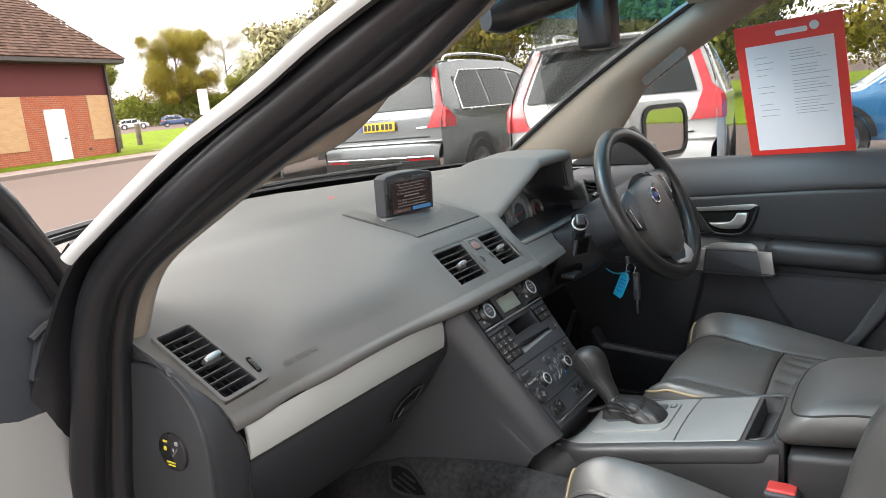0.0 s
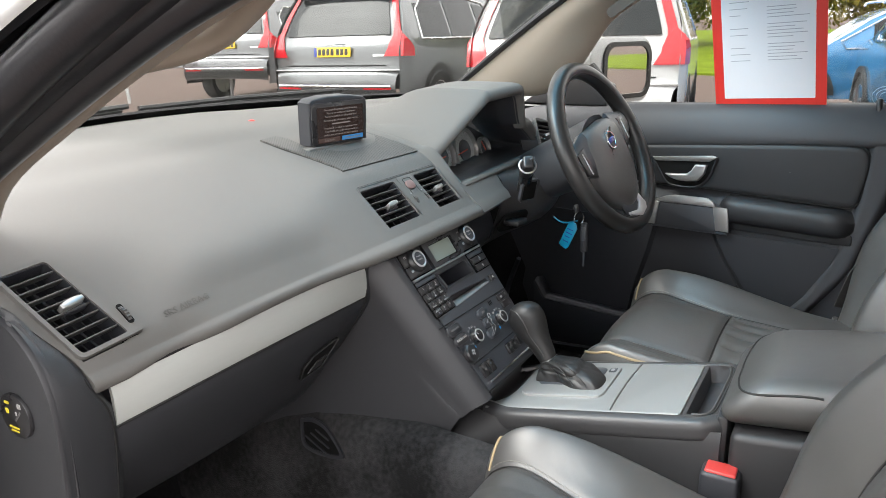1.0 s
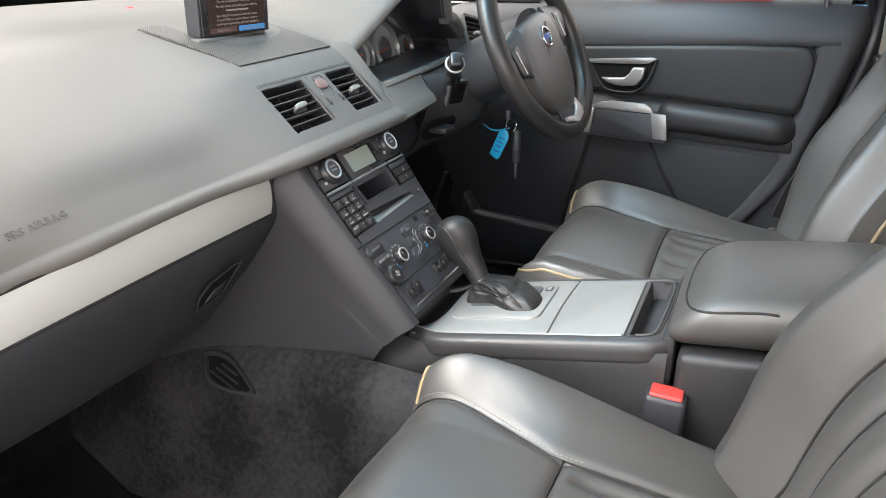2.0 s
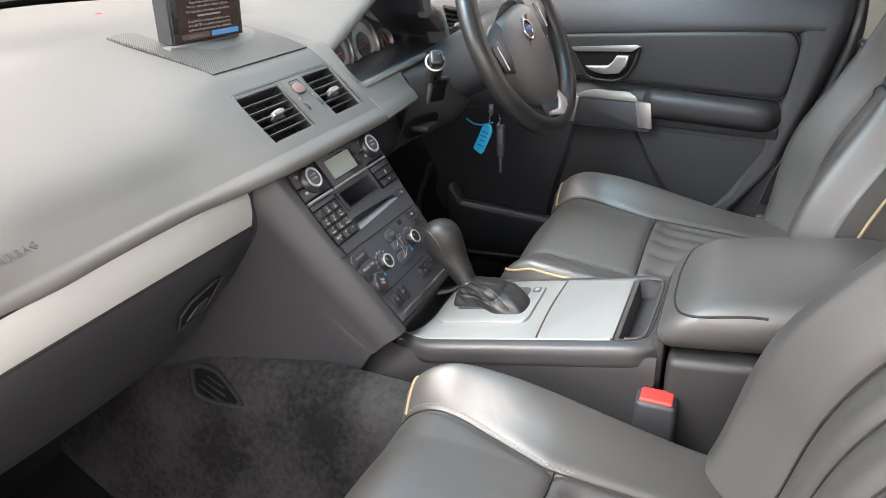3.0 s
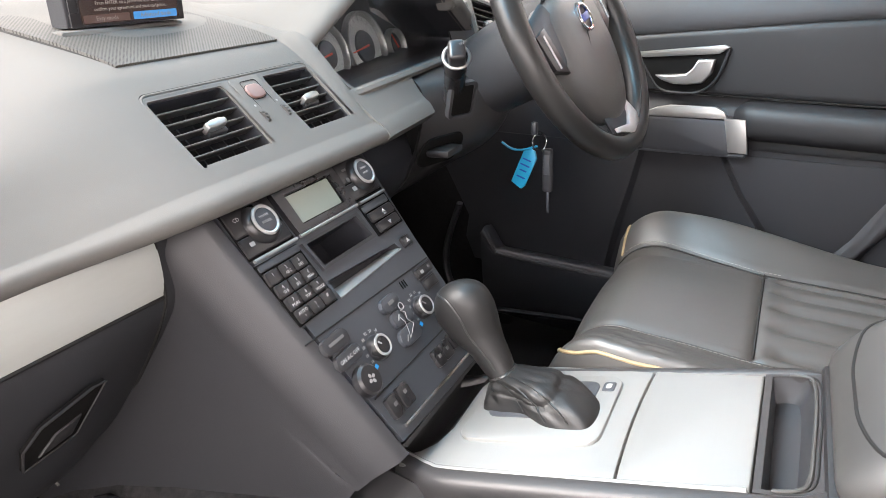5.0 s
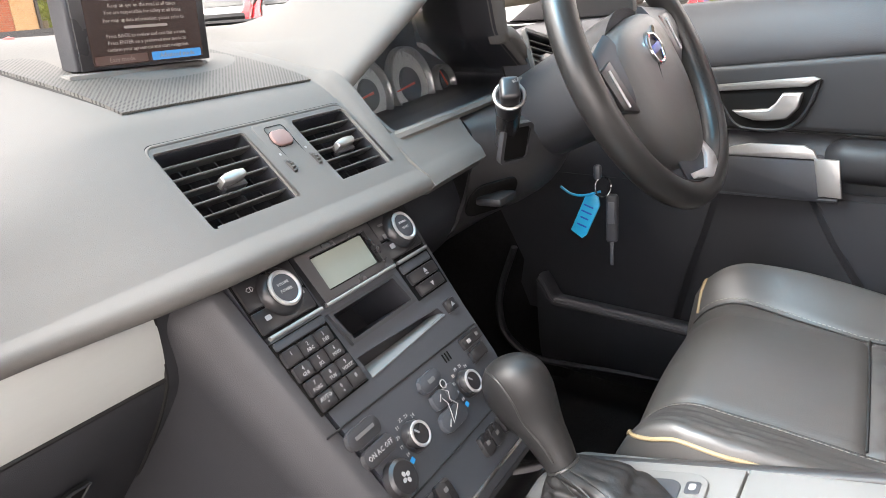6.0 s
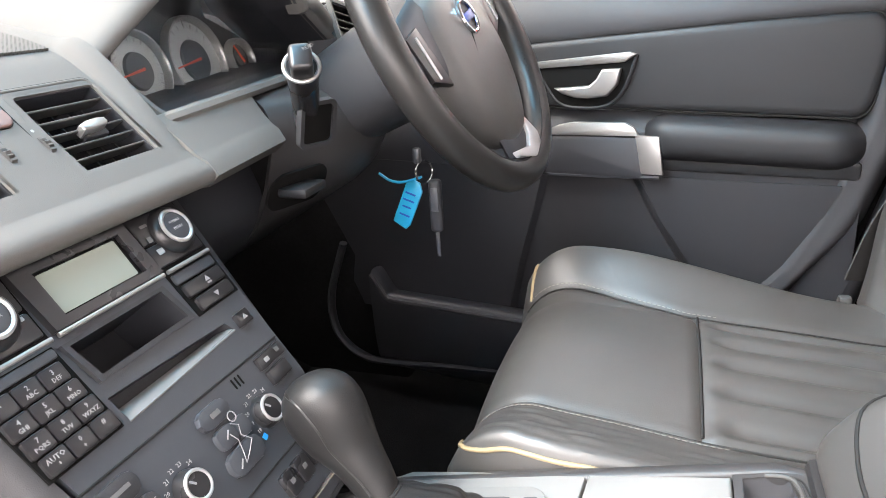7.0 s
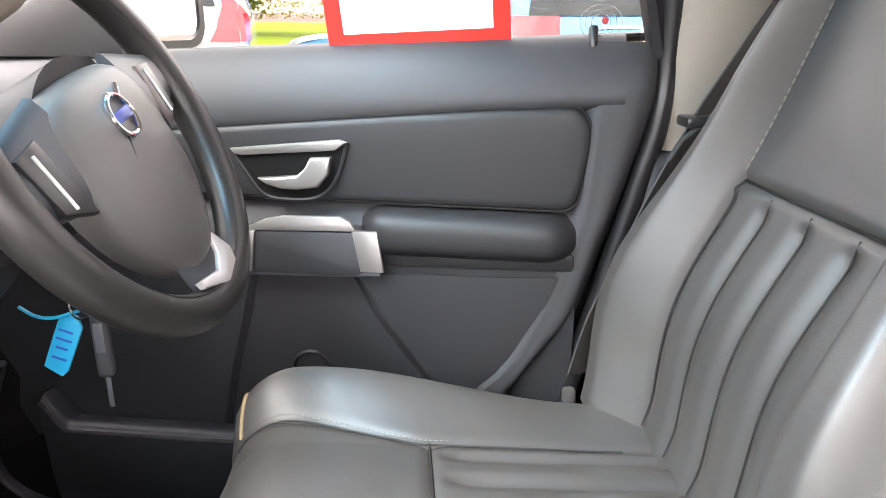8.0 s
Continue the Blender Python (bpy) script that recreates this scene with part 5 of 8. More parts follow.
    for h in hs:
        back = [o + Vector((s * half * 0.92 * (0.55 + 0.45 * slim(h)) * (1.0 - 0.16 * step(0.30, 0.66, h)), 0, 0)) + up * h - fw * 0.115 for s in (1 - tuck * 1.1 * step(0.10, 0.52, h), 0.5, -0.5, -1)]
        side_r, side_l = [at(1, h).lerp(back[0], 0.45) + Vector((0.004, 0, 0))], [at(-1, h).lerp(back[3], 0.45) - Vector((0.004, 0, 0))]
        rows.append([at(s, h) for s in ss] + side_r + back + side_l)
    part("backrest", grid(rows, close_u=True, caps=True), M_LEATHER, ob, "pleated black leather backrest")
    for s in (-0.55, 0.55):
        part("seam", tube([at(s, h, e) for h in np.linspace(0.02, 0.326, 30)], 0.0014, 5), M_SEAM, ob)
    part("seam", tube([at(s, 0.326, e) for s in np.linspace(-0.55, 0.55, 24)], 0.0016, 5), M_SEAM, ob)
    for s in (-0.28, 0.0, 0.28):
        part("pleat_seam", tube([at(s, h, 0.001) for h in np.linspace(0.02, 0.320, 26)], 0.0010, 5), M_SEAM, ob)
    for s in (-0.55, 0.55):
        bm = bmesh.new()
        for k in range(26):
            h = 0.338 + k * 0.0095
            t = tube([at(s, h, 0.0012), at(s, h + 0.006, 0.0012)], 0.0009, 5)
            me = bpy.data.meshes.new("tmp")
            t.to_mesh(me)
            t.free()
            bm.from_mesh(me)
            bpy.data.meshes.remove(me)
        part("stitching", bm, M_THREAD, ob, "bold pale stitching")
    for s in (-1, 1):
        part("piping", tube([at(s * 0.995, h, -0.028) + Vector((s * 0.003, 0, 0)) for h in np.linspace(0.02, 0.62, 30)], 0.0026, 6), M_PIPING, ob, "tan piping with stitching")
    return ob


driver_seat = seat("driver_seat", 0.375, -0.037, -0.033, 0.722, radians(17), -0.520, (0.020, 0.044, 0.55, 0.77), "black leather driver's seat with tan piping and pleated backrest", 0.238, 0.0, 0.13)
passenger_seat = seat("passenger_seat", -0.420, 0.0, -0.020, 0.698, radians(24), -0.466, (0.042, 0.042, 0.77, 0.77), "black leather passenger seat with tan piping", 0.262, 0.030)
bk = part("belt_buckle", box(-0.149, -0.113, -0.371, -0.319, 0.56, 0.701, 0.007, 3), M_KNEE, passenger_seat, "black buckle stalk")
part("buckle_button", box(-0.1445, -0.1165, -0.3655, -0.3245, 0.690, 0.7045, 0.003, 3), M_RED, bk, "red release button")
part("seat_latch", box(0.622, 0.638, -0.470, -0.452, 0.620, 0.672, 0.005, 2), M_SLAT, driver_seat, "metal belt anchor")

# ---- steering wheel ----
wheel = thing("steering_wheel", "black leather three-spoke steering wheel with silver accents", "steering wheel", (0.423, 0.012, 1.052))
nrm = Vector((-0.0914, -0.893, 0.441)).normalized()
fW = frame_at((0.423, 0.012, 1.052), Vector((0, 0, 1)).cross(nrm), nrm.cross(Vector((0, 0, 1)).cross(nrm)))
rr = [0.0178 + 0.0020 * abs(math.cos(a)) for a in np.linspace(0, 2 * math.pi, 72, endpoint=False)]
part("rim", tube([fW @ Vector((0.1745 * math.cos(a), 0.1745 * math.sin(a), 0.0)) for a in np.linspace(0, 2 * math.pi, 72, endpoint=False)], rr, 16, 0.92, closed=True), M_WHEEL, wheel, "black leather rim")
part("rim_seam", tube([fW @ Vector((0.1625 * math.cos(a), 0.1625 * math.sin(a), 0.0128)) for a in np.linspace(0, 2 * math.pi, 90, endpoint=False)], 0.0011, 5, closed=True), M_SEAM, wheel)
for a0 in (-26, 196):
    bm = bmesh.new()
    for k in range(14):
        a = radians(a0 - 7 + k * 3.2)
        t = tube([fW @ Vector((0.1562 * math.cos(a), 0.1562 * math.sin(a), -0.003)), fW @ Vector((0.1590 * math.cos(a), 0.1590 * math.sin(a), 0.0100))], 0.0014, 5)
        me = bpy.data.meshes.new("tmp")
        t.to_mesh(me)
        t.free()
        bm.from_mesh(me)
        bpy.data.meshes.remove(me)
    part("rim_lacing", bm, M_SEAM, wheel)
fH = fW @ move(-0.016, -0.003, -0.005, 12)
padrows = []
for k, (sc, z) in enumerate(((1.0, -0.012), (1.03, 0.002), (1.0, 0.014), (0.93, 0.0215), (0.80, 0.0265), (0.55, 0.0295), (0.25, 0.0305), (0.02, 0.0308))):
    r = []
    for w in np.linspace(0, 2 * math.pi, 48, endpoint=False):
        c, s = math.cos(w), math.sin(w)
        e = 0.62
        x = 0.092 * math.copysign(abs(c) ** e, c) * (1.0 - 0.52 * max(-s, 0) ** 1.7)
        y = (0.060 if s > 0 else 0.132) * math.copysign(abs(s) ** e, s)
        r.append(fH @ Vector((x * sc, y * sc - 0.004, z)))
    padrows.append(r)
part("airbag_cover", grid(padrows, close_u=True, caps=True), M_HUB, wheel, "charcoal airbag cover")
for sx in (-1, 1):
    rows = []
    for t in np.linspace(0, 1, 9):
        x = sx * lerp(0.070, 0.164, t)
        hh = lerp(0.048, 0.026, t)
        z = lerp(0.012, 0.004, t)
        rows.append([fH @ Vector((x, 0.012 + hh * math.sin(a), z + 0.010 * math.cos(a))) for a in np.linspace(0, 2 * math.pi, 16, endpoint=False)])
    part("spoke", grid(rows, close_u=True, caps=True), M_STACK, wheel, "charcoal side spoke")
    bp_ = part("spoke_buttons", plate([(sx * 0.096, -0.034), (sx * 0.132, -0.018), (sx * 0.138, 0.030), (sx * 0.104, 0.034)][:: sx], 0.007, 0.002, 0.012), M_BLACK, wheel, "black button cluster", fH)
    part("button_accent", tube([fH @ Vector((sx * 0.118, -0.020, 0.0195)), fH @ Vector((sx * 0.120, 0.026, 0.0195))], 0.0017, 6), M_BRIGHT, bp_, "silver accent")
rows = []
for t in np.linspace(0, 1, 9):
    y = -lerp(0.092, 0.163, t)
    hw = lerp(0.050, 0.040, t)
    rows.append([fH @ Vector((hw * math.cos(a), y, lerp(0.010, 0.004, t) + 0.010 * math.sin(a))) for a in np.linspace(0, 2 * math.pi, 16, endpoint=False)])
part("spoke", grid(rows, close_u=True, caps=True), M_STACK, wheel, "lower spoke")
part("spoke_trim", plate([(0.024, -0.116), (0.043, -0.150), (0.036, -0.163), (0.0, -0.168), (-0.044, -0.146), (-0.046, -0.138), (-0.004, -0.150), (0.014, -0.140)][::-1], 0.007, 0.0025, 0.013), M_BRIGHT, wheel, "silver lower spoke trim", fH)
em = part("emblem_ring", tube([fH @ Vector((0.0185 * math.cos(a), 0.010 + 0.0185 * math.sin(a), 0.032)) for a in np.linspace(0, 2 * math.pi, 32, endpoint=False)], 0.0026, 8, closed=True), M_CHROME, wheel, "round chrome emblem with blue bar")
part("emblem_bar", plate(rrect(0.034, 0.010, 0.001, 2), 0.003, 0.0006), M_BADGE, em, "blue bar", fH @ move(0, 0.010, 0.0305))
part("emblem_arrow", tube([fH @ Vector((0.012, 0.023, 0.032)), fH @ Vector((0.022, 0.033, 0.032))], 0.0026, 6), M_CHROME, em)
part("emblem_recess", lathe([(0.0, 0.0), (0.022, 0.0), (0.0235, -0.002)], 28), M_HUB, em, "", fH @ move(0, 0.010, 0.0303))
part("pad_crease", tube([fH @ Vector((-0.012, -0.006, 0.0300)), fH @ Vector((-0.026, -0.030, 0.0285)), fH @ Vector((-0.046, -0.058, 0.0235))], 0.0016, 6), M_SEAM, wheel)

# ---- steering column ----
column = thing("steering_column", "dark grey steering column shroud with control stalks", "steering column", (0.42, 0.16, 0.98))
rows = []
for t in np.linspace(0, 1, 12):
    c = Vector((0.423, 0.012, 1.052)) - nrm * lerp(0.030, 0.26, t)
    rx, rz = lerp(0.085, 0.070, t), lerp(0.075, 0.062, t)
    sq = 0.75
    rows.append([c + Vector((rx * math.copysign(abs(math.cos(a)) ** sq, math.cos(a)), 0, rz * math.copysign(abs(math.sin(a)) ** sq, math.sin(a)) + 0.004)) for a in np.linspace(0, 2 * math.pi, 28, endpoint=False)])
part("shroud", grid(rows, close_u=True, caps=True), M_SIDE, column, "smooth grey shroud")
rows = []
for t in np.linspace(0, 1, 16):
    x = lerp(0.292, 0.62, t)
    b = math.sin(math.pi * min(1, t * 1.3))
    rows.append([(x, 0.230, lerp(1.000, 1.02, t)), (x, lerp(0.200, 0.150, b), lerp(0.990, 1.00, t)), (x, lerp(0.190, 0.120, b), 0.965), (x, lerp(0.200, 0.128, b), 0.925), (x, lerp(0.215, 0.165, b), 0.885), (x, 0.245, 0.845), (x, 0.33, 0.79), (x, 0.45, 0.72)])
part("lower_shroud_panel", grid([spline(r, 24) for r in rows], thick=0.008), M_RIMGREY, column, "dark grey knee panel under the column")
rows = [[(x, 0.235, 0.925), (x, 0.225, 0.880), (x, 0.26, 0.83), (x, 0.34, 0.78), (x, 0.46, 0.72)] for x in np.linspace(0.135, 0.30, 6)]
part("knee_panel", grid([spline(r, 14) for r in rows], thick=0.008), M_KNEE, column, "dark knee panel beside the stack")
# no hollow here: a black plate paints the shade behind the lever
part("lever_recess", plate(rrect(0.085, 0.050, 0.02, 6), 0.003, 0.001), M_VOID, column, "near-black plate standing for the shade in the lever recess", frame_at((0.302, 0.172, 0.902), (1, -0.35, 0), (0, -0.5, 0.86)))
part("release_lever", box(0.268, 0.318, 0.142, 0.178, 0.897, 0.908, 0.004), M_DARK, column, "column release lever")
st0, st1 = Vector((0.288, 0.140, 0.976)), Vector((0.205, 0.094, 1.046))
dirn = (st1 - st0).normalized()
part("stalk_rim", rim_plate(rrect(0.044, 0.050, 0.008, 4), rrect(0.035, 0.041, 0.005, 4), 0.008), M_SIDE, column, "raised rim round the stalk", frame_at((0.268, 0.122, 0.980), (1, -0.5, 0.0), (-0.25, -0.2, 1)))
part("stalk_boot", plate(rrect(0.040, 0.046, 0.006, 4), 0.005, 0.002), M_VOID, column, "square stalk surround", frame_at((0.268, 0.122, 0.980), (1, -0.5, 0.0), (-0.25, -0.2, 1)))
stk = part("wiper_stalk", tube([st0, st0.lerp(st1, 0.55), st0.lerp(st1, 0.86)], [0.0135, 0.0140, 0.0155], 16), M_BLACK, column, "black wiper stalk with silver ring")
fK = frame_at(st1 - dirn * 0.010, dirn.cross(Vector((0, 0, 1))), (dirn.cross(Vector((0, 0, 1)))).cross(-dirn))
part("stalk_ring", tube([fK @ Vector((0.0160 * math.cos(a), 0.0160 * math.sin(a), 0)) for a in np.linspace(0, 2 * math.pi, 28, endpoint=False)], 0.0022, 8, closed=True), M_TRIM, stk, "silver ring")
part("stalk_tip", box(-0.0105, 0.0105, -0.0135, 0.0135, -0.012, 0.020, 0.005, 3), M_BLACK, stk, "", fK @ pose(0, 0, 0, 180 if (fK.to_3x3() @ Vector((0, 0, 1))).dot(dirn) < 0 else 0, 0, 0))
part("legend", letters("READ", 0.0048, 0.0002), M_GREYMARK, stk, "", frame_at(st1 + Vector((-0.006, -0.012, 0.012)), (0.75, -0.5, 0.25), (0.2, 0.6, 0.7)))

# ---- ignition key ----
key = thing("ignition_key", "black car key hanging from the ignition on a metal ring", "key", (0.432, 0.067, 0.896))
part("key_ring", tube([(0.432 + 0.004 * math.sin(a), 0.067 + 0.011 * math.cos(a), 0.888 + 0.013 * math.sin(a)) for a in np.linspace(0, 2 * math.pi, 24, endpoint=False)], 0.0012, 6, closed=True), M_CHROME, key, "metal split ring")
part("key_head", box(0.428, 0.438, 0.070, 0.080, 0.898, 0.918, 0.003), M_STACK, key)
part("fob", box(0.437, 0.449, 0.049, 0.066, 0.806, 0.876, 0.006, 3), M_KNEE, key, "black remote fob")
part("fob_buttons", box(0.4355, 0.4375, 0.052, 0.062, 0.835, 0.866, 0.001), M_STACK, key)
part("key_blade", box(0.4415, 0.4435, 0.055, 0.060, 0.772, 0.808, 0.001), M_STACK, key, "metal key blade")
tag = thing("key_tag", "bright blue plastic key tag with handwriting", "key tag", (0.445, 0.09, 0.87))
fk = frame_at((0.448, 0.096, 0.842), (-0.20, -0.85, -0.36), (0.10, -0.30, 0.92)) @ Matrix.Diagonal((0.80, 0.92, 1.0, 1.0))
part("tag_body", plate([(-0.014, -0.034), (0.012, -0.036), (0.017, -0.028), (0.016, 0.024), (0.006, 0.034), (-0.008, 0.034), (-0.016, 0.024)], 0.003, 0.0008), M_TAG, tag, "", fk)
for k, (w, o) in enumerate(((0.020, 0.014), (0.022, 0.004), (0.017, -0.006), (0.020, -0.018))):
    part("handwriting", plate(rrect(w, 0.0026, 0.001, 2, 0.0, o), 0.0004, 0, 0.003), M_BADGE, tag, "", fk @ move(0, 0, 0, 6))
part("tag_tail", tube(spline([(0.436, 0.072, 0.880), (0.440, 0.098, 0.872), (0.445, 0.118, 0.872), (0.450, 0.135, 0.880)], 14), 0.0018, 6), M_TAG, tag, "blue plastic tail")


# ---- driver's door ----
door = thing("driver_door", "closed driver's door with dark vinyl panel and silver handle", "car door", (0.78, -0.1, 0.45))
fD = frame_at((0.77, -0.1, 0.0), (-0.177, -0.984, 0.0), (0, 0, 1))


def door_line(u):
    """Height of the window sill along the door."""
    return 1.110 + 0.033 * u


def sheet(us, profile, thick, n=24):
    """A door panel: profile(u) gives (height, inset) points."""
    return grid([spline([fD @ Vector((u, z, w)) for z, w in profile(u)], n) for u in us], thick=thick)


def insert_top(u):
    """The upper edge of the vinyl insert."""
    return float(np.interp(u, (-0.62, -0.08, 0.09, 0.24, 0.36, 0.45), (0.972, 1.014, 1.026, 1.0365, 1.042, 1.044)))


def upper(u):
    z, e = door_line(u), insert_top(u)
    return [(z - 0.004, -0.030), (z, -0.016), (z - 0.006, 0.0), (z - 0.030, 0.016), (z - 0.062, 0.026), (e + 0.006, 0.026), (e + 0.001, 0.019), (e - 0.004, -0.010)]


us = np.linspace(-0.62, 0.432, 40)
part("upper_panel", sheet(us, upper, 0.006), M_DOOR, door, "grey grained upper door panel")


top_line = [(u, insert_top(u)) for u in np.linspace(-0.50, 0.350, 18)]
low_line = [(u, lerp(0.918, 0.9055, (u + 0.10) / 0.48)) for u in np.linspace(0.345, -0.50, 18)]
line = spline(top_line + [(0.374, 1.0405), (0.388, 1.028), (0.3945, 1.006), (0.390, 0.960), (0.381, 0.920), (0.367, 0.908)] + low_line, 120)
rows = []
for k, w in ((1.0, 0.014), (0.997, 0.0235), (0.975, 0.0300), (0.93, 0.0325), (0.80, 0.0335), (0.45, 0.0340), (0.0, 0.0342)):
    r = []
    for u, z in line:
        c = (min(max(u, -0.45), 0.33), 0.5 * (insert_top(u) + 0.912))
        r.append(fD @ Vector((c[0] + (u - c[0]) * k, c[1] + (z - c[1]) * k, w)))
    rows.append(r)
part("vinyl_insert", grid(rows, close_u=True), M_DOORPAD, door, "soft black vinyl insert")
part("insert_groove", tube([fD @ Vector((u, z, 0.0268)) for u, z in line[:100]], 0.0024, 6), M_SEAM, door, "dark groove round the insert")


def border_u(z):
    """Where the door's grey rear border begins."""
    return float(np.interp(z, (0.40, 0.628, 0.644, 0.682, 0.778, 0.852, 0.90, 1.04), (0.20, 0.254, 0.278, 0.306, 0.351, 0.377, 0.392, 0.405)))


EDGE = spline([(z, w, 0) for z, w in upper(0.44)], 60)[::-1]
EDGE = EDGE[EDGE[:, 0].argsort()[:: 1]]
EDGE = EDGE[EDGE[:, 1] > 0.001]
rows = []
for z in np.concatenate([np.linspace(0.40, 1.05, 26), np.linspace(1.06, 1.118, 12)]):
    ur = float(np.interp(z, (0.40, 0.6245, 0.672, 0.754, 0.94, 1.049, 1.12), (0.22, 0.292, 0.322, 0.382, 0.437, 0.466, 0.469)))
    uf = border_u(z)
    if z > 1.045:
        w = min(float(np.interp(max(z, 1.064), EDGE[:, 0], EDGE[:, 1])) + 0.0008, 0.0275)
        rows.append([fD @ Vector((0.384, z, w - 0.006)), fD @ Vector((0.399, z, w - 0.0010)), fD @ Vector((0.413, z, w)), fD @ Vector((0.44, z, w)), fD @ Vector((ur - 0.006, z, w - 0.006)), fD @ Vector((ur + 0.006, z, min(w, 0.02) - 0.03)), fD @ Vector((ur + 0.006, z, -0.08))])
    else:
        rows.append([fD @ Vector((uf - 0.022, z, 0.002)), fD @ Vector((uf - 0.006, z, 0.0265)), fD @ Vector((uf + 0.008, z, 0.0272)), fD @ Vector((lerp(uf, ur, 0.6), z, 0.0272)), fD @ Vector((ur - 0.006, z, 0.021)), fD @ Vector((ur + 0.006, z, -0.01)), fD @ Vector((ur + 0.006, z, -0.08))])
part("rear_border", grid([spline(r, 16) for r in rows], thick=0.004), M_DOOR, door, "grey door border")


def lower(u):
    return [(0.905, 0.0), (0.86, 0.018), (0.815, 0.022), (0.72, 0.014), (0.60, 0.004), (0.50, -0.004), (0.40, -0.01)]


part("lower_panel", sheet(np.linspace(-0.62, 0.385, 30), lower, 0.006), M_DOORLOW, door, "dark grey lower door panel")
# raised lower panel on either side of the sunken speaker area
def base_w(z):
    return float(np.interp(z, (0.40, 0.50, 0.60, 0.72, 0.815, 0.86), (-0.01, -0.004, 0.004, 0.014, 0.022, 0.018)))


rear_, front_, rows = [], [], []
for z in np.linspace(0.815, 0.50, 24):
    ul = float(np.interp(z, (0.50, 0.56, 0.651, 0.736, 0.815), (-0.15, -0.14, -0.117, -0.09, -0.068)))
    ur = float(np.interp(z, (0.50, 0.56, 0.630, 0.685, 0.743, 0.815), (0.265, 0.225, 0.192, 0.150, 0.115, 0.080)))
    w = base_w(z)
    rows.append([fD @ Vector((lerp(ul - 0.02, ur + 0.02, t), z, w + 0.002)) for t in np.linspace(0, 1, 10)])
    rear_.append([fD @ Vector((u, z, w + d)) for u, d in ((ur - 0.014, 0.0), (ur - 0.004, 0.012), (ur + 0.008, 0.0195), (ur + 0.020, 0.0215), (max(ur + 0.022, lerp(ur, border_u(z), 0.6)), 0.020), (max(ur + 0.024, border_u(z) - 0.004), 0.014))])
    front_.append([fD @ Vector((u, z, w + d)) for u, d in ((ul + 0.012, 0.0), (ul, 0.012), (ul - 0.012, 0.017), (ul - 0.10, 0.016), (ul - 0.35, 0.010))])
# sheet blacker than the panel around it, adding recess shade by colour
part("speaker_recess", grid(rows), mat("recess_shade_black", (0.010, 0.010, 0.011), 0.65, spec=0.3), door, "recessed speaker panel, coloured blacker to deepen its shade")
part("lower_panel_rear", grid([spline(r, 18) for r in rear_], thick=0.002), M_DOORLOW, door, "raised dark grey lower panel")
part("lower_panel_front", grid([spline(r, 14) for r in front_], thick=0.002), M_DOORLOW, door, "dark panel ahead of the speaker")
part("speaker_ring", lathe([(0.026, 0.0), (0.029, 0.003), (0.032, 0.0)], 28), M_DOORPAD, door, "", fD @ move(0.005, 0.650, 0.017))
rows = []
for u in np.concatenate([np.linspace(-0.418, -0.37, 12), np.linspace(-0.35, 0.20, 16)]):
    f = step(-0.424, -0.378, u)
    rows.append([fD @ Vector((u, lerp(0.595, 0.545, f), 0.020)), fD @ Vector((u, lerp(0.600, 0.550, f), 0.045)), fD @ Vector((u, lerp(0.590, 0.540, f), 0.056)), fD @ Vector((u, lerp(0.55, 0.50, f), 0.058)), fD @ Vector((u, 0.42, 0.050)), fD @ Vector((u, 0.38, 0.02))])
part("pocket_rim", tube([r[2] + Vector((-0.001, 0, 0.003)) for r in rows], 0.0055, 8), M_DOOR, door, "grey rolled pocket edge")
part("door_ledge", tube(spline([fD @ Vector(q) for q in ((-0.490, 0.640, 0.035), (-0.527, 0.540, 0.040), (-0.530, 0.478, 0.045), (-0.511, 0.433, 0.048), (-0.463, 0.404, 0.050), (-0.40, 0.400, 0.050), (-0.20, 0.425, 0.050), (0.10, 0.45, 0.045))], 40), 0.011, 8, 0.7), M_DOORLOW, door, "rounded lower edge of the door panel")
part("map_pocket", grid([spline(r, 16) for r in rows], thick=0.004), M_KNEE, door, "dark door map pocket")
# armrest
rows = []
for u in np.linspace(0, 1, 22):
    x = lerp(0.092, 0.382, u)
    e = min(1, u / 0.10, (1 - u) / 0.12) ** 0.5
    cz, h, d = lerp(0.873, 0.868, u), 0.034 * (0.55 + 0.45 * e), 0.054 * (0.50 + 0.50 * e)
    rows.append([fD @ Vector((x, cz + h * math.copysign(abs(math.sin(a)) ** 0.75, math.sin(a)), 0.005 + d * max(0, math.copysign(abs(math.cos(a)) ** 0.6, math.cos(a))))) for a in np.linspace(-math.pi / 2, math.pi / 2, 18)])
part("armrest", grid(rows, thick=0.004), M_DOORPAD, door, "padded black armrest")
part("armrest_base", plate(rrect(0.285, 0.026, 0.006, 4, 0.238, 0.836), 0.030, 0.005, 0.006), M_DOORPAD, door, "dark strip under the armrest", fD)
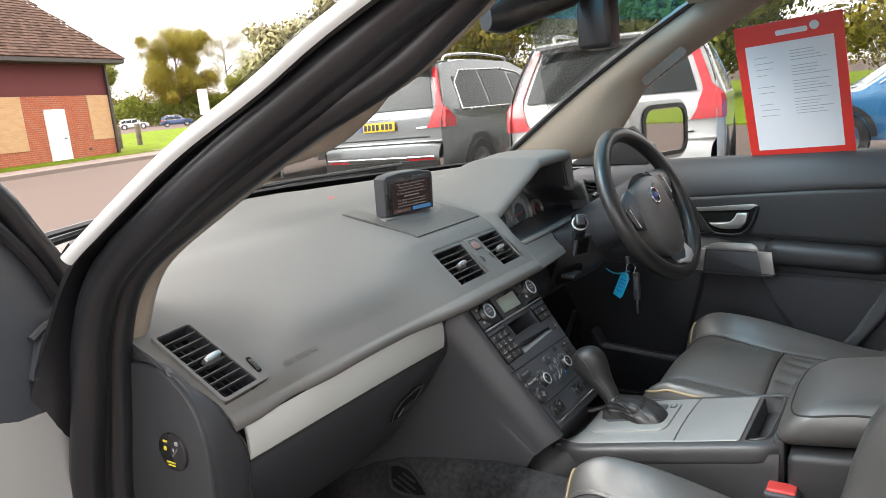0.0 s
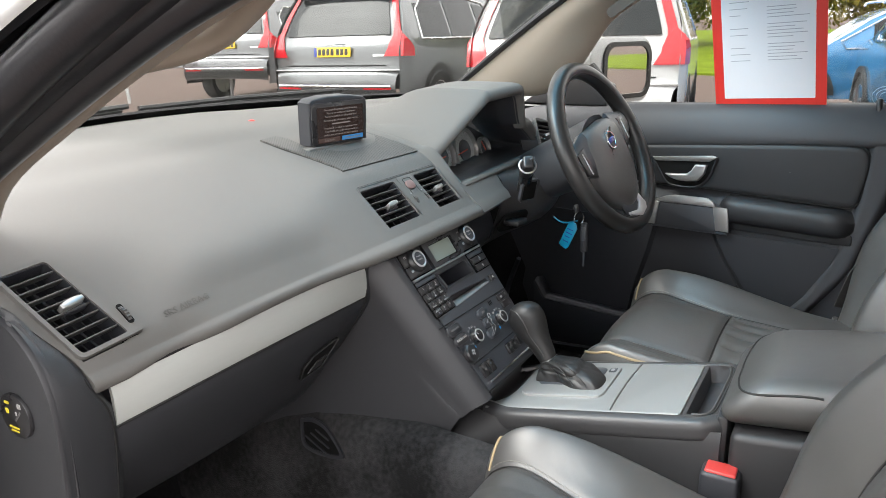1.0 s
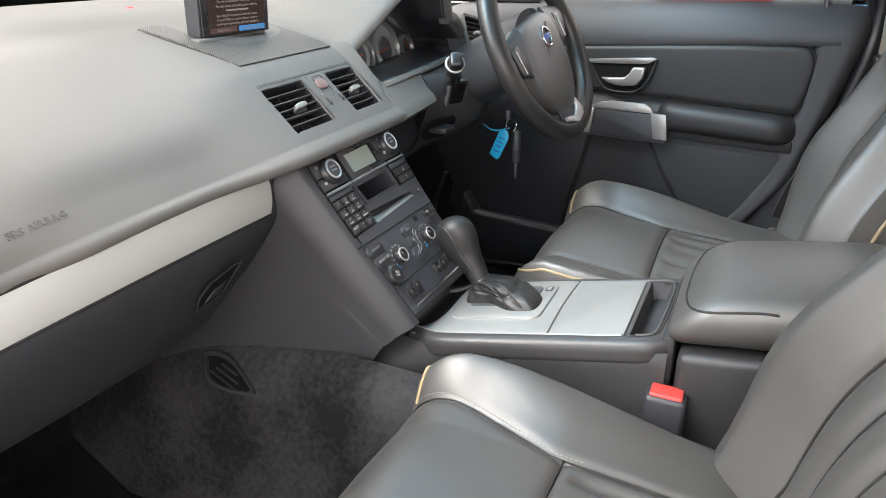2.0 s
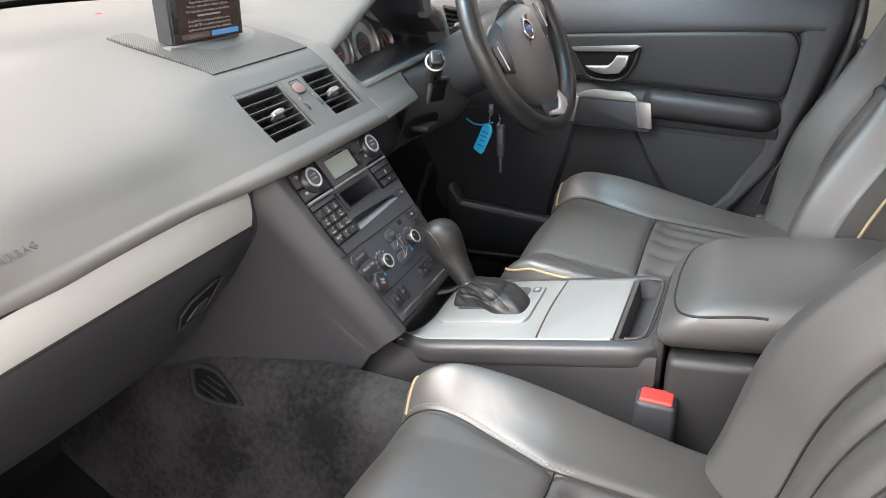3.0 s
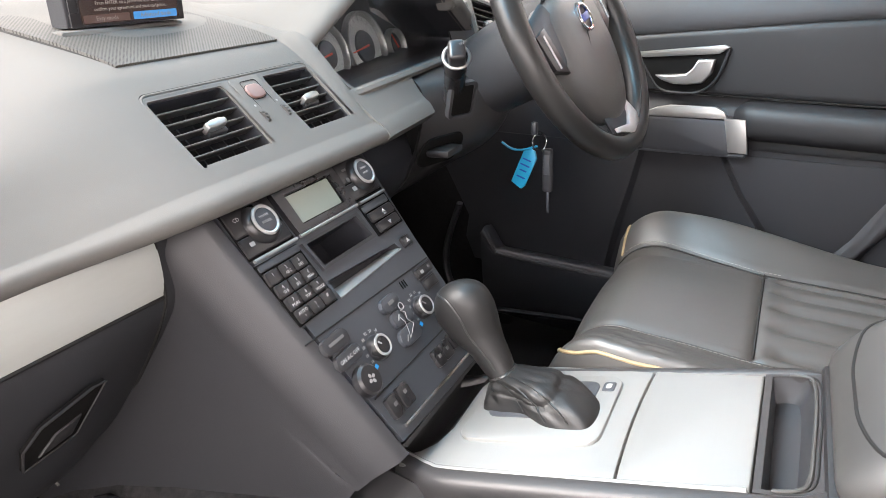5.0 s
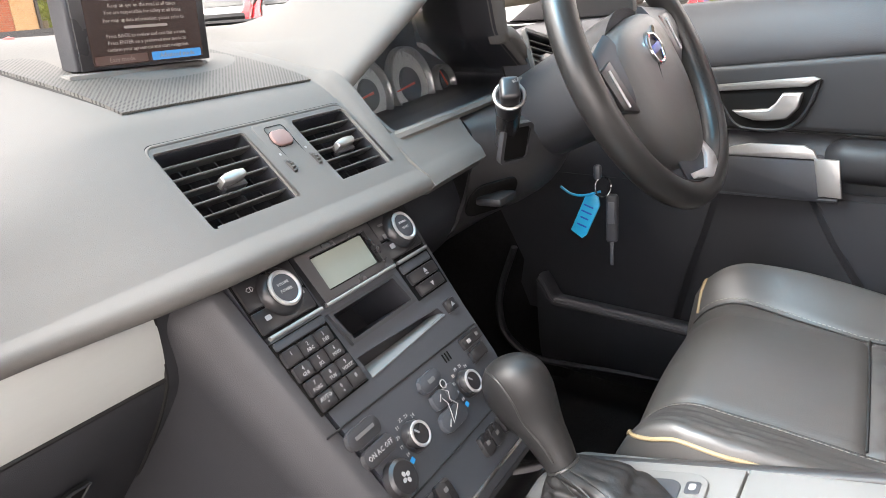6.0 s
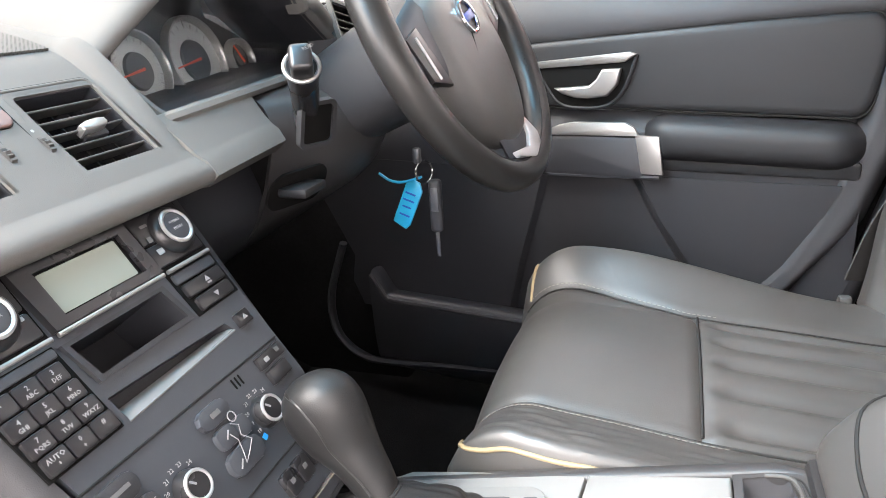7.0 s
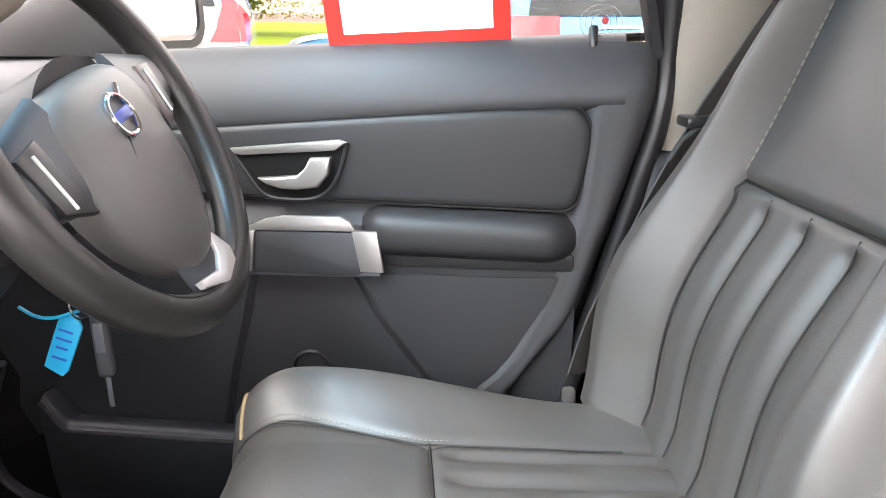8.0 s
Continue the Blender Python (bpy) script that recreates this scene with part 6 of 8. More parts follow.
# pull cup and silver trim
cupo = rrect(0.178, 0.064, 0.012, 5, 0.010, 0.845)
pc = part("pull_cup", plate(cupo, 0.052, 0.006, 0.004), M_KNEE, door, "dark pull cup", fD)
part("pull_void", plate(rrect(0.120, 0.016, 0.008, 4, 0.012, 0.0), 0.002, 0), M_DARK, pc, "", fD @ Matrix.Translation((0, 0.8788, 0.03)) @ pose(0, 0, 0, -90, 0, 0))
for pts in ([(-0.073, 0.8752), (-0.035, 0.892), (-0.011, 0.897), (0.068, 0.898), (0.082, 0.891), (0.089, 0.878), (-0.049, 0.876)], [(0.0946, 0.822), (0.084, 0.880), (0.119, 0.879), (0.127, 0.822)], [(-0.081, 0.817), (-0.074, 0.875), (-0.050, 0.876), (-0.059, 0.817)]):
    part("silver_trim", plate(pts[::-1], 0.006, 0.002, 0.052 if pts[0][1] > 0.85 else 0.055), M_TRIM, door, "satin silver pull trim", fD)
part("under_strip", tube([fD @ Vector((-0.07, 0.813, 0.05)), fD @ Vector((0.12, 0.816, 0.05))], 0.004, 8), M_STACK, door)
# inner handle
ho = [(-0.080, 0.980), (-0.062, 0.952), (-0.044, 0.926), (-0.022, 0.917), (0.024, 0.917), (0.050, 0.930), (0.066, 0.955), (0.078, 0.994)]
# raised black plate; the recess's shade is only its colour
part("handle_recess", plate(ho[::-1], 0.005, 0.002, 0.0345), M_VOID, door, "near-black plate standing for the shade in the handle recess", fD)
part("handle_bezel", plate([(-0.081, 0.985), (0.069, 0.9985), (0.079, 0.995), (0.062, 0.984), (-0.066, 0.976), (-0.076, 0.978)], 0.007, 0.002, 0.038), M_TRIM, door, "silver handle bezel", fD)
part("bezel_rim", tube([fD @ Vector((u, z, 0.0375)) for u, z in spline(ho, 24)], 0.0032, 8), M_DOORPAD, door)
part("door_handle", plate([(-0.0446, 0.9465), (-0.020, 0.948), (0.010, 0.9505), (0.021, 0.960), (0.0295, 0.9745), (0.058, 0.9755), (0.053, 0.952), (0.038, 0.9350), (0.010, 0.9315), (-0.0115, 0.9320), (-0.032, 0.938)], 0.011, 0.004, 0.040, 3), M_TRIM, door, "satin silver release lever", fD)
part("lock_pin", lathe([(0.0065, -0.01), (0.0062, 0.016), (0.004, 0.019), (0.0, 0.019)], 14), M_BLACK, door, "black lock pin", fD @ Matrix.Translation((0.391, 1.121, 0.004)) @ pose(0, 0, 0, -90, 0, 0))
part("sill_rubber", tube([fD @ Vector((u, door_line(u) + 0.001, -0.018)) for u in np.linspace(-0.52, 0.47, 12)], 0.006, 8), M_RUBBER, door, "black window rubber")
# window frame posts
for a, b, w in (((0.474, 1.105), (0.372, 1.50), 0.022),):
    part("window_post", tube([fD @ Vector((a[0], a[1], -0.012)), fD @ Vector((b[0], b[1], (b[1] - 1.11) * 0.24 - 0.012))], w, 8, 0.6), M_RUBBER, door, "black window post")
gl = grid([[fD @ Vector((u, z, -0.014 + (z - 1.10) * 0.24)) for z in np.linspace(1.09, 1.56, 6)] for u in np.linspace(-0.55, 0.45, 8)], thick=0.004)
part("window_pane", gl, M_GLASS, door, "clear door window")
part("sail_panel", plate([(-0.50, 1.10), (-0.235, 1.10), (-0.24, 1.17), (-0.28, 1.21), (-0.42, 1.15)][::-1], 0.014, 0.004, -0.006), M_DARK, door, "black triangular sail panel", fD)
# alarm sticker on the glass
fGl = fD @ Matrix.Translation((0, 1.10, -0.014)) @ pose(0, 0, 0, math.degrees(math.atan(0.24)), 0, 0)
stick = thing("alarm_sticker", "clear window sticker with pale rings and a red dot", "sticker", tuple(fGl @ Vector((0.41, 0.04, 0.004))))
for r in (0.010, 0.016, 0.022):
    part("sticker_ring", tube([fGl @ Vector((0.400 + r * math.cos(a) * 1.2, 0.045 + r * math.sin(a), 0.0022)) for a in np.linspace(0, 2 * math.pi, 20, endpoint=False)], 0.0005, 4, closed=True), M_MARK, stick)
part("sticker_dot", plate(rrect(0.008, 0.009, 0.003, 4, 0.405, 0.047), 0.0005, 0, 0.002), M_RED, stick, "", fGl)

# ---- paper in the window ----
sheet_ = thing("window_notice", "white printed notice in a red holder taped inside the window", "notice", tuple(fGl @ Vector((0.165, 0.0, 0.006))))
fPp = fGl @ Matrix.Translation((0.162, 0.174, 0.003)) @ pose(0, 0, 0, 0, 0, 2.5)
part("red_holder", plate(rrect(0.240, 0.332, 0.003, 3, 0.0, 0.006), 0.0016, 0.0004), M_HOLDER, sheet_, "red plastic holder", fPp)
pg = part("paper_sheet", plate(rrect(0.196, 0.262, 0.001, 2, 0.0, -0.008), 0.0008, 0, 0.0016), M_PAPER, sheet_, "white printed sheet", fPp)
random.seed(4)
for k in range(22):
    y = 0.100 - k * 0.0072
    if k in (4, 9, 15):
        continue
    a, b = (-0.080, -0.080 + random.uniform(0.02, 0.045)), (0.0, random.uniform(0.05, 0.088))
    for x0, x1 in ((a, b) if k % 2 else (b,)):
        part("text_line", plate(rrect(x1 - x0, 0.0016, 0.0006, 2, (x0 + x1) / 2, y), 0.0003, 0, 0.0024), M_INK, pg, "", fPp)
part("logo", plate(rrect(0.070, 0.012, 0.004, 4, 0.010, 0.145), 0.0004, 0, 0.0016), M_PAPER, sheet_, "pale logo shape", fPp)
part("logo", lathe([(0.0, 0.0022), (0.009, 0.0022), (0.011, 0.0012)], 16), M_PAPER, sheet_, "pale logo shape", fPp @ move(0.060, 0.150))

# ---- door mirror ----
dm = thing("door_mirror", "white door mirror on the driver's side", "door mirror", (0.93, 0.16, 1.12))
fM_ = frame_at((1.0, 0.150, 1.183), (-0.10, -0.10, 0) and (0.92, -0.38, 0), (0, 0, 1))
rows = []
for k, (sc, z) in enumerate(((0.55, -0.100), (0.85, -0.075), (0.98, -0.035), (1.0, 0.0), (1.0, 0.012), (0.94, 0.014))):
    rows.append([fM_ @ Vector((x * sc - 0.018, y * sc, z)) for x, y in rrect(0.262, 0.180, 0.050, 7)])
part("shell", grid(rows, close_u=True, caps=True), M_WHITE, dm, "white painted mirror shell")
part("surround", rim_plate(rrect(0.206, 0.156, 0.042, 7), rrect(0.180, 0.130, 0.034, 7), 0.008, 0.013), M_BLACK, dm, "black mirror surround", fM_)
part("mirror_glass", plate(rrect(0.184, 0.134, 0.035, 7), 0.003, 0, 0.0145), mat("mirror_silver", (0.9, 0.9, 0.9), 0.02, metal=1.0, vary=0.01), dm, "mirror glass", fM_)
part("mirror_arm", box(0.83, 0.93, 0.14, 0.22, 1.115, 1.155, 0.015, 3), M_BLACK, dm, "black mirror arm")

# ---- windscreen and pillars ----
def header(x):
    return Vector((x * 0.89, 0.00 - 0.45 * x * x, 1.600 - 0.06 * x * x))


def screen_pt(x, t):
    a, b = Vector((x, screen_foot(x) + 0.01, 1.122)), header(x)
    return a.lerp(b, t) + Vector((0, 0.02, 0.035)) * math.sin(math.pi * t)


ws = part("windscreen", grid([[screen_pt(x, t) for t in np.linspace(-0.02, 0.72, 18) for x in (lerp(lerp(-0.455, -0.390, min(1, max(t, 0) * 2.5)), 0.70, u),)] for u in np.linspace(0, 1, 28)], thick=0.005), M_GLASS, None)
tagged(ws, "clear curved windscreen", "windscreen", kind="structure")
sb = part("windscreen_shade_band", grid([[screen_pt(x, t) for t in np.linspace(0.72, 0.985, 8)] for x in np.linspace(-0.655, 0.70, 28)], thick=0.005), M_SHADE, None)
tagged(sb, "blue tinted windscreen shade band", "windscreen", kind="structure")
sb.visible_shadow = False
fr = part("trim_screen_foot", grid([[screen_pt(x, -0.05) + Vector((0, 0.03, -0.02)), screen_pt(x, 0.0) + Vector((0, 0.0, 0.004)), screen_pt(x, 0.022) + Vector((0, 0.0, 0.004))] for x in np.linspace(-0.56, 0.71, 30)], thick=0.006), M_RUBBER, None)
tagged(fr, "black windscreen base edge", "trim", kind="structure")

for s in (1,):
    rows = []
    for t in np.linspace(0, 1, 18):
        a = Vector((s * lerp(0.705, 0.612, t), lerp(0.545, -0.150, t), lerp(1.128, 1.545, t) + 0.022 * math.sin(math.pi * t)))
        wdt = lerp(0.215, 0.135, min(1, t * 2.2))
        b = Vector((s * (lerp(0.735, 0.665, t)), a.y - wdt, lerp(1.135, a.z - 0.012, min(1, t * 2.5))))
        m = a.lerp(b, 0.5) + Vector((-s * 0.022, 0, -0.004))
        rows.append([a + Vector((s * 0.01, 0.012, 0.008)), a, m, b, b + Vector((s * 0.03, -0.004, 0.006))])
    pl_ = part("trim_pillar_front", grid([spline([tuple(q) for q in r], 14) for r in rows], thick=0.006), M_BEIGE, None)
    tagged(pl_, "beige grained front pillar trim", "pillar trim", kind="structure")
    ed = part("trim_screen_edge", tube([r[1] + Vector((-0.006, 0.006, 0.006)) for r in rows], 0.009, 8), M_RUBBER, None)
    tagged(ed, "black windscreen edge beside the pillar", "trim", kind="structure")
    if s > 0:
        # the slot isn't sunk: a darker beige plate paints its shade
        slot_ = part("trim_pillar_recess", plate(rrect(0.130, 0.024, 0.011, 6), 0.003, 0.001), mat("shaded_beige", (0.05, 0.042, 0.035), 0.8), None, "", frame_at((0.618, 0.026, 1.360), (-0.08, -0.80, 0.52), (0.1, 0.5, 0.8)) @ pose(0, 0, 0, 180, 0, 0))
        tagged(slot_, "darkened beige plate standing for the shaded slot in the pillar trim", "pillar trim", kind="structure")
gh = thing("grab_handle", "beige grab handle on the front pillar", "grab handle", (-0.62, 0.1, 1.3))
part("handle_bar", tube(spline([(-0.645, 0.108, 1.265), (-0.608, 0.080, 1.276), (-0.587, 0.052, 1.290), (-0.583, 0.014, 1.312), (-0.586, -0.022, 1.335), (-0.604, -0.052, 1.352)], 20), [lerp(0.011, 0.0170, math.sin(math.pi * k / 19)) for k in range(20)], 12, 0.8), M_BEIGE, gh, "smooth beige bar")
part("handle_cap", lathe([(0.0, 0.008), (0.008, 0.006), (0.010, 0.0)], 14), M_BEIGE, gh, "", pose(-0.600, -0.036, 1.352, 30, -60, 0))

# painted pillar and rubber seals of the open passenger doorway
SEAL_IN = [(-0.60, -0.42, 1.520), (-0.625, -0.22, 1.436), (-0.640, -0.151, 1.388), (-0.660, -0.091, 1.344), (-0.685, 0.013, 1.295), (-0.705, 0.158, 1.219), (-0.715, 0.278, 1.148), (-0.720, 0.332, 1.062), (-0.720, 0.367, 0.940), (-0.720, 0.397, 0.826), (-0.722, 0.415, 0.64), (-0.722, 0.41, 0.42)]
SEAL_OUT = [(-0.655, -0.42, 1.520), (-0.675, -0.170, 1.416), (-0.700, -0.066, 1.359), (-0.725, 0.037, 1.300), (-0.745, 0.149, 1.234), (-0.756, 0.256, 1.166), (-0.760, 0.312, 1.095), (-0.762, 0.350, 0.990), (-0.762, 0.397, 0.849), (-0.762, 0.42, 0.64), (-0.762, 0.42, 0.42)]
PAINT = [(-0.690, -0.42, 1.535), (-0.735, -0.112, 1.404), (-0.757, -0.004, 1.346), (-0.774, 0.108, 1.292), (-0.795, 0.232, 1.216), (-0.803, 0.270, 1.190)]
band = spline(SEAL_IN[:8] + [(-0.720, 0.345, 1.030)], 40)
rows = [[Vector(q) + Vector(o) for o in ((-0.002, 0.016, 0.002), (0.030, 0.000, -0.006), (0.050, 0.010, -0.006), (0.060, 0.032, 0.0), (0.062, 0.085, 0.024))] for q in band]
pl_ = part("trim_pillar_passenger", grid([spline([tuple(q) for q in r], 14) for r in rows], thick=0.005), M_BEIGE, None)
tagged(pl_, "beige grained pillar trim beside the doorway seal", "pillar trim", kind="structure")
rows = [[Vector(q) + Vector(o) for o in ((0.014, 0.010, -0.004), (0.007, 0.005, 0.0), (0.0, 0.0, -0.002), (0.001, -0.006, -0.008), (0.006, -0.008, -0.012))] for q in spline(PAINT, 26)]
bp = part("trim_pillar_outer", grid([spline([tuple(q) for q in r], 12) for r in rows], thick=0.006), M_WHITE, None)
tagged(bp, "white painted outer front pillar", "car body", kind="structure")
seal1 = part("trim_door_seal", tube(spline(SEAL_IN, 70), 0.0185, 12, 0.9), M_RUBBER, None)
tagged(seal1, "thick black doorway seal", "door seal", kind="structure")
seal2 = part("trim_door_seal_outer", tube(spline(SEAL_OUT, 70), 0.0215, 12, 0.9), M_RUBBER, None)
tagged(seal2, "thick black outer doorway seal", "door seal", kind="structure")
seal3 = part("trim_door_seal_inner", tube([(Vector(a) + Vector(b)) / 2 + Vector((0, 0.012, 0.002)) for a, b in zip(spline(SEAL_IN, 70), spline(SEAL_OUT, 70))], 0.022, 12, 0.9), M_RUBBER, None)
tagged(seal3, "black rubber channel between the doorway seals", "door seal", kind="structure")
jamb = [[Vector(a) + Vector((0.0, 0.030, 0.012)), Vector(b) + Vector((0.0, 0.030, 0.012)), Vector(c) + Vector((0.016, 0.012, -0.012))] for a, b, c in zip(spline(SEAL_IN, 60), spline(SEAL_OUT, 60), spline(PAINT + [(-0.81, 0.32, 1.13), (-0.83, 0.40, 0.98), (-0.84, 0.44, 0.8), (-0.84, 0.44, 0.6), (-0.84, 0.44, 0.42)], 60))]
jb = part("trim_door_jamb", grid(jamb, thick=0.006), M_RUBBER, None)
tagged(jb, "black door jamb", "door jamb", kind="structure")
# ---- open passenger door ----
pd = thing("passenger_door", "passenger door standing wide open, dark inner panel", "car door", (-0.86, 0.34, 0.45))
fO = frame_at((-0.86, 0.37, 0.0), (-0.95, -0.31, 0.0), (0, 0, 1))
part("inner_panel", plate([(-0.100, 0.42), (1.02, 0.42), (1.05, 1.05), (0.40, 1.02), (0.0, 1.002), (-0.032, 0.990), (-0.075, 0.985), (-0.128, 0.978), (-0.120, 0.85)], 0.05, 0.012, 0.0), mat("pale_grey_door_panel", (0.32, 0.32, 0.31), 0.55, vary=0.06), pd, "light grey inner door panel", fO)
part("door_shell", plate([(-0.115, 0.38), (1.05, 0.38), (1.08, 1.09), (0.08, 1.06), (-0.10, 0.99)], 0.09, 0.02, 0.051), M_WHITE, pd, "white painted door shell", fO)
part("sail_panel", plate([(-0.140, 0.985), (0.30, 1.00), (0.28, 1.36), (-0.060, 1.250), (-0.110, 1.175), (-0.146, 1.09), (-0.150, 1.03)], 0.030, 0.010, 0.002), M_STACK, pd, "black sail panel", fO)
part("sail_pod", plate([(-0.144, 1.020), (-0.052, 1.034), (-0.078, 1.090), (-0.118, 1.090), (-0.136, 1.066)], 0.016, 0.006, -0.014), M_STACK, pd, "raised mirror cover", fO)
part("sail_lip", tube(spline([fO @ Vector(p) for p in ((-0.060, 1.082, -0.010), (-0.090, 1.094, -0.012), (-0.122, 1.087, -0.012), (-0.142, 1.058, -0.008), (-0.146, 1.022, -0.006))], 16), 0.005, 8), M_SIDE, pd)
part("frame_seal", tube(spline([fO @ Vector(p) for p in ((-0.125, 0.50, 0.012), (-0.138, 0.85, 0.008), (-0.155, 1.00, 0.006), (-0.152, 1.08, 0.0), (-0.128, 1.145, -0.004), (-0.095, 1.200, -0.004), (-0.045, 1.275, 0.0), (0.12, 1.42, 0.0), (0.45, 1.52, 0.0), (0.98, 1.52, 0.0), (1.06, 1.10, 0.0))], 40), 0.016, 10), M_RUBBER, pd, "black frame rubber")
part("inner_seal", tube(spline([fO @ Vector(p) for p in ((-0.118, 1.11, -0.006), (-0.090, 1.165, -0.008), (-0.050, 1.22, -0.006), (0.02, 1.30, -0.004))], 16), 0.008, 8), M_RUBBER, pd)
part("armrest", box(0.30, 0.80, 0.80, 0.86, -0.06, 0.0, 0.02, 3), M_DOORPAD, pd, "", fO)

# ---- cabin shell ----
ceil = part("ceiling", grid([[(x, y, 1.615 - 0.07 * (x / 0.66) ** 2 - 0.03 * ((y + 0.9) / 0.9) ** 2) for x in np.linspace(-0.665, 0.665, 12)] for y in np.linspace(-0.04, -2.35, 14)], thick=0.03), M_HEAD, None)
tagged(ceil, "beige cloth roof lining", "headliner", kind="structure")
roof = part("roof_panel", grid([[(x, y, 1.675 - 0.075 * (x / 0.70) ** 2 - 0.03 * ((y + 0.9) / 0.9) ** 2) for x in np.linspace(-0.72, 0.72, 12)] for y in np.linspace(0.0, -2.42, 14)], thick=0.02), M_WHITE, None)
tagged(roof, "white car roof", "car body", kind="structure")
# floor and bulkhead carry the under-dash shade in their darkened carpet colour
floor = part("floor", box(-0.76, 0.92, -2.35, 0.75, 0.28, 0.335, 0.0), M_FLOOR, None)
tagged(floor, "carpeted floor, colour darkened for the footwell's shade", "floor", kind="structure")
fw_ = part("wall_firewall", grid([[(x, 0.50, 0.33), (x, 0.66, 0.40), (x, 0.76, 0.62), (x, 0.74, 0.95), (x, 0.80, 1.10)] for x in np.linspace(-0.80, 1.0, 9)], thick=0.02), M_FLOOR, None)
tagged(fw_, "carpeted footwell bulkhead, colour darkened for shade", "bulkhead", kind="structure")
def tunnel_carpet(name, y0, y1, material):
    rows = []
    for k in range(12):
        y = lerp(y0, y1, k / 11)
        t = (0.78 - y) / 1.11
        rows.append(spline([(-0.150, y, lerp(0.665, 0.635, t)), (-0.190, y, lerp(0.650, 0.615, t)), (-0.212, y, 0.56), (-0.230, y, 0.45), (-0.26, y, 0.335)], 14))
    return tagged(part(name, grid(rows, thick=0.01), material, None), "charcoal carpet on the tunnel side", "carpet", kind="structure")


tunnel_carpet("wall_footwell_carpet", 0.78, -0.33, M_CARPET)
cs_ = part("trim_carpet_seam", tube(spline([(-0.216, 0.46, 0.575), (-0.2175, 0.368, 0.556), (-0.2165, 0.24, 0.555), (-0.205, 0.10, 0.592), (-0.199, 0.01, 0.612), (-0.2, -0.10, 0.61)], 30), 0.0024, 6), M_SEAM, None)
tagged(cs_, "dark seam in the tunnel carpet", "carpet", kind="structure")
fp = frame_at((-0.2135, 0.318, 0.604), (0.0, 1, 0.0), (0.25, -0.1, 1))
fv = thing("footwell_vent", "dark oval air outlet in the tunnel carpet", "vent", (-0.21, 0.31, 0.6))
flip = fp @ pose(0, 0, 0, 0, 180, 0)
leaf = [(-0.034, 0.030), (-0.010, 0.037), (0.020, 0.031), (0.045, 0.012), (0.067, -0.013), (0.060, -0.020), (0.030, -0.0235), (-0.005, -0.022), (-0.026, -0.010)]
leaf = [(x, y) for x, y in spline(leaf + leaf[:1], 37)][:36]
part("bezel", rim_plate(leaf, [(0.010 + (x - 0.010) * 0.86, 0.004 + (y - 0.004) * 0.80) for x, y in leaf], 0.006, -0.001), M_KNEE, fv, "", flip)
# outlet mouth is a black plate, shade painted rather than hollow
part("outlet", plate([(0.010 + (x - 0.010) * 0.87, 0.004 + (y - 0.004) * 0.82) for x, y in leaf], 0.002, 0, -0.001), M_VOID, fv, "", flip)
for k in range(3):
    part("fin", plate(rrect(0.062 - 0.014 * k, 0.003, 0.001, 2), 0.002, 0, 0.001), M_KNEE, fv, "", flip @ move(0.008 + 0.004 * k, -0.010 + 0.011 * k, 0, -22))
part("trim_carpet_clip", tube([(-0.236, 0.395, 0.690), (-0.232, 0.382, 0.675), (-0.228, 0.375, 0.656)], 0.0018, 6), M_GREYMARK, fv)
for s in (-1, 1):
    x = 0.705 if s > 0 else -0.705
    wl = part("wall_rear_side", box(min(x, x + s * 0.10), max(x, x + s * 0.10), -2.35, -0.84, 0.30, 1.10, 0.02, 2), M_BEIGE, None)
    tagged(wl, "beige rear cabin side", "cabin side", kind="structure")
    for y in (-0.66, -1.55, -2.30):
        if s < 0 and y > -1:
            continue
        rows = [[(x + s * 0.0 - s * lerp(0, 0.085, t) * 1.0, y + 0.095 - 0.06 * t, lerp(0.985, 1.60, t)), (x - s * 0.020 - s * 0.085 * t, y + 0.05 - 0.06 * t, lerp(0.985, 1.60, t)), (x - s * 0.022 - s * 0.085 * t, y - 0.07 - 0.05 * t, lerp(0.985, 1.60, t)), (x + s * 0.03 - s * 0.085 * t, y - 0.11 - 0.05 * t, lerp(0.985, 1.60, t))] for t in np.linspace(0, 1, 10)]
        pb = part("trim_pillar_centre", grid([spline(r, 10) for r in rows], thick=0.01), M_BEIGE, None)
        tagged(pb, "beige centre pillar trim", "pillar trim", kind="structure")
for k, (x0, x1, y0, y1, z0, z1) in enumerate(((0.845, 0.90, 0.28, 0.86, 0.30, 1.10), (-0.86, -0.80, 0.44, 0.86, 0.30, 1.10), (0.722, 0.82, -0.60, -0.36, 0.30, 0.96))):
    # side panels take the same shade-darkened colour as the floor
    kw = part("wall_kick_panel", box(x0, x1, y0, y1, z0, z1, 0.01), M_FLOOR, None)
    tagged(kw, "footwell side panel, colour darkened for shade", "kick panel", kind="structure")
lowb = part("trim_pillar_centre_lower", box(0.672, 0.78, -0.80, -0.555, 0.36, 0.984, 0.018, 3), M_DOOR, None)
tagged(lowb, "dark grey lower centre pillar trim", "pillar trim", kind="structure")
gap = part("trim_door_seal_driver", tube(spline([fD @ Vector((0.470, 1.55, 0.075)), fD @ Vector((0.484, 1.15, 0.004)), fD @ Vector((0.480, 1.03, 0.004)), fD @ Vector((0.462, 0.95, 0.004)), fD @ Vector((0.434, 0.84, 0.004)), fD @ Vector((0.396, 0.69, 0.004)), fD @ Vector((0.36, 0.53, 0.0)), fD @ Vector((0.34, 0.40, 0.0))], 40), 0.0140, 10), M_RUBBER, None)
tagged(gap, "black door seal", "door seal", kind="structure")
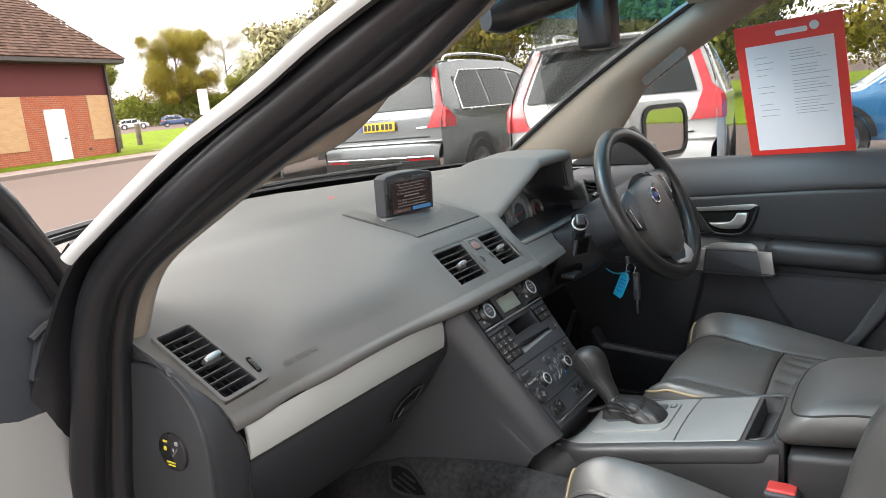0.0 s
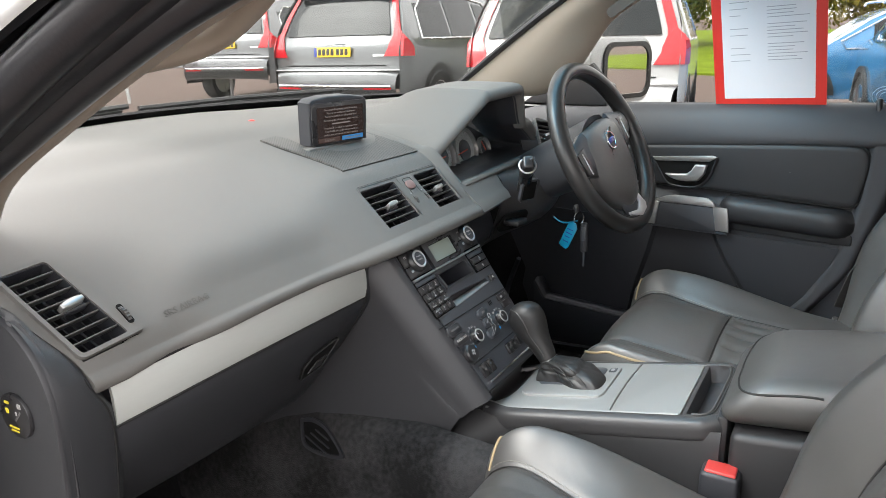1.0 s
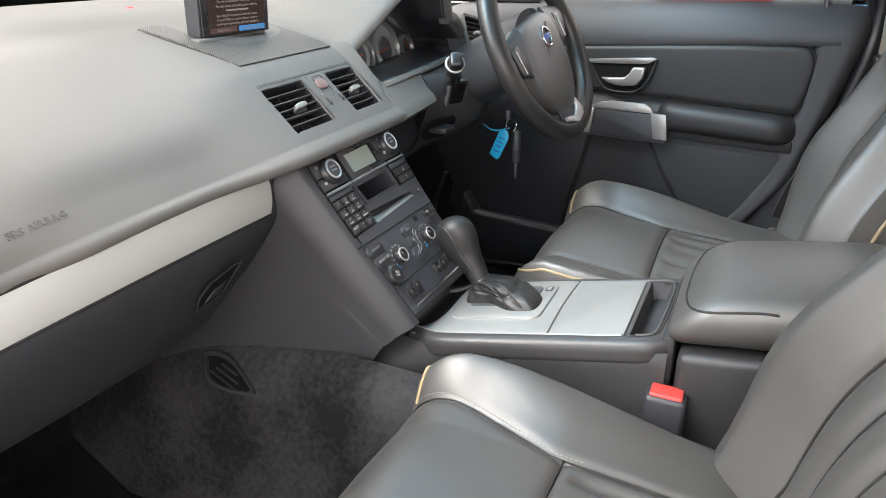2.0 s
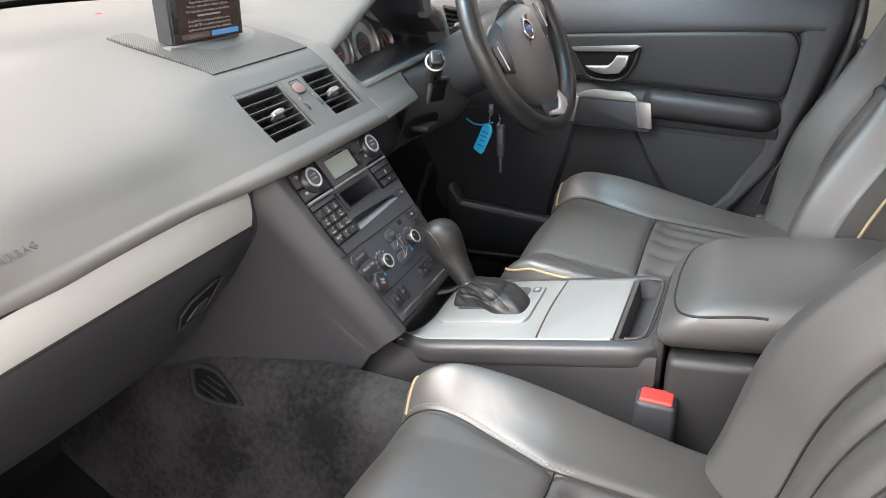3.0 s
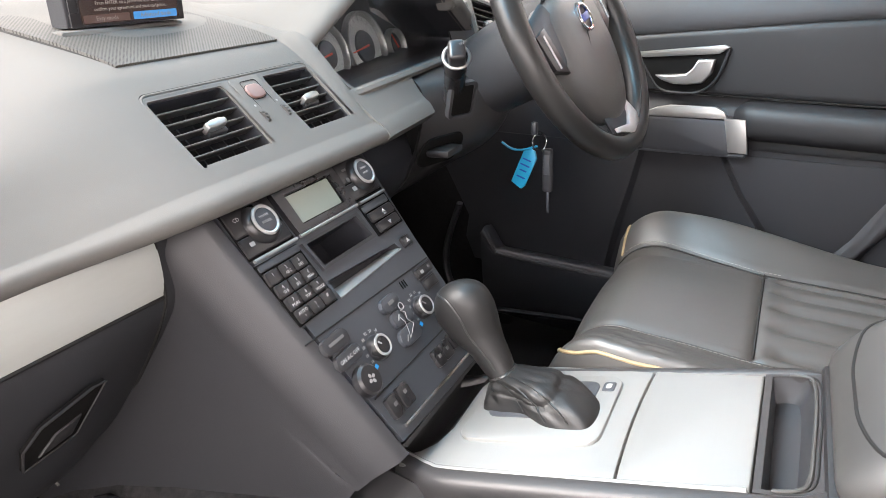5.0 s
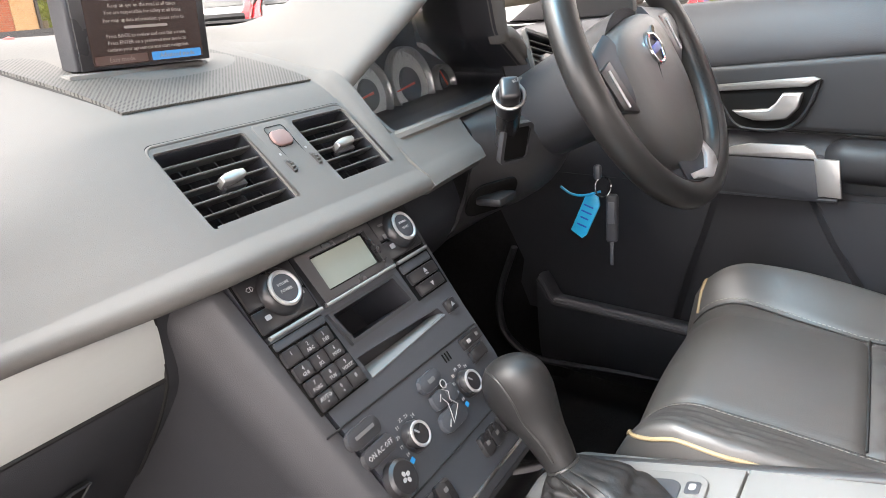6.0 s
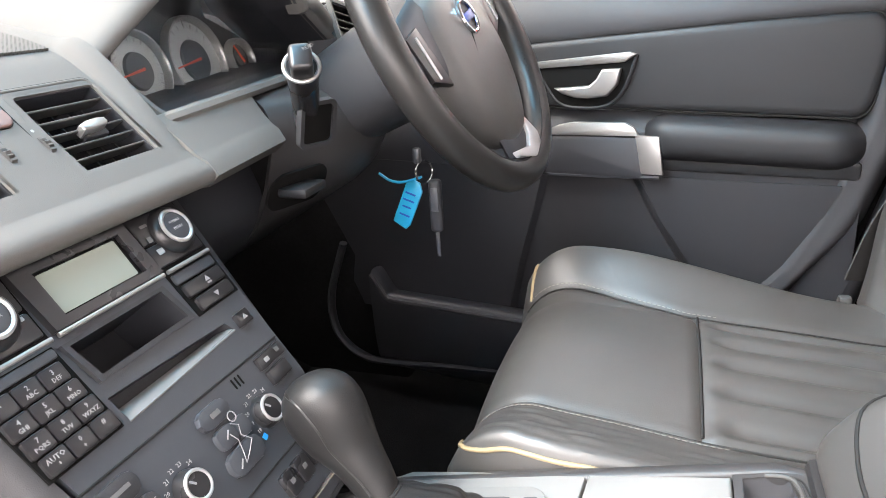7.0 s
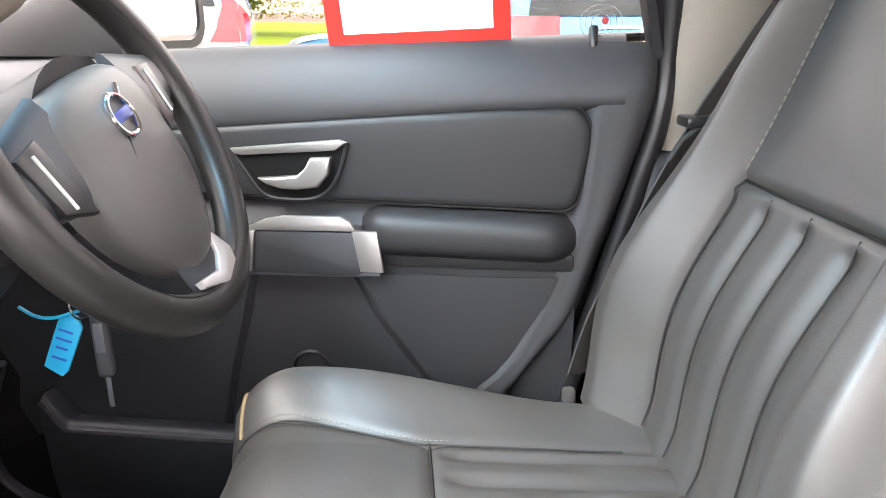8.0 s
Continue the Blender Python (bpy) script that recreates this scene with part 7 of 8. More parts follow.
rw = part("wall_rear", box(-0.70, 0.70, -2.42, -2.36, 0.30, 1.08, 0.01), M_BEIGE, None)
tagged(rw, "beige rear end of the cabin", "cabin side", kind="structure")
rb = thing("rear_bench", "dark leather rear bench seat", "car seat", (0, -1.4, 0.36))
part("bench_cushion", box(-0.62, 0.62, -1.62, -1.12, 0.45, 0.70, 0.06, 4), M_LEATHER, rb)
part("bench_back", box(-0.62, 0.62, -1.80, -1.60, 0.60, 1.22, 0.06, 4), M_LEATHER, rb)
sill = part("trim_door_sill", box(-0.80, -0.70, -0.86, 0.36, 0.30, 0.44, 0.02, 3), M_WHITE, None)
tagged(sill, "white door sill", "car body", kind="structure")

# ---- seat belt ----
belt = thing("seat_belt", "black seat belt running down the centre pillar", "seat belt", (0.66, -0.62, 0.8))
pts = spline([(0.640, -0.800, 1.42), (0.628, -0.715, 1.22), (0.618, -0.652, 1.120), (0.615, -0.598, 1.034), (0.615, -0.545, 0.924), (0.615, -0.515, 0.851), (0.615, -0.484, 0.775), (0.617, -0.465, 0.70)], 28)
part("webbing", grid([[Vector(p) + Vector((-0.010, 0.012, 0.004)), Vector(p) + Vector((0.014, -0.024, -0.006))] for p in pts], thick=0.0025), M_BELT, belt, "black webbing")
part("slider", box(0.596, 0.634, -0.622, -0.574, 1.024, 1.038, 0.005, 2), M_BLACK, belt, "black slider loop")
part("clip", tube([(0.604, -0.592, 1.024), (0.604, -0.572, 1.008), (0.606, -0.560, 0.985)], 0.004, 8), M_BELT, belt, "dark clip")

# ---- interior mirror ----
rv = thing("interior_mirror", "black interior mirror at the top of the windscreen", "rear-view mirror", (0.02, 0.04, 1.45))
rows = []
for t in np.linspace(0, 1, 14):
    c = Vector((-0.130, 0.100, 1.446)).lerp(Vector((0.130, 0.030, 1.514)), t)
    e = max(0.30, min(1, t / 0.12, (1 - t) / 0.12)) ** 0.5
    rows.append([c + Vector((0.25 * 0.024 * math.cos(a), 0.024 * math.cos(a), 0.036 * math.copysign(abs(math.sin(a)) ** 0.7, math.sin(a)))) * e for a in np.linspace(0, 2 * math.pi, 20, endpoint=False)])
part("mirror_housing", grid(rows, close_u=True, caps=True), M_BLACK, rv, "black mirror housing")
part("sensor_box", box(0.118, 0.182, -0.020, 0.045, 1.391, 1.54, 0.010, 3), M_BLACK, rv, "black sensor box")
part("mirror_stem", tube([(0.02, 0.06, 1.47), (0.03, 0.06, 1.54), (0.04, 0.03, 1.60)], 0.016, 10), M_BLACK, rv)

# ---- bonnet edge and wipers ----
cw = part("trim_scuttle", grid([[(x, screen_foot(x) + 0.03, 1.085), (x, screen_foot(x) + 0.16, 1.075), (x, screen_foot(x) + 0.22, 1.07)] for x in np.linspace(-0.54, 0.72, 20)], thick=0.01), M_RUBBER, None)
tagged(cw, "black scuttle panel", "car body", kind="structure")
bn = part("bonnet", grid([spline([(x, screen_foot(x) + 0.20, 1.068), (x, 1.35, 1.055 - 0.02 * abs(x)), (x, 1.75, 1.00 - 0.04 * abs(x)), (x, 2.0, 0.90), (x, 2.08, 0.70)], 16) for x in np.linspace(-0.80, 0.80, 16)], thick=0.02), M_WHITE, None)
tagged(bn, "white car bonnet", "car body", kind="structure")
for a, b in (((-0.60, 0.80), (0.02, 0.99)), ((0.05, 1.00), (0.58, 0.80))):
    wp = thing("wiper", "black windscreen wiper lying on the glass", "wiper", ((a[0] + b[0]) / 2, (a[1] + b[1]) / 2, 1.13))
    part("wiper_arm", tube([(a[0], a[1] + 0.05, 1.120), ((a[0] + b[0]) / 2, (a[1] + b[1]) / 2 + 0.10, 1.130), (b[0], b[1] + 0.06, 1.140)], 0.010, 8), M_RUBBER, wp)
    part("wiper_blade", tube([(a[0], a[1] + 0.02, 1.142), ((a[0] + b[0]) / 2, (a[1] + b[1]) / 2 + 0.07, 1.146), (b[0], b[1] + 0.03, 1.150)], 0.007, 6), M_RUBBER, wp)

# ---- outer bodywork ----
AXLES = (1.06, -1.80)


def off_arch(c):
    """Whether a place on the car's flank lies in a wheel opening."""
    return any((c.y - a) ** 2 + (c.z - 0.36) ** 2 < 0.40 ** 2 for a in AXLES)


def flank(name, label, side, y0, y1, z0, z1, tuck=0.0):
    rows = []
    for y in np.linspace(y0, y1, 36):
        k = step(1.30, 2.06, y)
        rows.append([(side * (lerp(0.885, 0.905, math.sin(math.pi * t)) - 0.16 * k * k - 0.05 * step(0.75, 1.0, t)), y, lerp(z0, z1, t)) for t in np.linspace(0, 1, 16)])
    ob = part(name, grid(rows, thick=0.012, cut=off_arch), M_WHITE, None)
    return tagged(ob, label, "car body", kind="structure")


for sd in (-1, 1):
    flank("car_body_wing", "white front wing with wheel arch", sd, 0.46 if sd < 0 else 0.44, 2.06, 0.30, 0.97)
    flank("car_body_quarter", "white rear side of the car", sd, -2.44, -0.66, 0.30, 1.08)
    st_ = part("car_body_shoulder", grid([[(sd * 0.70, y, 1.095), (sd * 0.80, y, 1.10), (sd * 0.853, y, 1.078)] for y in np.linspace(-2.44, -0.86, 8)], thick=0.01), M_WHITE, None)
    tagged(st_, "white shoulder below the rear side windows", "car body", kind="structure")
    wt_ = part("car_body_wing_top", grid([[(sd * 0.60, y, 0.985), (sd * 0.80, y, 0.985), (sd * (0.853 - 0.16 * step(1.30, 2.06, y) ** 2), y, 0.968)] for y in np.linspace(0.86, 2.04, 8)], thick=0.01), M_WHITE, None)
    tagged(wt_, "white top of the front wing", "car body", kind="structure")
    for ya in AXLES:
        wh_ = thing("car_wheel", "alloy road wheel with black tyre on the tarmac", "wheel", (sd * 0.80, ya, 0.37), "road wheels")
        fw2 = frame_at((sd * 0.80, ya, 0.37), (0, sd, 0), (0, 0, 1))
        part("tyre", lathe([(0.23, -0.11), (0.345, -0.115), (0.368, -0.08), (0.368, 0.08), (0.345, 0.115), (0.23, 0.11)], 36), M_TYRE, wh_, "black tyre", fw2)
        part("rim", lathe([(0.0, 0.085), (0.06, 0.09), (0.10, 0.065), (0.21, 0.08), (0.235, 0.108), (0.235, -0.108), (0.0, -0.09)], 28), M_ALLOY, wh_, "silver rim", fw2)
part("outer_skin", grid([[(lerp(0.895, 0.908, math.sin(math.pi * t)) - 0.05 * step(0.75, 1.0, t), y, lerp(0.34, 1.095, t)) for t in np.linspace(0, 1, 12)] for y in np.linspace(0.43, -0.65, 12)], thick=0.01), M_WHITE, door, "white outer door skin")
fb_ = part("car_body_front_bumper", grid([spline([(x, 2.06 - 0.18 * (x / 0.85) ** 2, 0.94), (x, 2.12 - 0.2 * (x / 0.85) ** 2, 0.80), (x, 2.16 - 0.22 * (x / 0.85) ** 2, 0.55), (x, 2.12 - 0.2 * (x / 0.85) ** 2, 0.30), (x, 1.96, 0.22)], 14) for x in np.linspace(-0.80, 0.80, 18)], thick=0.02), M_WHITE, None)
tagged(fb_, "white front end and bumper", "car body", kind="structure")
tg_ = part("car_body_tailgate", box(-0.86, 0.86, -2.50, -2.43, 0.30, 1.09, 0.02, 3), M_WHITE, None)
tagged(tg_, "white tailgate below the rear window", "car body", kind="structure")
us_ = part("car_body_underside", box(-0.80, 0.84, -2.42, 2.0, 0.20, 0.275, 0.01), M_TYRE, None)
tagged(us_, "dark underside of the car", "car body", kind="structure")


# ---- car park ----
def gz(x, y):
    return 0.023 * (0.6 * x + 0.8 * y)


def ground_sheet(name, x0, x1, y0, y1, n, material, lift=0.0):
    return part(name, grid([[(x, y, gz(x, y) + lift) for y in np.linspace(y0, y1, n)] for x in np.linspace(x0, x1, n)]), material, None)


ground = ground_sheet("ground", -600, 600, -600, 600, 24, M_ROAD)
tagged(ground, "pinkish-grey asphalt car park", "ground", kind="structure")


def suv(name, label, paint, at, heading, tall=1.776, length=4.95, plate_on=True, wide=0.96, estate=True):
    """A car seen mostly from behind: local x ahead from the rear bumper, y to the left."""
    ob = thing(name, label, "car", (at[0], at[1], gz(*at)), "parked cars")
    m = Matrix.Translation((at[0], at[1], gz(*at))) @ pose(0, 0, 0, 0, 0, heading)
    k = tall / 1.776
    prof = [(0.02, 0.42), (-0.02, 0.60), (0.0, 0.74), (0.05, 0.80), (0.07, 1.02), (0.12, 1.14), (0.24, 1.40), (0.36, 1.60), (0.42, 1.70), (0.62, 1.735), (1.4, 1.776), (2.4, 1.755), (3.0, 1.60), (3.65, 1.18), (4.3, 1.10), (4.78, 1.00), (4.93, 0.72), (4.95, 0.42)]
    prof = [(x * length / 4.95, z * k) for x, z in prof]

    def hw(x, z):
        w = wide * (1 - 0.10 * max(0, 1 - x / 0.30) ** 2 - 0.10 * max(0, 1 - (length - x) / 0.5) ** 2)
        z = z / k
        w *= 1 - 0.045 * max(0, (0.62 - z) / 0.3)
        return w * (1 - 0.27 * max(0, (z - 1.08) / 0.70) ** 1.15)

    outline = spline(prof, 64)
    rows = []
    for x, z in outline:
        w = hw(x, z)
        rows.append([m @ Vector((x + 0.05 * (abs(s) ** 4) * (1 if x < 0.6 else 0), s * w, z - 0.03 * abs(s) ** 6)) for s in np.linspace(-1, 1, 15)])
    part("body_top", grid(rows), paint, ob, "painted bodywork")
    for sd in (-1, 1):
        rows = []
        for x in np.linspace(0.06, length - 0.06, 40):
            top = float(np.interp(x, [p[0] for p in prof[4:17]], [p[1] for p in prof[4:17]]))
            rows.append([m @ Vector((x, sd * hw(x, z), z)) for z in [lerp(0.34, top - 0.03, t) for t in np.linspace(0, 1, 12)]])
        part("body_side", grid(rows), paint, ob, "painted side")
        # side glass
        for a, b in ((0.55, 1.28), (1.34, 2.15), (2.22, 3.05)):
            a, b = a * length / 4.95, b * length / 4.95
            hi = 1.60 * k if a < 2 else 1.55 * k
            g = [[m @ Vector((x, sd * (hw(x, z) + 0.006), z)) for z in np.linspace(1.14 * k, hi - (0.30 * max(0, (x - 2.5) / 0.6) if x > 2.5 else 0) - (0.08 if x < 0.8 else 0), 6)] for x in np.linspace(a, b, 6)]
            part("side_window", grid(g, thick=0.004), M_CARGLASS, ob, "dark side window")
        edge = [m @ Vector((x, sd * (hw(x, z) + 0.008), z)) for x, z in ((0.52, 1.12 * k), (0.56, 1.45 * k), (0.80, 1.60 * k), (2.0, 1.625 * k), (2.55, 1.57 * k), (3.06, 1.22 * k), (3.0, 1.12 * k), (0.52, 1.12 * k))]
        part("window_chrome", tube(edge, 0.012, 6), M_SATIN, ob, "bright window trim")
        # wheels
        for x in (0.95, 3.95):
            x *= length / 4.95
            c = m @ Vector((x, sd * (wide - 0.11), 0.37))
            fr_ = frame_at(c, m.to_3x3() @ Vector((1, 0, 0)), (0, 0, 1))
            wv = part("wheel", lathe([(0.24, -0.11), (0.35, -0.12), (0.372, -0.08), (0.372, 0.08), (0.35, 0.12), (0.24, 0.11)], 32), M_TYRE, ob, "tyre and alloy wheel", fr_)
            part("rim", lathe([(0.0, sg * 0.09) for sg in (1,)] + [(0.06, 0.10), (0.10, 0.075), (0.22, 0.085), (0.245, 0.115), (0.245, -0.115), (0.22, -0.085), (0.0, -0.09)], 24), M_ALLOY, wv, "silver rim", fr_)
            arch = [m @ Vector((x + 0.43 * math.cos(a), sd * (hw(x, 0.6) + 0.004), 0.39 + 0.43 * math.sin(a))) for a in np.linspace(0, math.pi, 16)]
            part("wheel_arch", grid([[p, m @ Vector((x + 0.36 * math.cos(a), sd * (hw(x, 0.6) + 0.006), 0.39 + 0.36 * math.sin(a)))] for p, a in zip(arch, np.linspace(0, math.pi, 16))], thick=0.03), M_TYRE, ob, "dark wheel arch")

    def rear(y, z, off=0.012):
        """A point on the rear face."""
        xr = float(np.interp(z, [p[1] for p in prof[:9]], [p[0] for p in prof[:9]]))
        w = hw(max(xr, 0.0), z)
        s = max(-1, min(1, y / w))
        return m @ Vector((xr + 0.05 * abs(s) ** 4 - off, y, z))

    def patch(ys, zs, thick=0.01, off=0.012):
        return grid([[rear(y, z, off) for z in zs] for y in ys], thick=thick)

    part("rear_window", grid([[rear(s * hw(0.3, z) * 0.80, z, 0.010) for z in np.linspace(1.17 * k, 1.62 * k, 8)] for s in np.linspace(-1, 1, 12)], thick=0.006), M_CARGLASS, ob, "dark rear window")
    part("spoiler", grid([[m @ Vector((x, s * hw(0.5, 1.7 * k) * 0.92, z + 0.02 * (1 - s * s))) for x, z in ((0.75, 1.735 * k), (0.45, 1.71 * k), (0.25, 1.675 * k), (0.26, 1.65 * k), (0.45, 1.67 * k))] for s in np.linspace(-1, 1, 10)], thick=0.01), paint, ob, "roof spoiler")
    for sd in (-1, 1):
        if estate:
            zs = np.linspace(0.93 * k, 1.64 * k, 16)
            rows = []
            for z in zs:
                q = z / k
                inn = lerp(0.74, 0.80, step(0.93, 1.02, q)) if q < 1.04 else lerp(0.80, 0.875, step(1.04, 1.20, q))
                outer_ = lerp(1.0, 0.955, step(1.13, 1.22, q))
                w = hw(0.15, z)
                pts_ = [rear(sd * w * t, z, 0.016) for t in np.linspace(inn, outer_, 5)]
                wrap = m @ Vector((lerp(0.30, 0.10, step(1.0, 1.2, q)) + max(0, (q - 1.1) * 0.45), sd * (hw(0.25, z) + 0.010), z))
                rows.append(pts_ + [wrap.lerp(rear(sd * w * (outer_ + 0.004), z, 0.010), step(1.13, 1.20, q))])
            part("tail_light", grid(rows, thick=0.008), M_TAIL, ob, "tall red tail light")
        else:
            rows = [[rear(sd * hw(0.1, z) * t, z, 0.016) for t in np.linspace(0.56, 1.0, 5)] + [m @ Vector((0.34, sd * (hw(0.3, z) + 0.010), z))] for z in np.linspace(0.98 * k, 1.17 * k, 6)]
            part("tail_light", grid(rows, thick=0.008), M_TAIL, ob, "red tail light")
        part("reflector", patch(np.linspace(sd * 0.45, sd * 0.80, 5), np.linspace(0.545 * k, 0.58 * k, 2), 0.01, 0.02), M_TAIL, ob, "red reflector strip")
        part("roof_rail", tube(spline([m @ Vector((0.75, sd * 0.60, 1.73 * k)), m @ Vector((0.85, sd * 0.61, 1.80 * k)), m @ Vector((1.6, sd * 0.62, 1.835 * k)), m @ Vector((2.5, sd * 0.61, 1.80 * k)), m @ Vector((2.62, sd * 0.60, 1.74 * k))], 20), 0.018, 8), M_SATIN, ob, "silver roof rail")
    part("lower_bumper", patch(np.linspace(-0.86, 0.86, 14), np.linspace(0.44 * k, 0.56 * k, 3), 0.02, 0.016), M_TYRE, ob, "dark lower bumper")
    part("bumper_strip", tube([rear(y, 0.60 * k, 0.018) for y in np.linspace(-0.80, 0.80, 16)], 0.012, 6), M_SATIN, ob, "bright bumper strip")
    part("bumper_crease", tube([rear(y, 0.775 * k, 0.004) for y in np.linspace(-0.90, 0.90, 18)], 0.014, 6), paint, ob)
    part("tailgate_gap", tube([rear(y, 0.83 * k, 0.004) for y in np.linspace(-0.72, 0.72, 14)], 0.008, 6), M_SEAM, ob)
    pf = frame_at(rear(0, 0.985 * k, 0.03), m.to_3x3() @ Vector((0, -1, 0)), m.to_3x3() @ Vector((0.1, 0, 1)))
    if plate_on:
        np_ = part("number_plate", plate(rrect(0.52, 0.112, 0.01, 3), 0.012, 0.002), M_PLATE, ob, "yellow plate with dark bars", pf)
        for j, x in enumerate((-0.175, -0.115, -0.055, 0.005, 0.085, 0.145, 0.205)):
            part("plate_bar", plate(rrect(0.042, 0.072, 0.006, 2, x, 0), 0.002, 0, 0.012), M_BLACK, np_, "", pf)
        part("plate_band", plate(rrect(0.042, 0.108, 0.004, 2, -0.236, 0), 0.002, 0, 0.012), M_BADGE, np_, "", pf)
    part("badge", patch(np.linspace(-0.16, 0.16, 4), np.linspace(1.075 * k, 1.095 * k, 2), 0.006, 0.014), M_SATIN, ob, "bright badge bar")
    part("model_badge", patch(np.linspace(-0.74 * wide, -0.58 * wide, 4), np.linspace(0.93 * k, 0.955 * k, 2), 0.004, 0.014), M_SATIN, ob, "bright model badge")
    return ob


H = 10.0
suv("parked_suv", "white SUV with tall red tail lights parked on the tarmac", M_WHITE, (4.85, 1.75), H)
suv("parked_suv", "grey SUV with tall red tail lights and silver roof rails", M_GREY, (5.79, 5.05), 3.0)
suv("parked_suv", "silver-grey SUV parked beside the grey one", M_GREYD, (8.0, 9.2), H)
suv("parked_hatchback", "bright blue hatchback with wide red tail lights", M_BLUE, (5.3, -1.95), H, 1.76, 4.5, True, 0.93, False)
suv("parked_hatchback", "blue car farther along the parked row", M_BLUE, (10.6, -3.0), 100.0, 1.50, 4.4, False, 0.90, False)

# ---- white hoop barrier ----
hb = thing("hoop_barrier", "white tubular hoop barrier on the tarmac", "barrier", (7.6, 10.4, gz(7.6, 10.4)))
z0 = gz(7.6, 10.4)
part("hoop", tube(spline([(7.3, 10.9, z0), (7.3, 10.9, z0 + 0.45), (7.4, 10.75, z0 + 0.6), (8.6, 9.9, z0 + 0.6), (8.7, 9.8, z0 + 0.45), (8.7, 9.8, z0)], 30), 0.03, 10), M_WHITE, hb, "white painted tube")

# ---- verge, kerb ----
H2 = radians(10)
ax, ay = Vector((math.cos(H2), math.sin(H2), 0)), Vector((-math.sin(H2), math.cos(H2), 0))


def along(o, a, b):
    """A ground place a metres along the wall's line and b behind it."""
    p = Vector((o[0], o[1], 0)) + ax * a + ay * b
    return Vector((p.x, p.y, gz(p.x, p.y)))


WALL0 = (13.0, 25.95)
verge = part("verge", grid([[along(WALL0, a, b) + Vector((0, 0, 0.10)) for b in np.linspace(-2.4, 0.0, 4)] for a in np.linspace(-30, 3.1, 12)], thick=0.1), M_GRASS, None)
tagged(verge, "strip of grass along the building", "grass", kind="structure")
path_ = part("pavement", grid([[along(WALL0, a, b) + Vector((0, 0, 0.09)) for b in np.linspace(-4.6, -1.2, 4)] for a in np.linspace(-30, 40, 20)], thick=0.09), mat("pinkish_paving", (0.20, 0.145, 0.125), 0.9, vary=0.12, scale=1.0), None)
tagged(path_, "pinkish pavement beside the building", "pavement", kind="structure")
kerb = part("kerb", grid([[along(WALL0, a, b) + Vector((0, 0, z)) for b, z in ((-4.75, 0.0), (-4.75, 0.11), (-4.6, 0.12), (-4.6, 0.0))] for a in np.linspace(-30, 40, 30)], thick=0.0), M_KERB, None)
tagged(kerb, "pale concrete kerb", "kerb", kind="structure")
lawn = part("lawn", grid([[along(WALL0, a, b) + Vector((0, 0, 0.06)) for b in np.linspace(-1.2, 34, 8)] for a in np.linspace(3.4, 60, 14)], thick=0.06), M_GRASS, None)
tagged(lawn, "green lawn beyond the building", "grass", kind="structure")
lawn2 = part("lawn_far", grid([[along(WALL0, a, b) + Vector((0, 0, 0.05)) for b in np.linspace(100, 160, 8)] for a in np.linspace(-60, 160, 14)], thick=0.05), M_GRASS, None)
tagged(lawn2, "far grass behind the road", "grass", kind="structure")
lawn3 = part("lawn_side", grid([[(x, y, gz(x, y) + 0.05) for y in np.linspace(-60, 60, 10)] for x in np.linspace(17, 80, 8)], thick=0.05), M_GRASS, None)
tagged(lawn3, "grass behind the parked cars", "grass", kind="structure")

# ---- brick building ----
bld = thing("brick_building", "red brick building with buff panels, maroon band and brown tiled roof", "building", tuple(along(WALL0, -8, 3)))
fB = Matrix.Translation(along(WALL0, 0, 0)) @ pose(0, 0, 0, 0, 0, 10.0)


def bbox(name, x0, x1, y0, y1, z0_, z1, material, label="", parent=bld, r=0.0):
    """A block of the building, in metres from the door's left foot."""
    bm = box(0, x1 - x0, 0, y1 - y0, 0, z1 - z0_, r) if r else box(0, x1 - x0, 0, y1 - y0, 0, z1 - z0_, 0)
    ob = part(name, bm, material, None, label)
    ob.parent = parent
    ob.matrix_local = Matrix.Translation(-parent.location) @ fB @ Matrix.Translation((x0, y0, z0_))
    return ob


bbox("wall", -24, 3.0, 0.0, 9.0, -0.4, 2.45, M_BRICK, "red brick wall")
bbox("upper_band", -24, 3.0, 0.03, 9.0, 2.45, 3.75, M_BAND, "dark maroon band")
bbox("buff_panel", 1.9, 2.96, -0.03, 0.0, 0.75, 2.45, M_BUFF, "buff brick panel")
bbox("buff_panel", -3.4, -0.9, -0.03, 0.0, 0.55, 2.45, M_BUFF, "buff brick panel")
bbox("door", 0.0, 0.72, -0.05, 0.02, 0.0, 1.90, M_WDOOR, "white flush door", r=0.01)
bbox("door_frame", -0.07, 0.0, -0.06, 0.02, 0.0, 1.97, M_WDOOR)
bbox("door_frame", 0.72, 0.79, -0.06, 0.02, 0.0, 1.97, M_WDOOR)
bbox("door_head", -0.07, 0.79, -0.06, 0.02, 1.90, 1.97, M_WDOOR)
bbox("door_lever", 0.58, 0.68, -0.09, -0.05, 0.88, 0.92, M_STACK)
bbox("downpipe", 2.90, 3.0, -0.12, -0.02, 0.0, 3.6, M_FASCIA, "dark downpipe")
bbox("gutter", -24, 3.5, -0.62, -0.48, 3.62, 3.76, M_FASCIA, "dark gutter")
bbox("fascia_board", -24, 3.5, -0.50, -0.44, 3.60, 3.84, M_FASCIA, "dark fascia board")
bbox("soffit", -24, 3.5, -0.46, 0.03, 3.60, 3.64, M_FASCIA)
bbox("vent_cover", 1.62, 1.74, -0.02, 0.0, 0.35, 0.45, M_FASCIA)
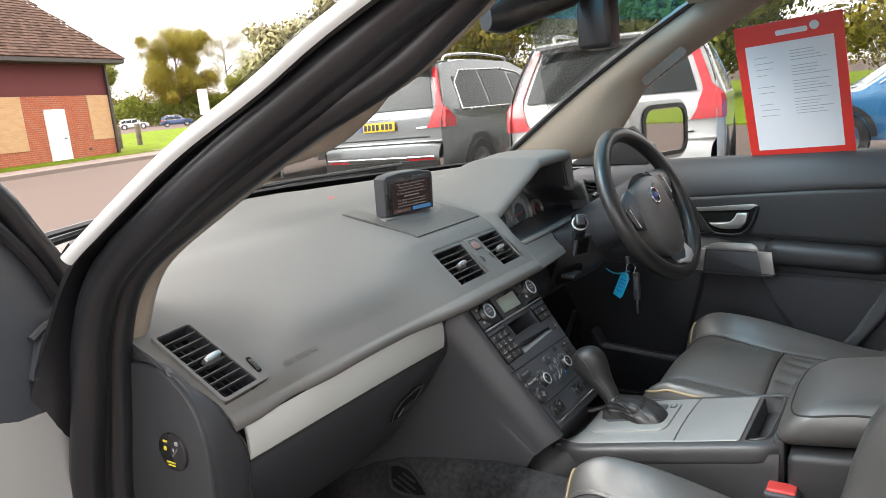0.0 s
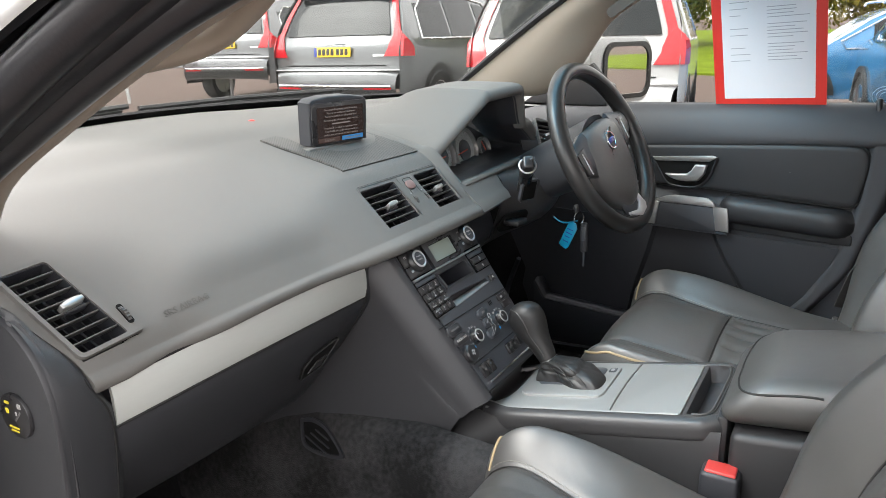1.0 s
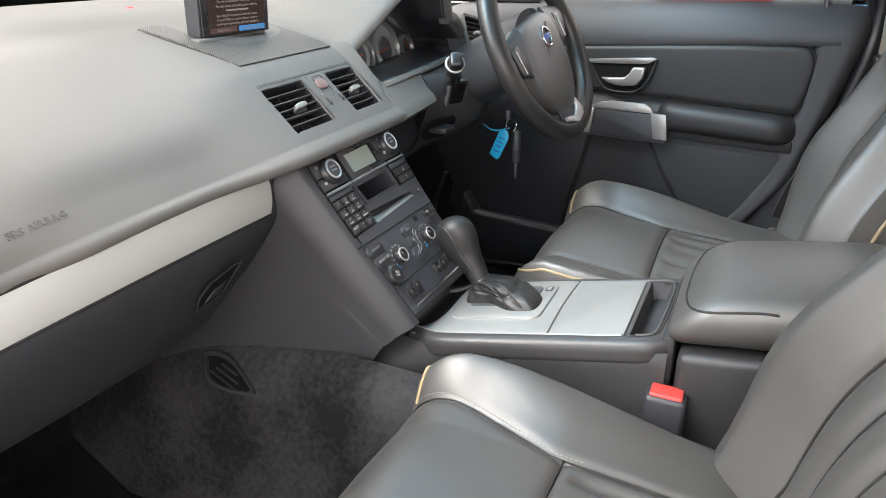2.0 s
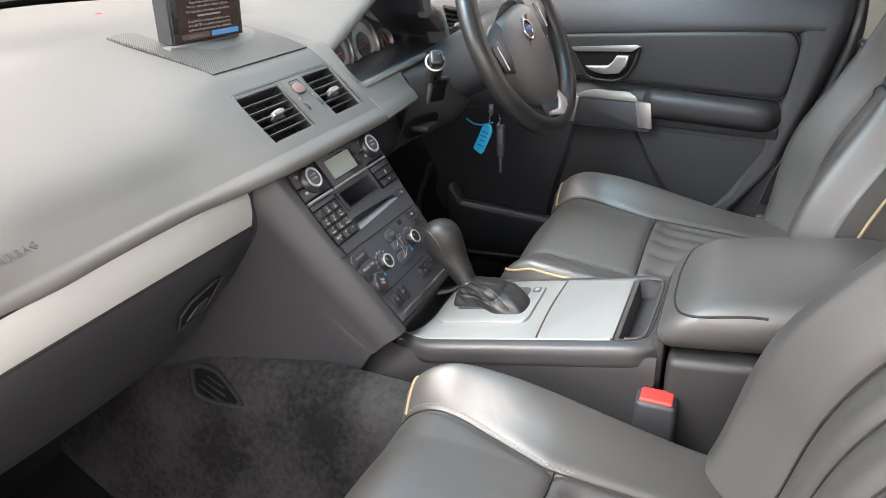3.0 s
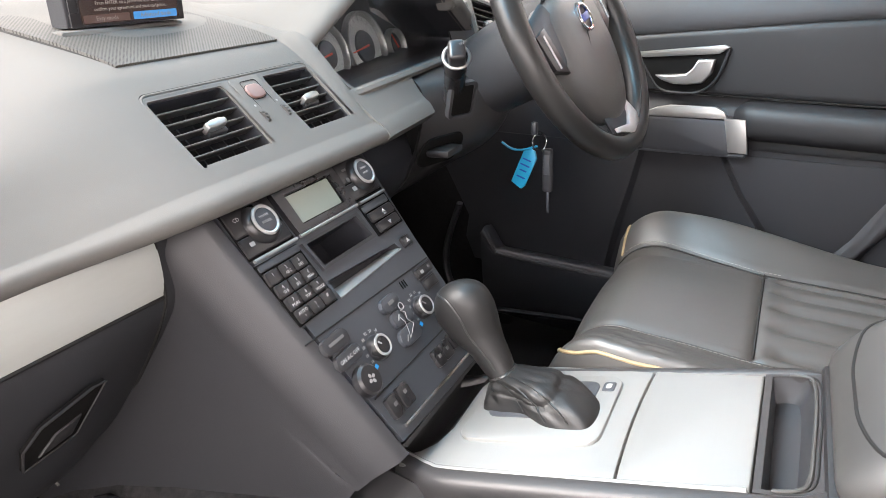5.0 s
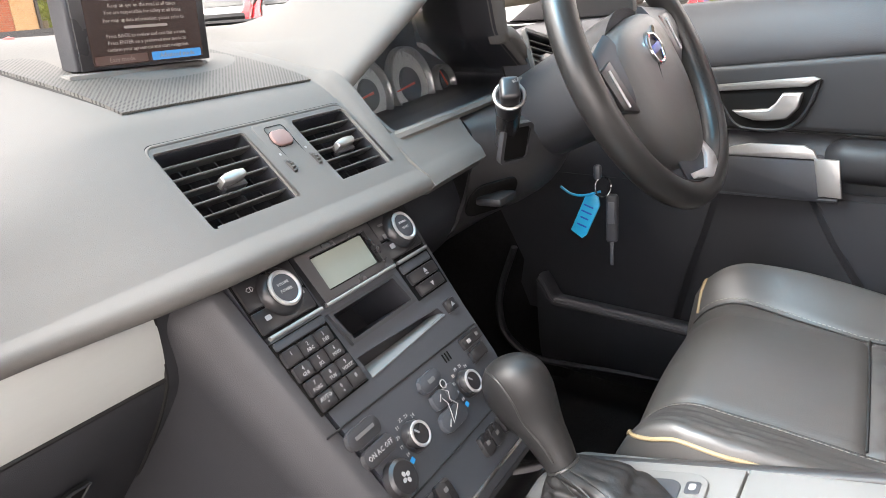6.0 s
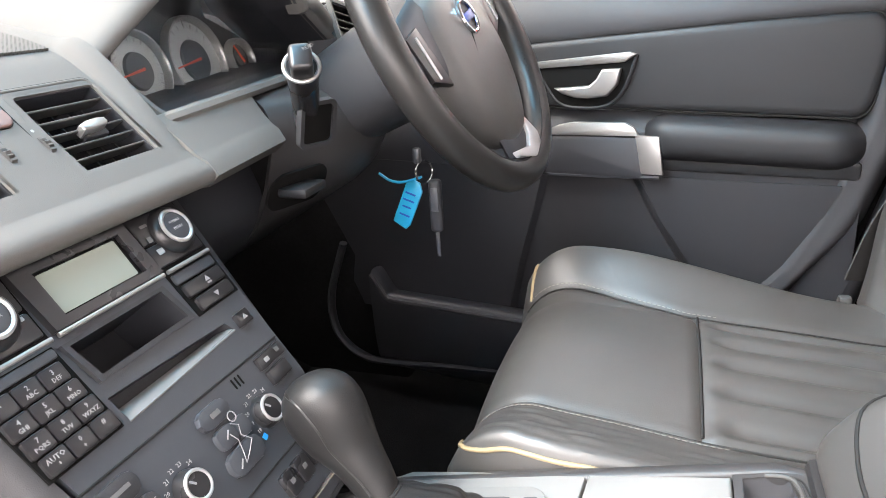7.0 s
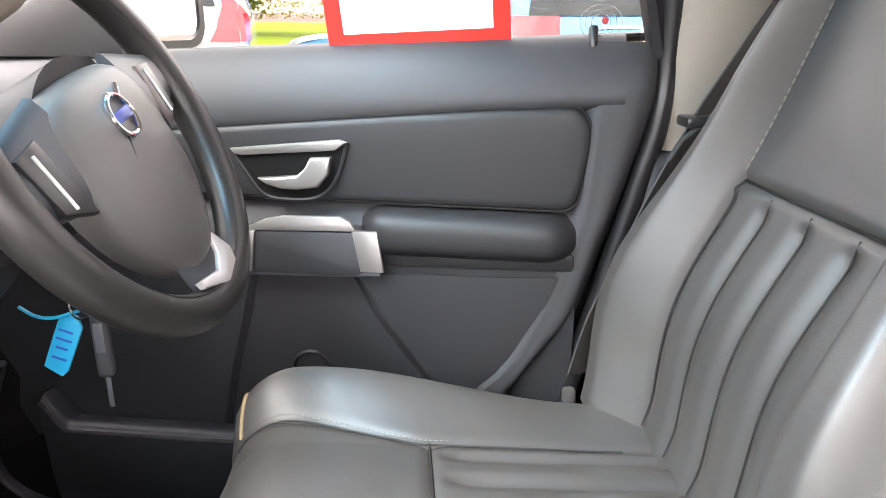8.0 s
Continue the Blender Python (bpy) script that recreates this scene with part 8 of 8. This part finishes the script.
# roof slope, course by course
verts, faces = [], []
pitch_ = radians(40)
rnd = random.Random(3)
for row in range(32):
    for col in range(118):
        x0, y0 = 3.6 - 0.20 * (col + 1) + (0.10 if row % 2 else 0), row * 0.19
        if x0 + 0.2 > 3.6 - 0.45 * y0 * 0.8:
            continue
        j = rnd.uniform(-0.006, 0.006)
        for dx, dy, dz in ((0.004, -0.04, 0.040 + j), (0.196, -0.04, 0.040 + j), (0.196, 0.19, 0.012 + j), (0.004, 0.19, 0.012 + j), (0.004, -0.04, 0.0), (0.196, -0.04, 0.0)):
            yy = y0 + dy
            verts.append((x0 + dx, -0.60 + yy * math.cos(pitch_) - dz * math.sin(pitch_), 3.80 + yy * math.sin(pitch_) + dz * math.cos(pitch_)))
        b = len(verts) - 6
        faces += [(b, b + 1, b + 2, b + 3), (b, b + 4, b + 5, b + 1)]
me = bpy.data.meshes.new("roof_tiles")
me.from_pydata(verts, [], faces)
me.materials.append(M_TILE)
rt = new("roof_tiles", me)
rt.parent = bld
rt.matrix_local = Matrix.Translation(-bld.location) @ fB
tagged(rt, "brown roof tiles in courses", kind="stuff")
bm = bmesh.new()
vs = [bm.verts.new(p) for p in ((-24, -0.60, 3.78), (3.6, -0.60, 3.78), (0.5, 4.6, 8.1), (-24, 4.6, 8.1), (-24, 9.6, 3.78), (3.6, 9.6, 3.78))]
for f in ((0, 1, 2, 3), (3, 2, 5, 4), (1, 5, 2), (0, 3, 4), (0, 4, 5, 1)):
    bm.faces.new([vs[i] for i in f])
ro = part("roof", bm, M_TILE, None, "brown tiled hipped roof", None, False)
ro.parent = bld
ro.matrix_local = Matrix.Translation(-bld.location) @ fB

# sign posts by the building
o = Vector((25.7, 32.9, gz(25.7, 32.9)))
sp = thing("sign_post", "white sign board on a post in the grass", "sign", tuple(o))
part("post", tube([o, o + Vector((0, 0, 2.4))], 0.05, 8), M_WHITE, sp, "white post")
part("board", box(-0.27, 0.27, -0.02, 0.02, 1.3, 2.7, 0.01), M_WDOOR, sp, "white board", Matrix.Translation(o) @ pose(0, 0, 0, 0, 0, -30))
for a, b in ((4.1, 2.5), (6.8, 4.0), (9.0, 5.0)):
    o = along(WALL0, a, b)
    po = thing("wooden_bollard", "short weathered wooden post in the grass", "bollard", tuple(o))
    part("post", box(-0.1, 0.1, -0.1, 0.1, -0.05, 1.15, 0.02), M_BARK, po, "", Matrix.Translation(o))

# far road cars
for p, paint, lab in (((59.5, 84.3), M_NAVY, "small dark blue car on the far road"), ((60.5, 95.5), M_WHITE, "small white car on the far road")):
    suv("far_car", lab, paint, p, -35.0, 1.48, 4.2, False, 0.88, False)


# ---- trees ----
def tree(name, label, at, h, r, leaf, seed, n=5200, bare=0.0, trunk=0.3, size=0.34):
    rnd = random.Random(seed)
    o = Vector((at[0], at[1], gz(*at)))
    ob = thing(name, label, "tree", tuple(o), "trees behind the car park")
    limbs = [([o - Vector((0, 0, 0.2)), o + Vector((0.1, 0, h * 0.25)), o + Vector((0, 0.15, h * 0.55)), o + Vector((0.1, 0.1, h * 0.9))], trunk)]
    tips = []
    for k in range(16):
        z = h * rnd.uniform(0.22, 0.7)
        a = rnd.uniform(0, 6.283)
        ln = r * rnd.uniform(0.6, 1.0)
        s = o + Vector((0, 0, z))
        e = s + Vector((math.cos(a) * ln, math.sin(a) * ln, ln * rnd.uniform(0.3, 0.9)))
        limbs.append(([s, s.lerp(e, 0.5) + Vector((0, 0, 0.1 * ln)), e], trunk * 0.35))
        tips += [s.lerp(e, 0.6), e]
    bm = bmesh.new()
    for pts_, w in limbs:
        q = [Vector(p) for p in spline([tuple(p) for p in pts_], 7)]
        t = tube(q, [lerp(w, w * 0.2, i / 6) for i in range(7)], 7)
        me = bpy.data.meshes.new("tmp")
        t.to_mesh(me)
        t.free()
        bm.from_mesh(me)
        bpy.data.meshes.remove(me)
    part("trunk", bm, M_BARK, ob, "brown trunk and limbs")
    blobs = [(Vector(t), r * rnd.uniform(0.24, 0.42)) for t in tips] + [(o + Vector((rnd.gauss(0, r * 0.45), rnd.gauss(0, r * 0.45), h * rnd.uniform(0.24, 0.92))), r * rnd.uniform(0.22, 0.42)) for _ in range(30)]
    verts, faces = [], []
    for k in range(n):
        c, br = rnd.choice(blobs)
        d = Vector((rnd.gauss(0, 1), rnd.gauss(0, 1), rnd.gauss(0, 1))).normalized()
        p = c + d * br * (rnd.random() ** 0.35)
        if p.z < o.z + 0.12 * h:
            continue
        s = size * rnd.uniform(0.5, 1.3)
        u = Vector((rnd.gauss(0, 1), rnd.gauss(0, 1), rnd.gauss(0, 1))).normalized()
        v = u.cross(d).normalized() * s
        u = v.cross(d).normalized() * s * 0.7
        b = len(verts)
        verts += [p - v, p + u * 0.9, p + v, p - u]
        faces.append((b, b + 1, b + 2, b + 3))
    me = bpy.data.meshes.new("crown")
    me.from_pydata([tuple(q - o) for q in verts], [], faces)
    me.materials.append(leaf)
    cr = new("crown", me)
    cr.parent = ob
    cr["label"] = "loose leafy crown"
    return ob


tree("tree", "broad oak in yellow-brown autumn leaf", (80.0, 106.0), 17.0, 6.2, M_LEAF1, 1, 130000, size=0.10)
tree("tree", "pale thin-leaved birch beyond the road", (96.0, 112.0), 19.5, 5.4, M_LEAF2, 2, 26000, size=0.085)
tree("tree", "green bushy tree beyond the road", (72.0, 122.0), 11.0, 5.5, M_LEAF3, 3, 60000, size=0.11)
tree("tree", "green bushy tree beyond the road", (80.0, 86.0), 8.5, 4.6, M_LEAF3, 4, 52000, size=0.11)
for k, (x, y, h, r, lf) in enumerate(((38, 36, 7.5, 4.0, M_LEAF2), (44, 26, 7.0, 4.0, M_LEAF1), (40, 16, 6.5, 4.0, M_LEAF3), (36, 8, 6.5, 4.2, M_LEAF3), (34, -1, 6.0, 4.0, M_LEAF1), (33, -9, 6.5, 4.0, M_LEAF3), (32, -18, 6.5, 4.0, M_LEAF1), (30, -28, 7, 4.5, M_LEAF3))):
    tree("tree", "autumn tree behind the parked cars", (x, y), h, r, lf, 20 + k, 22000, size=0.15)


def hedge(name, label, pts, h, w, leaf, seed, n, size=0.34):
    rnd = random.Random(seed)
    verts, faces = [], []
    sp = [Vector((p[0], p[1], 0)) for p in spline([(x, y) for x, y in pts], 60)]
    for k in range(n):
        c = rnd.choice(sp) + Vector((rnd.gauss(0, w), rnd.gauss(0, w), 0))
        hh = h * (0.75 + 0.35 * noise.noise(Vector((c.x * 0.25, c.y * 0.25, seed))))
        c.z = gz(c.x, c.y) + rnd.random() ** 0.6 * hh
        s = size * rnd.uniform(0.4, 1.0)
        u, v = [Vector((rnd.gauss(0, 1), rnd.gauss(0, 1), rnd.gauss(0, 1))).normalized() * s for _ in range(2)]
        b = len(verts)
        verts += [tuple(c - u), tuple(c + v * 0.6), tuple(c + u), tuple(c - v * 0.6)]
        faces.append((b, b + 1, b + 2, b + 3))
    me = bpy.data.meshes.new(name)
    me.from_pydata(verts, [], faces)
    me.materials.append(leaf)
    return tagged(new(name, me), label, "hedge", kind="stuff")


hedge("hedge", "uneven olive-green hedge behind the road", [(52, 128), (77, 110), (98, 95), (114, 76)], 5.6, 1.6, M_HEDGE, 5, 120000, 0.22)
hedge("far_woods", "distant autumn woods", [(20, 150), (70, 132), (112, 98), (126, 30), (110, -50)], 8.0, 3.0, M_LEAF1, 7, 110000, 0.30)
